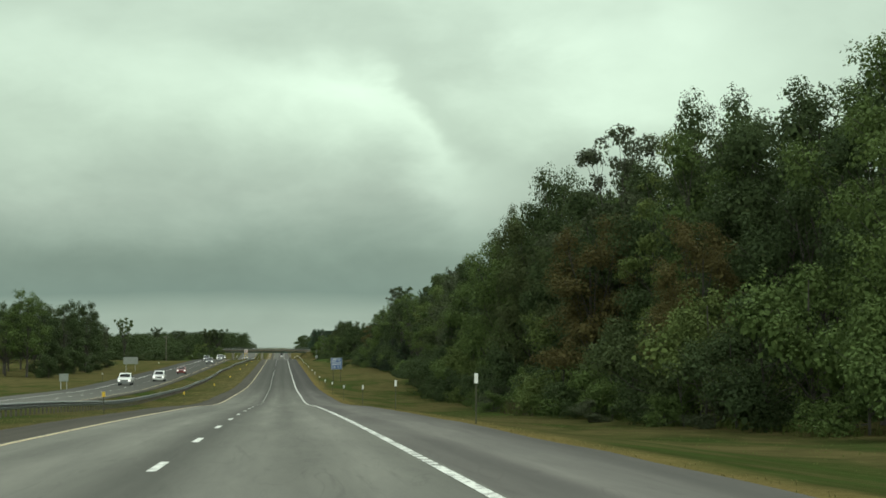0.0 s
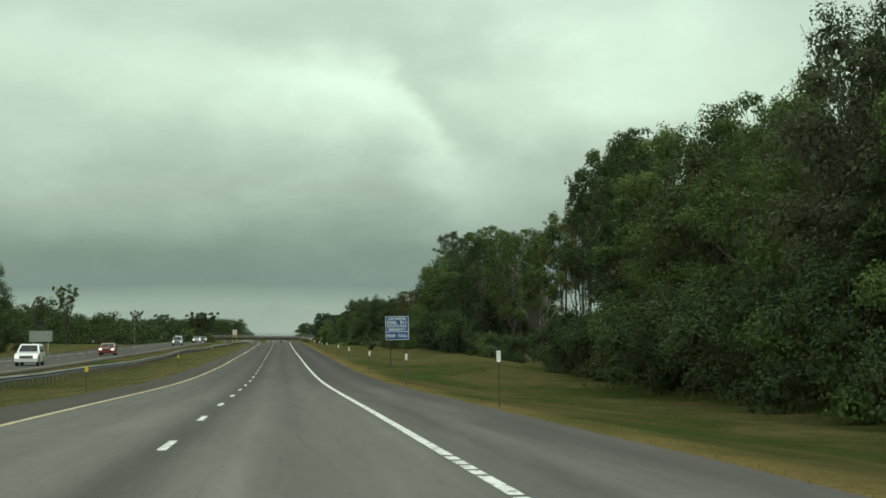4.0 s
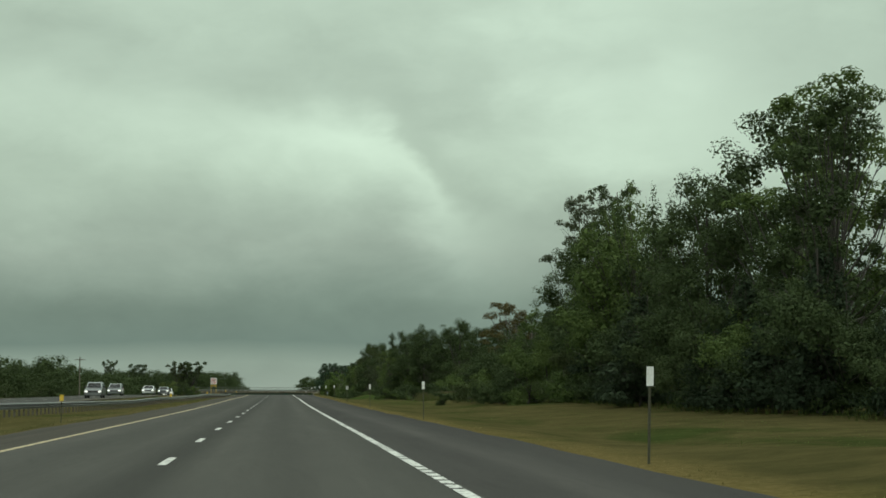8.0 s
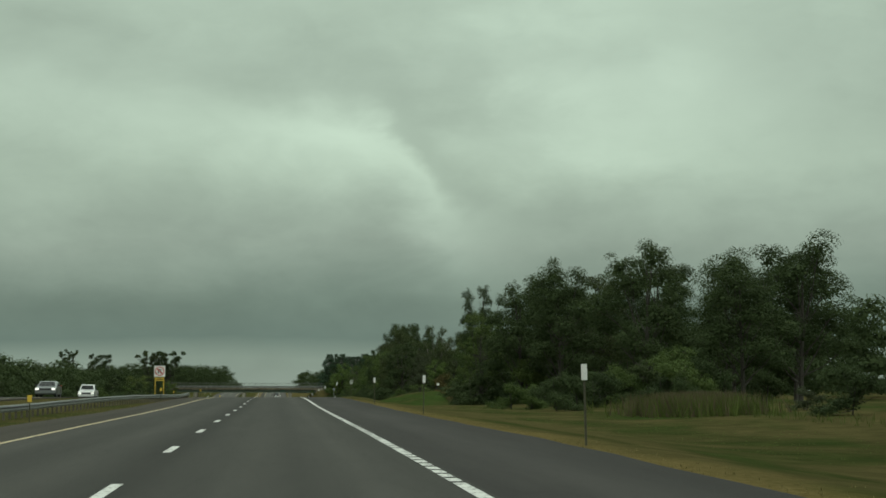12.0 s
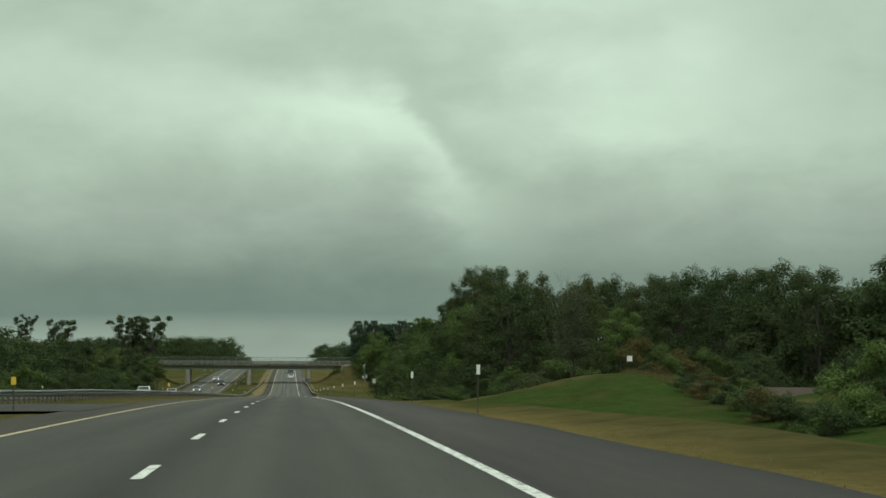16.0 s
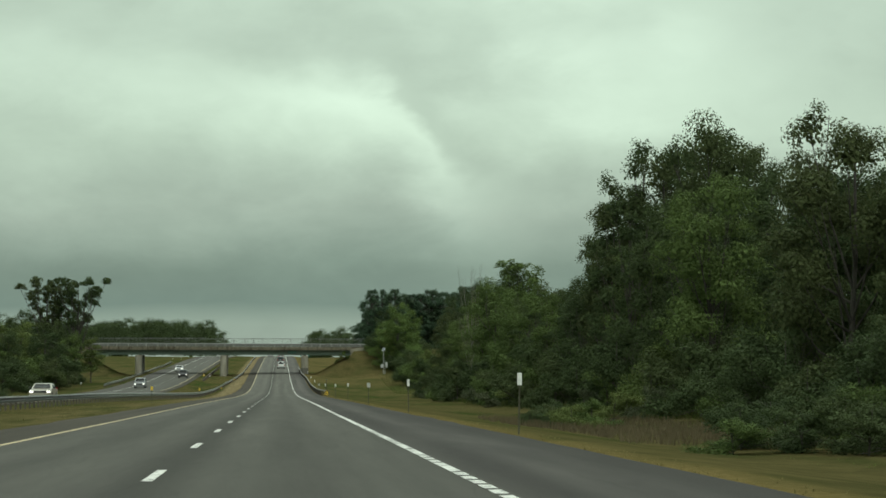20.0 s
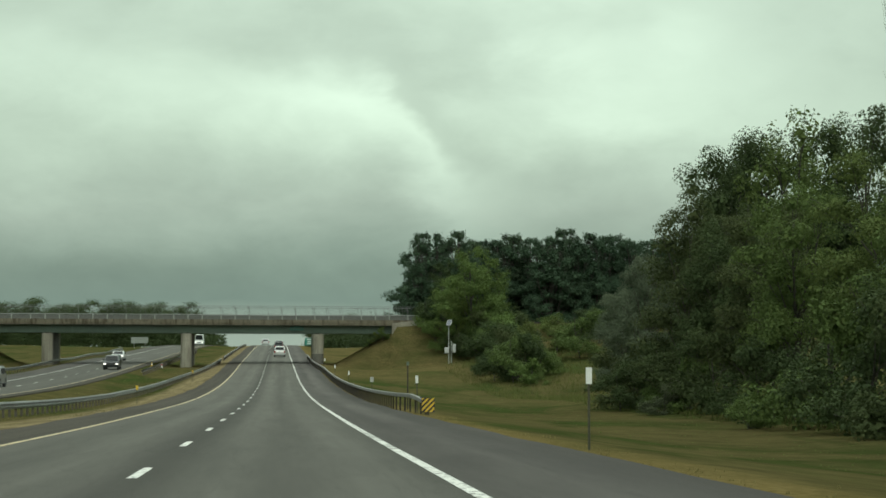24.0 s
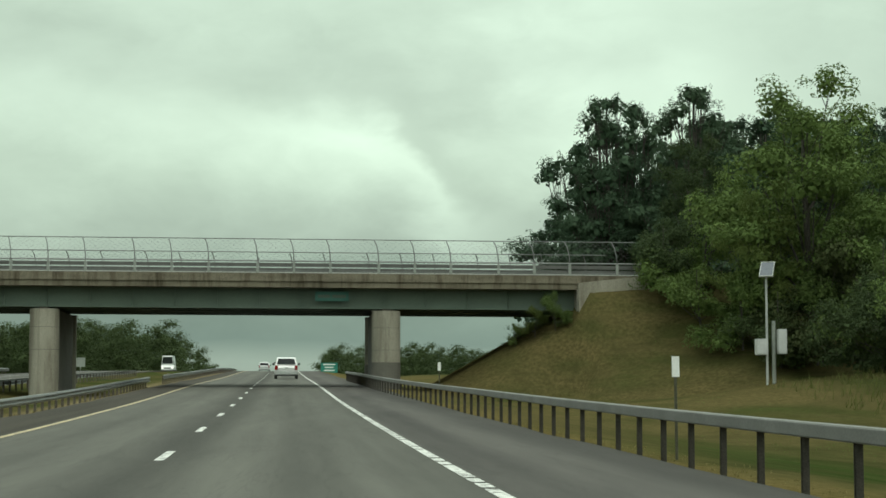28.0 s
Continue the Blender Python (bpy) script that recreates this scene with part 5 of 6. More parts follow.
# far woods on the horizon, and rank grass along the verge
rng = np.random.default_rng(4)
far = []
for i in range(420):
    a = rng.uniform(-1.2, 1.2)
    r = rng.uniform(1700, 2300)
    x, s = r * math.sin(a), 500 + r * math.cos(a)
    if abs(x) > 70:
        far.append((x, s, ground_z(x, s) + rng.uniform(4, 7), rng.uniform(12, 20), rng.uniform(6, 9)))
me = quads_mesh("far_woods", foliage(rng, far, 20000, 4.0, 0.0, 4, 0.3), M_leaf)
tagged(new("far_woods", me), "distant dark green woods along the horizon", "woods", kind="stuff")


def tufts(name, count, place, size, material, label):
    rng = np.random.default_rng(len(name))
    pts = []
    for i in range(count):
        x, s = place(rng)
        z = ground_z(x, s)
        for k in range(3):
            a = rng.uniform(0, 6.28)
            d = np.array((math.cos(a), math.sin(a), 0))
            o = np.array((x, s, z - 0.02)) + rng.normal(size=3) * (0.09, 0.09, 0)
            hgt = size * rng.uniform(0.35, 1.3)
            lean = rng.normal(size=3) * 0.25 * hgt
            up = np.array((lean[0], lean[1], hgt))
            w = 0.012 + 0.02 * hgt
            pts += [o - d * w, o + d * w, o + up * 0.6 + d * w * 0.7, o + up]
    tagged(new(name, quads_mesh(name, np.array(pts), material)), label, "grass", kind="stuff")


tufts("verge_grass", 7000, lambda g: (5.15 + abs(g.normal()) * 0.5, g.uniform(0, 1190)), 0.05, M_straw, "dry straw-coloured grass tufts along the pavement edge")
tufts("meadow_grass", 6000, lambda g: (12.0 + g.random() * 8, g.uniform(30, 1190)), 0.07, M_weed, "uneven rough grass tufts on the verge")
tufts("rank_grass", 5000, lambda g: ((18.4 + g.random() * 2.6, g.uniform(60, 268)) if g.random() < 0.4 else (20.5 + g.random() * 3, g.uniform(840, 1060)) if g.random() < 0.6 else (22.5 + g.random() * 2, g.uniform(350, 690))), 0.36, M_weed, "tall rank grass before the trees")
tufts("crest_grass", 1300, lambda g: (26.2 + g.random() * 3.2, g.uniform(744, 769)), 0.4, M_straw, "tall straw-coloured grass over the rise")
tufts("ditch_weeds", 2600, lambda g: (11.0 + g.random() * 8, g.uniform(838, 884)), 0.34, M_reed, "tall brownish weeds in the ditch")
tufts("field_grass", 7000, lambda g: (21 + g.random() * 32, g.uniform(1062, 1172)), 0.45, M_weed, "tall weedy grass in the field by the bank")
tufts("median_grass", 7000, lambda g: (-7.0 - g.random() * 9, g.uniform(20, 1230)), 0.09, M_straw, "rough dry grass in the median")
for name, x0, s0, wide, deep, tall in (("reed_patch_by_ditch", 18.6, 128, 2.6, 16, 1.0), ("reed_patch_by_copse", 20.6, 561, 4.2, 11, 0.95)):
    tufts(name + "_1", 3400, lambda g: (x0 + wide * (0.5 + 0.3 * g.normal()), s0 + deep * (0.5 + 0.3 * g.normal())), tall, M_weed, "tall green reeds and weeds in the hollow")
    tufts(name + "_2", 2600, lambda g: (x0 + wide * (0.5 + 0.3 * g.normal()), s0 + deep * (0.5 + 0.25 * g.normal())), tall * 1.1, M_reed, "tall brownish seeding reeds in the hollow")


# ---- guard rails ----
POST_BM = bmesh.new()
for x0, x1, y0, y1 in ((-0.034, 0.034, -0.038, -0.028), (-0.034, 0.034, 0.028, 0.038), (-0.005, 0.005, -0.028, 0.028)):
    box(POST_BM, x0, x1, y0, y1, -0.4, 0.62)
POST = mesh_of(POST_BM, "post", M_rust)
POST_PALE_BM = bmesh.new()
for x0, x1, y0, y1 in ((-0.05, 0.05, -0.038, -0.028), (-0.05, 0.05, 0.028, 0.038), (-0.005, 0.005, -0.028, 0.028)):
    box(POST_PALE_BM, x0, x1, y0, y1, -0.4, 0.56)
POST_PALE = mesh_of(POST_PALE_BM, "post", M_post)
W_SHAPE = [(0.0, 0.32), (0.03, 0.34), (0.085, 0.39), (0.085, 0.42), (0.02, 0.465), (0.02, 0.495), (0.085, 0.54), (0.085, 0.57), (0.03, 0.62), (0.0, 0.64)]
BOX_SHAPE = [(-0.07, 0.56), (0.07, 0.56), (0.08, 0.575), (0.08, 0.695), (0.07, 0.71), (-0.07, 0.71), (-0.08, 0.695), (-0.08, 0.575)]


def guard_rail(path, s0, s1, shape, closed, post, label, face=1, gap=1.7, bury=0.0, group=""):
    """A steel rail on posts along path(s), an x for each s."""
    ob = tagged(new("guard_rail"), label, "guard rail", group)
    bm = bmesh.new()
    rings = []
    n = max(2, int((s1 - s0) / 3.0))
    for i in range(n + 1):
        s = s0 + (s1 - s0) * i / n
        x = path(s)
        g = min(road_z(s), ground_z(x, s) + 0.04) - bury * max(0.0, 1 - (s - s0) / 5.0)
        rings.append([bm.verts.new((x + face * a, s, g + b)) for a, b in shape])
    m = len(shape)
    for a, b in zip(rings, rings[1:]):
        for k in range(m if closed else m - 1):
            bm.faces.new((a[k], a[(k + 1) % m], b[(k + 1) % m], b[k]))
    if closed:
        bm.faces.new(rings[0])
        bm.faces.new(rings[-1][::-1])
    else:
        bmesh.ops.solidify(bm, geom=bm.faces[:], thickness=0.006)
    part("rail", bm, M_beam if closed else M_galv, ob)
    s = s0 + 1.2
    while s < s1:
        x = path(s)
        piece("post", post, ob, pose(x - face * (0.06 if not closed else 0.0), s, min(road_z(s), ground_z(x, s) + 0.04)))
        s += gap
    return ob


def median_path(s):
    return between([(520, -13.2), (560, -12.2), (645, -10.3), (680, -9.8), (681, -13.2), (910, -13.2), (990, -12.0), (1025, -11.5), (1055, -11.2), (1090, -10.8), (1125, -10.4), (1157, -9.5), (1190, -8.5), (1210, -8.3)], s)


for a, b in ((-30, 200), (200, 430), (430, 677), (702, 860), (860, 1030), (1030, 1208)):
    guard_rail(median_path, a, b, W_SHAPE, False, POST_PALE, "galvanised corrugated guard rail on brown steel posts in the median", group="median guard rails")
guard_rail(lambda s: -15.6, 1150, 1290, W_SHAPE, False, POST_PALE, "galvanised guard rail beside the opposite carriageway", -1, 2.4, group="median guard rails")
guard_rail(lambda s: -30.6, 1100, 1300, W_SHAPE, False, POST_PALE, "galvanised guard rail at the outer edge of the opposite road", 1, 2.4)
guard_rail(lambda s: -8.4, 1222, 1420, W_SHAPE, False, POST_PALE, "galvanised corrugated guard rail past the overpass", 1, 2.4, group="median guard rails")


def right_path(s):
    return 5.25 - 0.7 * smooth(1140, 1188, s) + 0.5 * smooth(1020, 1007, s)


guard_rail(right_path, 1007, 1225, BOX_SHAPE, True, POST, "galvanised box-beam guard rail on dark posts beside the shoulder", bury=0.3)
panel = tagged(new("hazard_panel"), "black and amber striped hazard panel at the guard rail's end", "road sign")
panel.matrix_basis = pose(5.7, 1006.6, road_z(1006.6) - 0.09)
bm = bmesh.new()
box(bm, -0.25, 0.25, -0.01, 0.01, 0.12, 0.66)
part("board", bm, M_black, panel)


def clip(poly, axis, limit, keep):
    """The part of a flat polygon on one side of a line."""
    out = []
    for p, q in zip(poly, poly[1:] + poly[:1]):
        a, b = (p[axis] - limit) * keep, (q[axis] - limit) * keep
        if a >= 0:
            out.append(p)
        if a * b < 0:
            u = a / (a - b)
            out.append((p[0] + (q[0] - p[0]) * u, p[1] + (q[1] - p[1]) * u))
    return out


for k in range(-3, 4):
    c = 0.39 + k * 0.20
    stripe = [(-0.5, c - 0.5), (0.5, c + 0.5), (0.5, c + 0.60), (-0.5, c - 0.40)]
    for axis, limit, keep in ((0, -0.235, 1), (0, 0.235, -1), (1, 0.135, 1), (1, 0.645, -1)):
        stripe = clip(stripe, axis, limit, keep)
    if len(stripe) > 2:
        bm = bmesh.new()
        bm.faces.new([bm.verts.new((x, -0.014, z)) for x, z in stripe])
        part("stripe", bm, M_amber, panel, "amber diagonal stripe")
bm = bmesh.new()
box(bm, -0.04, 0.04, 0.012, 0.05, -0.3, 0.5)
part("post", bm, M_rust, panel)

# ---- delineators, mile markers and signs ----
def post_marker(x, s, kind):
    ob = new("delineator" if kind != "mile" else "mile_marker")
    ob.matrix_basis = pose(x, s, ground_z(x, s), 0, EDGE.uniform(-1.5, 1.5), EDGE.uniform(-6, 6))
    tall = 1.40 if kind == "white" else 1.05 if kind == "yellow" else 1.3
    bm = bmesh.new()
    for x0, x1, y0, y1 in ((-0.014, 0.014, -0.004, 0.004), (-0.019, -0.013, -0.004, 0.022), (0.013, 0.019, -0.004, 0.022)):
        box(bm, x0, x1, y0, y1, -0.4, tall)
    part("post", bm, M_upost, ob)
    bm = bmesh.new()
    w, h = {"white": (0.056, 0.30), "yellow": (0.08, 0.25), "mile": (0.100, 0.28)}[kind]
    box(bm, -w, w, -0.014, -0.008, tall - h + 0.1, tall + 0.1, 0.0)
    part("plate", bm, {"yellow": M_amber, "white": M_plate, "mile": M_plate_dull}[kind], ob)
    if kind == "mile":
        if abs(s - 604) < 3:
            lettering("250", 0.088, M_back, ob, pose(0, -0.018, tall + 0.02, 90, 0, 0), "number")
            lettering("5", 0.088, M_back, ob, pose(0, -0.018, tall - 0.1, 90, 0, 0), "number")
        else:
            for k, z in enumerate((0.03, -0.09)):
                bm = bmesh.new()
                box(bm, -0.06 + 0.035 * k, 0.06 - 0.035 * k, -0.02, -0.016, tall + z - 0.03, tall + z + 0.025)
                part("text_bar", bm, M_back, ob)
    words = {"white": "white reflective delineator plate on a thin steel post", "yellow": "amber delineator plate on a short post in the median", "mile": "white mile marker plate on a steel post"}
    tagged(ob, words[kind], "road marker", {"white": "delineators along the shoulder", "yellow": "delineators in the median", "mile": "mile markers"}[kind])


for s in (52, 90, 127, 166, 203, 239, 274, 309, 339, 383, 426, 501, 538, 573, 639, 680, 710, 786.8, 824, 862, 935, 970.2, 1011, 1084, 1119, 1159):
    post_marker(5.72, s + 1.0, "white")
for s in (463.5, 604, 748, 898, 1046):
    post_marker(5.6, s, "mile")
for i in range(16):
    post_marker(-8.8, 16.6 + i * 74.1, "yellow")
for s in (150, 310, 452, 620, 760, 850, 950, 1060):
    post_marker(-30.2, s, "white")
post_marker(-13.2, 706, "yellow")

sign = tagged(new("information_sign"), "blue information sign with white lettering on two posts", "road sign")
sign.matrix_basis = pose(9.08, 297.2, ground_z(9.08, 297.2) - 0.38, 0, -1.6, -3) @ Matrix.Scale(0.92, 4)
bm = bmesh.new()
box(bm, -1.0, 1.0, -0.012, 0.012, 2.72, 4.74, 0.0)
part("panel", bm, M_blue, sign)
for x0, x1, z0, z1 in ((-0.98, 0.98, 2.735, 2.77), (-0.98, 0.98, 4.69, 4.725), (-0.98, -0.945, 2.77, 4.69), (0.945, 0.98, 2.77, 4.69), (-0.945, 0.945, 3.40, 3.44)):
    bm = bmesh.new()
    box(bm, x0, x1, -0.017, -0.013, z0, z1)
    part("border", bm, M_plate, sign)
for text, size, z in (("CAR PHONES", 0.185, 4.50), ("DIAL  911", 0.30, 4.18), ("STATE POLICE", 0.185, 3.87), ("EMERGENCY", 0.185, 3.60), ("FREE  CALL", 0.25, 3.07)):
    lettering(text, size, M_plate, sign, pose(0, -0.016, z, 90, 0, 0))
for x in (-0.62, 0.68):
    bm = bmesh.new()
    box(bm, x - 0.04, x + 0.04, 0.014, 0.07, -0.7, 4.6)
    part("post", bm, M_rust, sign)

no_turn = tagged(new("no_u_turn_sign"), "white no U-turn sign with an amber plate below, on two posts", "road sign")
no_turn.matrix_basis = pose(-13.2, 677.5, road_z(677) + 0.07)
bm = bmesh.new()
box(bm, -0.62, 0.62, -0.012, 0.012, 2.35, 3.6)
part("panel", bm, M_plate, no_turn)
bm = bmesh.new()
outer, inner = [], []
for k in range(32):
    a = 2 * math.pi * k / 32
    outer.append(bm.verts.new((0.53 * math.cos(a), -0.016, 2.98 + 0.53 * math.sin(a))))
    inner.append(bm.verts.new((0.43 * math.cos(a), -0.016, 2.98 + 0.43 * math.sin(a))))
for k in range(32):
    bm.faces.new((outer[k], outer[(k + 1) % 32], inner[(k + 1) % 32], inner[k]))
part("ring", bm, M_red, no_turn)
bm = bmesh.new()
bm.faces.new([bm.verts.new(p) for p in ((-0.36, -0.022, 3.28), (-0.28, -0.022, 3.36), (0.36, -0.022, 2.68), (0.28, -0.022, 2.60))])
part("slash", bm, M_red, no_turn)
bm = bmesh.new()
box(bm, 0.10, 0.2, -0.02, -0.016, 2.66, 3.12)
box(bm, -0.2, 0.2, -0.02, -0.016, 3.12, 3.22)
box(bm, -0.2, -0.1, -0.02, -0.016, 2.86, 3.12)
bm.faces.new([bm.verts.new(p) for p in ((-0.29, -0.02, 2.86), (-0.01, -0.02, 2.86), (-0.15, -0.02, 2.68))])
part("arrow", bm, M_black, no_turn)
bm = bmesh.new()
box(bm, -0.42, 0.5, -0.012, 0.012, 1.9, 2.25)
part("lower_plate", bm, M_amber, no_turn)
for k in range(4):
    bm = bmesh.new()
    box(bm, -0.3 + k * 0.18, -0.18 + k * 0.18, -0.018, -0.013, 1.99, 2.16)
    part("text_bar", bm, M_black, no_turn)
for x in (-0.5, 0.46):
    bm = bmesh.new()
    box(bm, x - 0.04, x + 0.04, 0.014, 0.06, -1.2, 3.5)
    part("post", bm, M_amber, no_turn)


def sign_back(x, s, w, h, low, face, label, category="road sign"):
    ob = tagged(new("sign_board"), label, category)
    ob.matrix_basis = pose(x, s, ground_z(x, s))
    bm = bmesh.new()
    box(bm, -w / 2, w / 2, -0.02, 0.02, low, low + h)
    part("panel", bm, face, ob)
    for px in (-w * 0.32, w * 0.32):
        bm = bmesh.new()
        box(bm, px - 0.05, px + 0.05, 0.03, 0.12, -0.5, low + h * 0.9)
        part("post", bm, M_galv_dull, ob)
    return ob


soil = speckled("bare_ploughed_soil", (0.034, 0.023, 0.016), (0.062, 0.043, 0.030), 0.95, 0.6, 12.0, relief=0.6, spec=0.1)
sheet("field_soil", [31.5 + 3.0 * i for i in range(11)], [738 + 4.0 * i for i in range(9)], lambda x, s: ground_z(x, s) + 0.05, soil, label="bare brown soil beside the hollow", kind="structure", category="ground")
boundary = tagged(new("boundary_sign"), "small square white sign on a short post", "road sign")
boundary.matrix_basis = pose(26.6, 766, ground_z(26.6, 766), 0, 0, -4)
bm = bmesh.new()
box(bm, -0.21, 0.21, -0.01, 0.01, 0.95, 1.38, 0.0)
part("panel", bm, M_plate, boundary)
bm = bmesh.new()
box(bm, -0.03, 0.03, 0.012, 0.05, -0.4, 1.3)
part("post", bm, M_rust, boundary)
sign_back(-34.8, 423, 3.3, 1.6, 1.9, M_back, "large grey road sign seen from behind")
sign_back(-27 - 4.0, 262, 1.3, 1.1, 1.1, M_back, "small grey road sign seen from behind")
sign_back(-34.5, 1395, 4.2, 1.5, 1.2, M_back, "wide grey road sign seen from behind")
guide = sign_back(9.3, 1462, 3.4, 2.0, 0.5, M_teal, "green guide sign on two posts beyond the overpass")
for k, (w, z) in enumerate(((2.4, 2.15), (1.8, 1.55), (2.2, 0.95))):
    bm = bmesh.new()
    box(bm, -w / 2, w / 2, -0.032, -0.024, z - 0.12, z + 0.12)
    part("text_bar", bm, M_plate, guide)
mark = tagged(new("marker_post"), "tall thin brown marker post with a green plate", "road marker")
mark.matrix_basis = pose(6.1, 1023, ground_z(6.1, 1023))
bm = bmesh.new()
box(bm, -0.028, 0.028, -0.028, 0.028, -0.4, 2.2, 0.006)
part("post", bm, M_rust, mark)
bm = bmesh.new()
box(bm, -0.055, 0.055, -0.045, -0.034, 2.02, 2.2)
part("plate", bm, M_girder, mark)


def utility_pole(x, s, h):
    ob = tagged(new("utility_pole"), "weathered wooden utility pole with a cross arm", "utility pole")
    ob.matrix_basis = pose(x, s, ground_z(x, s))
    bm = bmesh.new()
    tube(bm, [(0, 0, -0.6), (0, 0, h * 0.5), (0, 0, h)], [0.17, 0.15, 0.12], 10)
    part("pole", bm, M_woodpole, ob)
    bm = bmesh.new()
    box(bm, -1.2, 1.2, -0.06, 0.06, h - 0.75, h - 0.6)
    part("cross_arm", bm, M_woodpole, ob)
    for k in (-1.05, -0.45, 0.45, 1.05):
        bm = bmesh.new()
        tube(bm, [(k, 0, h - 0.6), (k, 0, h - 0.5), (k, 0, h - 0.4)], [0.03, 0.07, 0.03], 7)
        part("insulator", bm, M_cabinet, ob)


for x, s, h in ((-46.8, 742.8, 10.6),):
    utility_pole(x, s, h)

# the solar-powered roadside station on the bank
solar = tagged(new("weather_station"), "solar panel on a steel pole with two grey equipment cabinets", "roadside station")
solar.matrix_basis = pose(22.5, 1176.7, road_z(1176.7) + 0.75)
bm = bmesh.new()
tube(bm, [(0, 0, -0.9), (0, 0, 2.6), (0, 0, 4.8)], [0.06, 0.055, 0.05], 9)
part("pole", bm, M_galv_dull, solar)
bm = bmesh.new()
box(bm, -0.30, 0.30, -0.03, 0.03, -0.42, 0.42)
pn = part("solar_panel", bm, M_solar, solar, "dark tilted solar panel")
pn.matrix_basis = pose(0.05, 0, 5.0, -38, 0, -28)
for x0, x1, z0, z1 in ((-0.325, -0.30, -0.445, 0.445), (0.30, 0.325, -0.445, 0.445), (-0.30, 0.30, -0.445, -0.42), (-0.30, 0.30, 0.42, 0.445)):
    bm = bmesh.new()
    box(bm, x0, x1, -0.04, 0.04, z0, z1)
    part("frame_bar", bm, M_plate_dull, pn)
bm = bmesh.new()
tube(bm, [(0.35, 0.1, -0.9), (0.35, 0.1, 1.2), (0.35, 0.1, 2.6)], [0.09, 0.09, 0.09], 9)
part("mast", bm, M_back, solar)
for x0, x1, z0, z1 in ((-0.55, 0.0, 1.0, 1.75), (0.5, 0.9, 1.05, 2.2)):
    bm = bmesh.new()
    box(bm, x0, x1, -0.22, 0.16, z0, z1, 0.02)
    cab = part("cabinet", bm, M_cabinet, solar, "pale grey equipment cabinet")
    bm = bmesh.new()
    box(bm, x0 + 0.05, x1 - 0.05, -0.235, -0.222, z0 + 0.05, z1 - 0.05)
    part("door", bm, M_cabinet, cab)

# ---- the overpass ----
BZ = DECK_Z - 1.9
Y0, Y1 = BRIDGE_S - 5.0, BRIDGE_S + 5.0
XL, XR = -43.0, 16.2
bridge = tagged(new("overpass_bridge"), "concrete and green steel overpass with a curved chain-link fence", "bridge")
SLOPE = -0.006


def bz(x):
    return BZ + SLOPE * (x - XR) * 0.5


def along_beam(name, y0, y1, z0, z1, material, label="", x0=XL, x1=XR):
    bm = bmesh.new()
    n = 12
    prev = None
    for i in range(n + 1):
        x = x0 + (x1 - x0) * i / n
        g = bz(x)
        row = [bm.verts.new(p) for p in ((x, y0, g + z0), (x, y1, g + z0), (x, y1, g + z1), (x, y0, g + z1))]
        if prev:
            for k in range(4):
                bm.faces.new((prev[k], prev[(k + 1) % 4], row[(k + 1) % 4], row[k]))
        else:
            bm.faces.new(row[::-1])
        prev = row
    bm.faces.new(prev)
    return part(name, bm, material, bridge, label)


for k in range(5):
    y = Y0 + 0.7 + k * 2.15
    web = along_beam("girder", y - 0.02, y + 0.02, 0.05, 1.05, M_girder, "green painted steel plate girder")
    for z in (0.0, 1.05):
        fl = along_beam("flange", y - 0.2, y + 0.2, z, z + 0.05, M_girder)
        fl.parent = web
for k in range(28):
    x = XL + 1.2 + k * 2.25
    bm = bmesh.new()
    box(bm, x - 0.012, x + 0.012, Y0 + 0.5, Y0 + 0.68, bz(x) + 0.06, bz(x) + 1.04)
    part("stiffener", bm, M_girder, bridge)
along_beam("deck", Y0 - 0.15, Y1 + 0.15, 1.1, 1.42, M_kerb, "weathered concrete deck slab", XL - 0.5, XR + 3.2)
along_beam("kerb_beam", Y0 - 0.22, Y0 + 0.25, 1.42, 1.86, M_kerb, "stained concrete kerb beam", XL - 0.5, XR + 3.2)
along_beam("kerb_beam", Y1 - 0.25, Y1 + 0.22, 1.42, 1.86, M_kerb, "stained concrete kerb beam", XL - 0.5, XR + 3.2)
for y in (Y0 + 0.42, Y1 - 0.42):
    for z, tall in ((1.97, 0.2), (2.24, 0.2), (2.52, 0.07)):
        along_beam("bridge_rail", y - 0.05, y + 0.05, z, z + tall, M_railing if tall > 0.1 else M_galv_dull, "grey steel bridge rail", XL - 0.5, XR + 5)


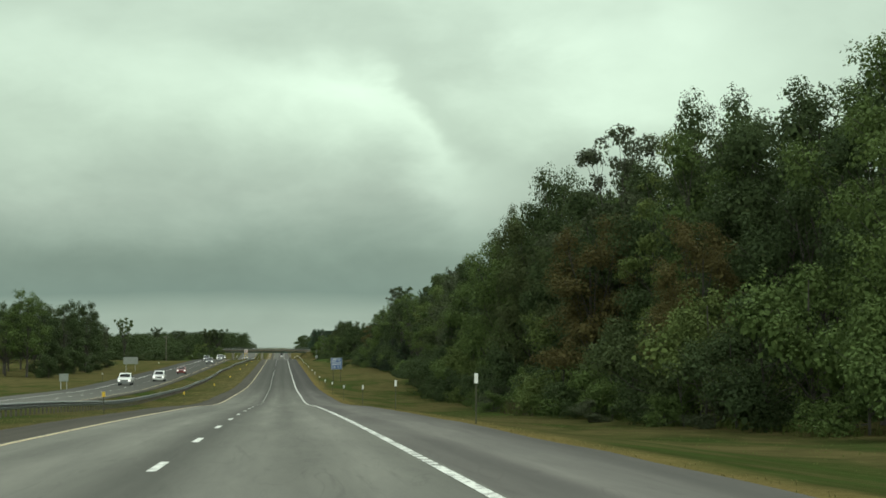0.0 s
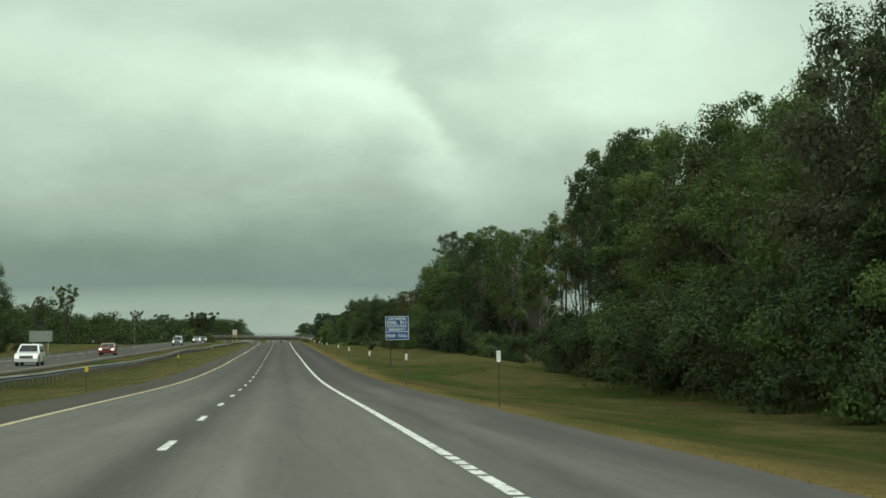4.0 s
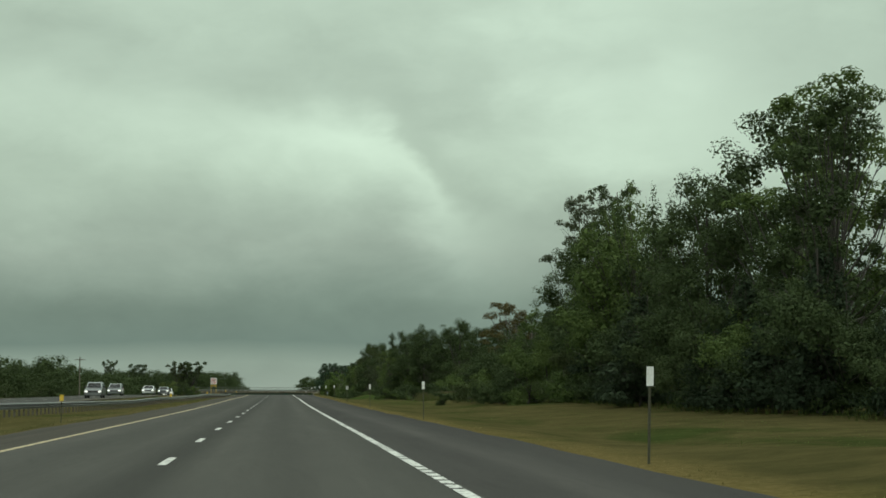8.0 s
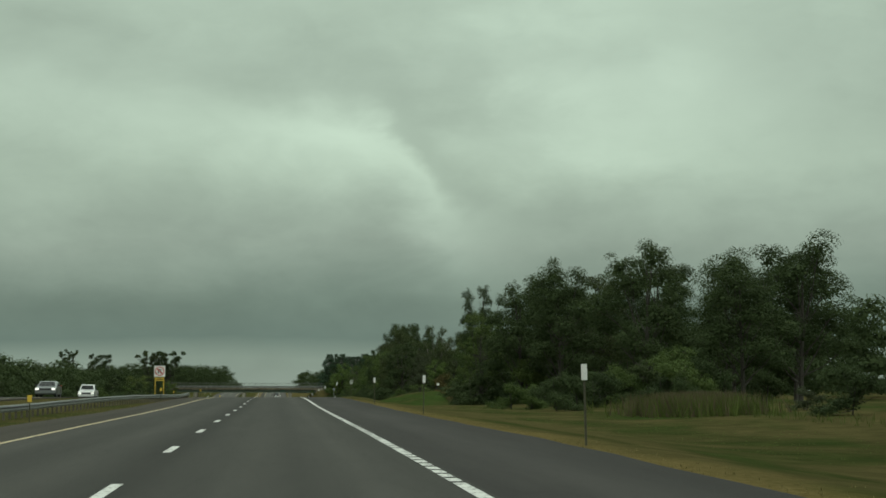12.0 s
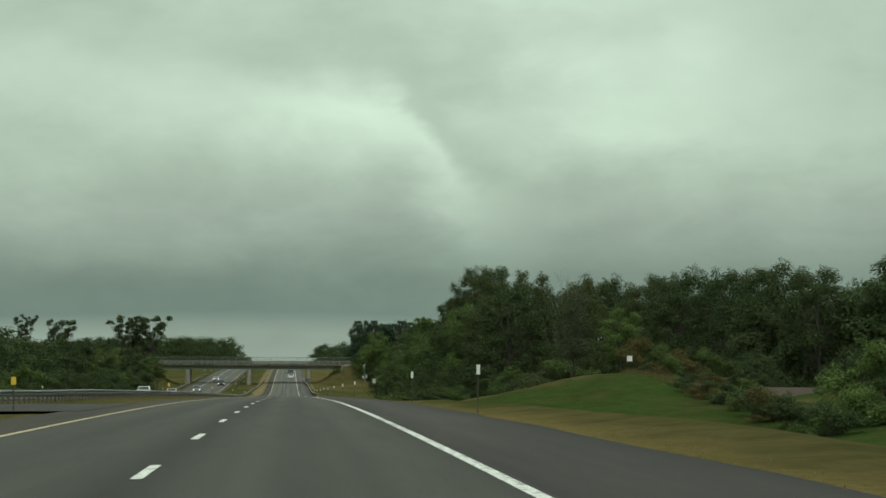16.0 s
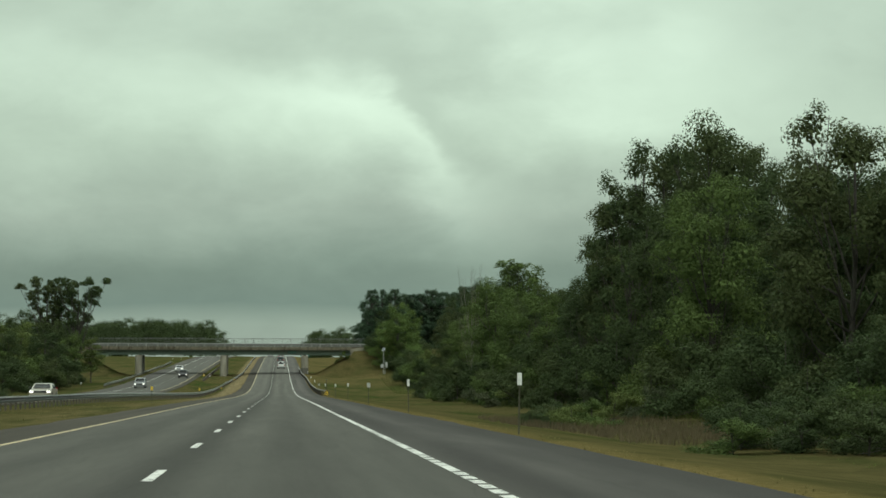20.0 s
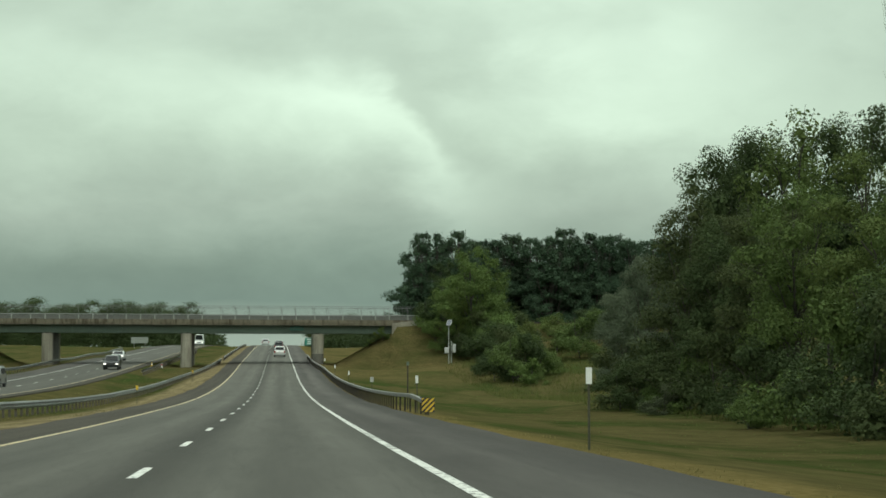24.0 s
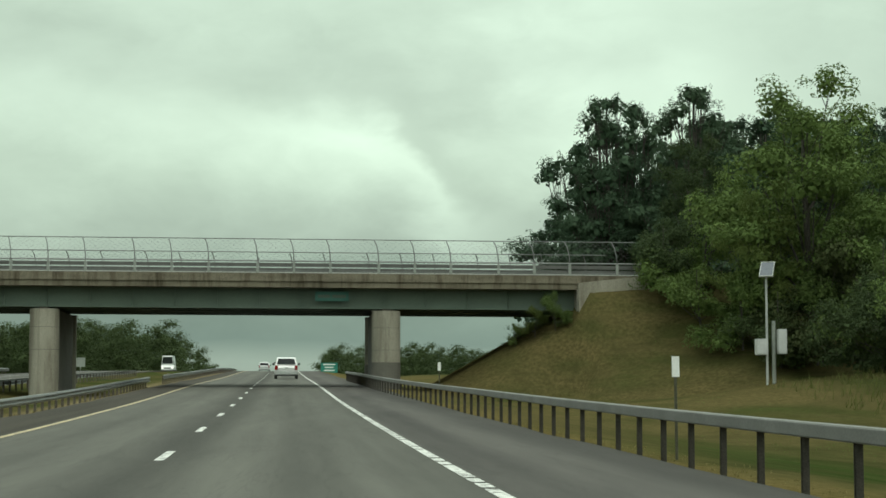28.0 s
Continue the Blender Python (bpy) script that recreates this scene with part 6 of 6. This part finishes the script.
def pier(x, top):
    """A round-nosed wall pier that stands along the road."""
    z0, z1 = road_z(BRIDGE_S) - 1.5, top
    r, ya, yb = 0.78, Y0 + 0.9, Y1 - 0.9

    def column(y, lo, hi, k):
        bm = bmesh.new()
        ring = [(x + r * k * math.cos(math.pi * q / 14), y + r * k * math.sin(math.pi * q / 14)) for q in range(28)]
        low, top_ring = [bm.verts.new((a, b, lo)) for a, b in ring], [bm.verts.new((a, b, hi)) for a, b in ring]
        for q in range(28):
            bm.faces.new((low[q], low[(q + 1) % 28], top_ring[(q + 1) % 28], top_ring[q]))
        bm.faces.new(top_ring)
        return bm

    # recessed wall; its dark colour stands in for the shade under the deck
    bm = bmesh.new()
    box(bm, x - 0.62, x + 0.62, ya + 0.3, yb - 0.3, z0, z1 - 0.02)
    p = part("pier", bm, M_conc_dark, bridge, "concrete pier wall between round columns, deck shade put into its colour")
    for y in (ya, yb):
        col = part("column", column(y, z0, z1, 1.0), M_conc, bridge, "round concrete pier column")
        for z in (road_z(BRIDGE_S) + 1.9, road_z(BRIDGE_S) + 3.1):
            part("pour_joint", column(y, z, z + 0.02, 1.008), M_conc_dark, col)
        if x > 0:
            part("splashed_foot", column(y, z0, road_z(BRIDGE_S) + 1.25, 1.012), M_conc_dark, col, "dark lower band")
    for k in range(5):
        bm = bmesh.new()
        y = Y0 + 0.7 + k * 2.15
        box(bm, x - 0.25, x + 0.25, y - 0.2, y + 0.2, top, bz(x))
        part("bearing", bm, M_rust, p)


for x in (5.55, -12.7, -31.7):
    pier(x, bz(x) - 0.1)
for x0, x1 in ((XR - 0.35, XR + 3.2), (XL - 3.2, XL + 0.35)):
    bm = bmesh.new()
    box(bm, x0, x1, Y0 - 0.2, Y1 + 0.2, road_z(BRIDGE_S) + 1.6, BZ + 1.08)
    part("abutment", bm, M_conc, bridge, "pale concrete abutment on the bank")
bm = bmesh.new()
prism(bm, [(XR - 0.3, BZ - 1.2), (XR + 3.6, BZ + 0.4), (XR + 3.6, BZ + 1.86), (XR - 0.3, BZ + 1.44)], 0, 0.35)
wing = part("wing_wall", bm, M_conc, bridge, "sloping concrete wing wall")
wing.matrix_basis = Matrix(((0, 1, 0, 0), (1, 0, 0, Y0 - 0.62), (0, 0, 1, 0), (0, 0, 0, 1)))

for x, s, tall, paint, band in ((-15.5, 1183, 0.75, M_plate, M_red), (-16.6, 1180, 0.6, M_amber, M_plate)):
    ob = tagged(new("traffic_cone"), "slim tapered roadside marker cone beside the pier", "traffic cone")
    ob.matrix_basis = pose(x, s, ground_z(x, s))
    bm = bmesh.new()
    box(bm, -0.2, 0.2, -0.2, 0.2, -0.03, 0.04, 0.01)
    part("base", bm, M_trim, ob)
    for name, z0, z1, m in (("body", 0.04, 1.0, paint), ("band", 0.5, 0.7, band)):
        bm = bmesh.new()
        g = 0.004 if name == "band" else 0.0
        tube(bm, [(0, 0, tall * z0), (0, 0, tall * z1)], [0.15 - 0.11 * z0 + g, 0.15 - 0.11 * z1 + g], 12)
        part(name, bm, m, ob)

# the chain-link fence that curves over the footway edge, on both sides
FENCE = [(0.0, 1.6), (0.0, 2.5), (0.06, 2.95), (0.22, 3.4), (0.5, 3.74)]


def fence(y, turn, x0, x1, label):
    x, k = x0, 0
    while x < x1 + 0.3:
        bm = bmesh.new()
        tube(bm, [(x - 0.45 * a, y + turn * a, bz(x) + b) for a, b in FENCE], [0.03] * len(FENCE), 6)
        part("fence_post", bm, M_fence, bridge)
        bm = bmesh.new()
        box(bm, x - 0.07, x + 0.07, y - 0.06, y + 0.06, bz(x) + 1.5, bz(x) + 2.5, 0.01)
        part("rail_post", bm, M_back, bridge)
        x += (2.6, 1.95, 1.95)[k % 3]
        k += 1
    for a, b in (FENCE[1], FENCE[-1], (0.0, 1.98)):
        bm = bmesh.new()
        tube(bm, [(x0, y + turn * a, bz(x0) + b), (x1, y + turn * a, bz(x1) + b)], [0.026, 0.026], 5)
        part("fence_tube", bm, M_fence, bridge)
    pts = []
    runs = [(FENCE[k], FENCE[k + 1]) for k in range(len(FENCE) - 1)]
    lens = [0.0]
    for (a, b), (c, d) in runs:
        lens.append(lens[-1] + math.hypot(c - a, d - b))
    span = lens[-1]

    def at(x, v):
        v = min(span - 1e-4, max(0, v))
        k = max(i for i in range(len(lens) - 1) if lens[i] <= v)
        u = (v - lens[k]) / (lens[k + 1] - lens[k])
        (a, b), (c, d) = runs[k]
        return np.array((x, y + turn * (a + (c - a) * u), bz(x) + b + (d - b) * u))

    cell = 0.3
    for lean in (1, -1):
        x = x0 - span
        while x < x1 + span:
            steps = 5
            for q in range(steps):
                va, vb = span * q / steps, span * (q + 1) / steps
                xa, xb = x + lean * va, x + lean * vb
                if x0 <= xa <= x1 and x0 <= xb <= x1:
                    p, r = at(xa, va), at(xb, vb)
                    w = np.array((0.0022, 0, -0.0022 * lean))
                    pts += [p - w, p + w, r + w, r - w]
            x += cell
    ob = new("wire_mesh", quads_mesh("wire_mesh", np.array(pts), M_fence))
    ob.parent = bridge
    tagged(ob, label, kind="stuff")


fence(Y0 - 0.05, 1, XL, XR + 3.0, "galvanised chain-link wire mesh")
fence(Y1 + 0.05, -1, XL, XR + 3.0, "galvanised chain-link wire mesh")
bm = bmesh.new()
box(bm, 1.7, 3.5, Y0 + 0.40, Y0 + 0.44, BZ + 0.45, BZ + 0.95)
plate = part("name_plate", bm, M_teal_dull, bridge, "green name plate on the girder")
for k, (a, b) in enumerate(((1.85, 2.5), (2.6, 3.35))):
    bm = bmesh.new()
    box(bm, a, b, Y0 + 0.385, Y0 + 0.398, BZ + 0.62, BZ + 0.78)
    part("text_bar", bm, M_girder, plate)
bm = bmesh.new()
box(bm, -150, XL - 3.0, Y0, Y1, DECK_Z - 0.45, DECK_Z - 0.25)
box(bm, XR + 3.0, 140, Y0, Y1, DECK_Z - 0.45, DECK_Z - 0.25)
tagged(part("overpass_road", bm, M_shoulder), label="asphalt road that leads over the bridge", kind="structure", category="road")


# ---- vehicles ----
SHAPES = {
    # length, width, lower outline (y, z), cabin outline (y, z), wheel radius, axles
    "suv": (4.75, 1.86, [(-2.36, 0.42), (-2.37, 0.95), (-2.28, 1.1), (0.85, 1.12), (1.1, 1.08), (2.2, 0.98), (2.36, 0.85), (2.37, 0.42), (1.9, 0.3), (-1.9, 0.3)],
            [(-2.3, 1.1), (-2.08, 1.66), (-1.9, 1.73), (0.1, 1.74), (0.35, 1.68), (1.12, 1.08)], 0.37, (-1.4, 1.45)),
    "minivan": (5.0, 1.95, [(-2.48, 0.4), (-2.5, 0.92), (-2.42, 1.05), (1.3, 1.06), (2.2, 0.9), (2.45, 0.75), (2.48, 0.4), (2.0, 0.26), (-2.0, 0.26)],
                [(-2.44, 1.04), (-2.2, 1.6), (-2.0, 1.7), (0.3, 1.72), (0.55, 1.66), (1.6, 1.04)], 0.34, (-1.5, 1.5)),
    "sedan": (4.7, 1.82, [(-2.32, 0.4), (-2.35, 0.85), (-2.25, 0.98), (1.2, 0.96), (2.15, 0.82), (2.33, 0.7), (2.34, 0.38), (1.9, 0.24), (-1.9, 0.24)],
              [(-1.85, 0.97), (-1.1, 1.38), (-0.8, 1.44), (0.1, 1.44), (0.35, 1.4), (1.25, 0.95)], 0.33, (-1.38, 1.4)),
    "pickup": (5.4, 1.98, [(-2.68, 0.5), (-2.7, 1.08), (-2.6, 1.14), (1.3, 1.14), (2.5, 1.05), (2.68, 0.92), (2.7, 0.46), (2.2, 0.36), (-2.2, 0.36)],
               [(-0.85, 1.13), (-0.75, 1.75), (-0.6, 1.83), (0.55, 1.84), (0.8, 1.76), (1.45, 1.13)], 0.4, (-1.65, 1.75)),
    "van": (5.6, 2.05, [(-2.75, 0.5), (-2.8, 1.15), (-2.74, 1.2), (1.7, 1.2), (2.5, 1.05), (2.76, 0.85), (2.78, 0.46), (2.2, 0.34), (-2.2, 0.34)],
            [(-2.76, 1.19), (-2.66, 2.05), (-2.5, 2.12), (0.9, 2.1), (1.15, 2.02), (1.85, 1.19)], 0.38, (-1.75, 1.75)),
    "motorhome": (7.6, 2.3, [(-3.75, 0.45), (-3.78, 1.3), (-3.75, 1.32), (3.2, 1.32), (3.6, 1.2), (3.75, 0.9), (3.75, 0.45), (3.2, 0.35), (-3.2, 0.35)],
                  [(-3.75, 1.31), (-3.74, 2.9), (-3.6, 3.0), (3.2, 3.0), (3.4, 2.9), (3.5, 1.31)], 0.42, (-2.2, 2.4)),
}


def wheel_mesh(r):
    bm = bmesh.new()
    prof = [(0.0, 0.6 * r), (-0.1, 0.62 * r), (-0.11, 0.9 * r), (-0.085, r), (0.085, r), (0.11, 0.9 * r), (0.1, 0.62 * r)]
    rings = []
    for k in range(20):
        a = 2 * math.pi * k / 20
        rings.append([bm.verts.new((x, q * math.cos(a), q * math.sin(a))) for x, q in prof])
    for k in range(20):
        a, b = rings[k], rings[(k + 1) % 20]
        for j in range(len(prof) - 1):
            bm.faces.new((a[j], b[j], b[j + 1], a[j + 1]))
    tyre = mesh_of(bm, "tyre", M_rubber)
    bm = bmesh.new()
    for k in range(5):
        a = 2 * math.pi * k / 5
        tube(bm, [(0.06, 0, 0), (0.07, 0.3 * r * math.cos(a), 0.3 * r * math.sin(a)), (0.05, 0.62 * r * math.cos(a), 0.62 * r * math.sin(a))], [0.05, 0.045, 0.05], 5)
    return tyre, mesh_of(bm, "rim", M_rim)


def vehicle(kind, x, s, paint, toward, label, category, two_tone=None, lit=True):
    """A car at rest on the road; toward: it faces the camera's way back."""
    length, width, lower, cabin, r, axles = SHAPES[kind]
    ob = tagged(new({"suv": "sport_utility_car", "motorhome": "motor_home"}.get(kind, kind if kind != "sedan" else "car")), label, category)
    slope = (road_z(s + 2) - road_z(s - 2)) / 4
    ob.matrix_basis = pose(x, s, road_z(s), math.degrees(math.atan(slope)), 0, 0) @ pose(0, 0, 0, 0, 0, 180 if toward else 0)
    hw = width / 2
    bm = bmesh.new()
    prism(bm, lower, -hw, hw, 0.0, 0.05)
    body = part("body", bm, paint, ob)
    bm = bmesh.new()
    prism(bm, cabin, -hw + 0.04, hw - 0.04, 0.17, 0.03)
    part("cabin", bm, paint, ob)
    lo, hi = min(p[1] for p in cabin), max(p[1] for p in cabin)

    def side_x(z, sgn):
        return sgn * (hw - 0.04 - 0.17 * (z - lo) / (hi - lo) + 0.012)

    y0, y1 = cabin[0][0], cabin[-1][0]
    za, zb = lo + 0.06, hi - 0.16
    cuts = {"pickup": (0.0, 1.0), "sedan": (0.0, 0.5, 1.0)}.get(kind, (0.0, 0.36, 0.68, 1.0))
    ya, yb = cabin[1][0] + 0.12, cabin[-2][0] - 0.05
    if kind in ("van", "motorhome"):
        cuts, ya = (0.0, 1.0), yb - 1.3
    for sgn in (-1, 1):
        for a, b in zip(cuts, cuts[1:]):
            p0, p1 = ya + (yb - ya) * a + 0.04, ya + (yb - ya) * b - 0.04
            low0 = p0 - (0.12 if a == 0 and kind != "sedan" else 0.3 if a == 0 else 0)
            low1 = p1 + (0.42 if b == 1.0 else 0)
            bm = bmesh.new()
            f = bm.faces.new([bm.verts.new(q) for q in ((side_x(za, sgn), low0, za), (side_x(za, sgn), low1, za), (side_x(zb, sgn), p1, zb), (side_x(zb, sgn), p0, zb))])
            bmesh.ops.solidify(bm, geom=[f], thickness=0.012)
            part("side_window", bm, M_glass, ob)
    for name, (p, q), sgn in (("rear_window", (cabin[0], cabin[1]), -1), ("windscreen", (cabin[-1], cabin[-2]), 1)):
        if kind == "motorhome" and name == "rear_window":
            continue
        bm = bmesh.new()
        row = []
        for u in (0.12, 0.93):
            y, z = p[0] + (q[0] - p[0]) * u + sgn * 0.035, p[1] + (q[1] - p[1]) * u + 0.02
            k = hw - 0.15 - 0.17 * (z - lo) / (hi - lo)
            row.append(((-k, y, z), (k, y, z)))
        f = bm.faces.new([bm.verts.new(v) for v in (row[0][0], row[0][1], row[1][1], row[1][0])])
        bmesh.ops.solidify(bm, geom=[f], thickness=0.012)
        part(name, bm, M_glass, ob)
    tyre, rim = wheel_mesh(r)
    for y in axles:
        for sgn in (-1, 1):
            t = piece("wheel", tyre, ob, pose(sgn * (hw - 0.1), y, r))
            piece("rim", rim, t, pose(0, 0, 0, 0, 0, 0 if sgn > 0 else 180))
            bm = bmesh.new()
            tube(bm, [(sgn * (hw - 0.2), y, r + 0.02), (sgn * (hw + 0.004), y, r + 0.02)], [r * 1.16, r * 1.16], 18)
            part("wheel_arch", bm, M_trim, ob)
    yr, yf = -length / 2, length / 2
    bm = bmesh.new()
    box(bm, -hw + 0.02, hw - 0.02, yr - 0.06, yr + 0.22, 0.36, 0.62, 0.03)
    part("rear_bumper", bm, two_tone or paint, ob)
    bm = bmesh.new()
    box(bm, -hw + 0.05, hw - 0.05, yr - 0.02, yr + 0.2, 0.24, 0.37)
    part("valance", bm, M_trim, ob)
    bm = bmesh.new()
    box(bm, -hw + 0.02, hw - 0.02, yf - 0.22, yf + 0.05, 0.32, 0.6, 0.03)
    part("front_bumper", bm, two_tone or paint, ob)
    bm = bmesh.new()
    box(bm, -0.55, 0.55, yf - 0.03, yf + 0.03, 0.62, 0.8)
    part("grille", bm, M_trim, ob)
    for sgn in (-1, 1):
        bm = bmesh.new()
        a, b = sorted((sgn * (hw - 0.02), sgn * (hw - 0.26)))
        box(bm, a, b, yr - 0.03, yr + 0.12, 0.72, 1.08, 0.02)
        part("tail_lamp", bm, M_lens_red, ob)
        bm = bmesh.new()
        a, b = sorted((sgn * (hw - 0.06), sgn * (hw - 0.36)))
        box(bm, a, b, yf - 0.12, yf + 0.035, 0.64, 0.8, 0.02)
        part("head_lamp", bm, M_headlamp if toward and lit else M_lens_clear, ob)
        bm = bmesh.new()
        a, b = sorted((sgn * (hw + 0.0), sgn * (hw + 0.2)))
        box(bm, a, b, cabin[-1][0] - 0.55, cabin[-1][0] - 0.42, lo + 0.02, lo + 0.2, 0.03)
        part("door_mirror", bm, M_trim, ob)
    bm = bmesh.new()
    box(bm, -0.16, 0.16, yr - 0.035, yr - 0.012, 0.78, 0.94)
    pl = part("number_plate", bm, M_plate, ob)
    bm = bmesh.new()
    box(bm, -0.12, 0.12, yr - 0.042, yr - 0.036, 0.83, 0.89)
    part("text_bar", bm, M_back, pl)
    if kind in ("suv", "minivan"):
        for sgn in (-1, 1):
            bm = bmesh.new()
            xx = sgn * (hw - 0.28)
            tube(bm, [(xx, cabin[1][0] + 0.25, hi - 0.02), (xx, cabin[1][0] + 0.4, hi + 0.06), (xx, 0.0, hi + 0.06), (xx, 0.15, hi - 0.02)], [0.02] * 4, 6)
            part("roof_rail", bm, M_trim if kind == "suv" else M_rim, ob)
        bm = bmesh.new()
        tube(bm, [(-0.1, cabin[0][0] - 0.0, lo + 0.09), (0.3, cabin[0][0] + 0.03, lo + 0.12)], [0.012, 0.012], 5)
        part("wiper", bm, M_trim, ob)
    return ob


SILVER, WHITE = car_paint("silver_paint", (0.52, 0.53, 0.52)), car_paint("white_paint", (0.72, 0.72, 0.70))
GREY, BLACK = car_paint("grey_paint", (0.20, 0.21, 0.21)), car_paint("black_paint", (0.02, 0.022, 0.024))
RED, GOLD = car_paint("dark_red_paint", (0.22, 0.03, 0.025)), car_paint("beige_paint", (0.35, 0.32, 0.26))
vehicle("suv", 0.25, 1242, WHITE, False, "silver-white sport utility car with dark rear window, driving away", "car", SILVER)
vehicle("minivan", -3.4, 1424, SILVER, False, "silver minivan driving away in the passing lane", "car")
vehicle("suv", 0.1, 1308, BLACK, False, "black sport utility car ahead in the lane", "car")
vehicle("sedan", 0.2, 1375, GREY, False, "dark grey car ahead in the lane", "car")
for kind, x, s, paint, label, two in (
        ("pickup", -23.6, 278, WHITE, "white pickup truck with a dark lower front, headlamps on", GREY), ("suv", -20.4, 306, WHITE, "white sport utility car in the opposite lanes", None),
        ("sedan", -20.3, 372, RED, "dark red car with headlamps on", None), ("suv", -20.2, 514, GREY, "dark grey sport utility car with headlamps on", None),
        ("minivan", -23.6, 577, GREY, "grey minivan with headlamps on", None), ("sedan", -20.2, 596, SILVER, "silver car in the opposite lanes", None),
        ("pickup", -23.7, 702, WHITE, "white pickup truck with headlamps on", None), ("sedan", -20.3, 634, GREY, "grey car in the opposite lanes", None),
        ("sedan", -20.2, 879, SILVER, "silver car with headlamps on", None), ("suv", -23.7, 1092, GREY, "dark sport utility car in the opposite lanes", None),
        ("sedan", -20.2, 938, GOLD, "beige car with headlamps on", None), ("sedan", -23.7, 1212, SILVER, "silver car coming under the overpass", None),
        ("suv", -20.2, 1163, BLACK, "black sport utility car with headlamps on", None), ("motorhome", -21.5, 1438, WHITE, "white motor home in the opposite lanes", None)):
    vehicle(kind, x, s, paint, True, label, "motor home" if kind == "motorhome" else "van" if kind == "van" else "truck" if kind == "pickup" else "car", two)

# ---- lane dashes, one by one ----
for i in range(-3, 150):
    for x, parent in ((-1.63, road), (-22.2, road_b)):
        if x < -20 and i > 140:
            continue
        s = i * 11.3 + 1.02
        bm = bmesh.new()
        strip(bm, x - 0.065, x + 0.065, s - 1.4, s + 1.4, 0.006, 3)
        part("lane_dash", bm, M_white, parent)
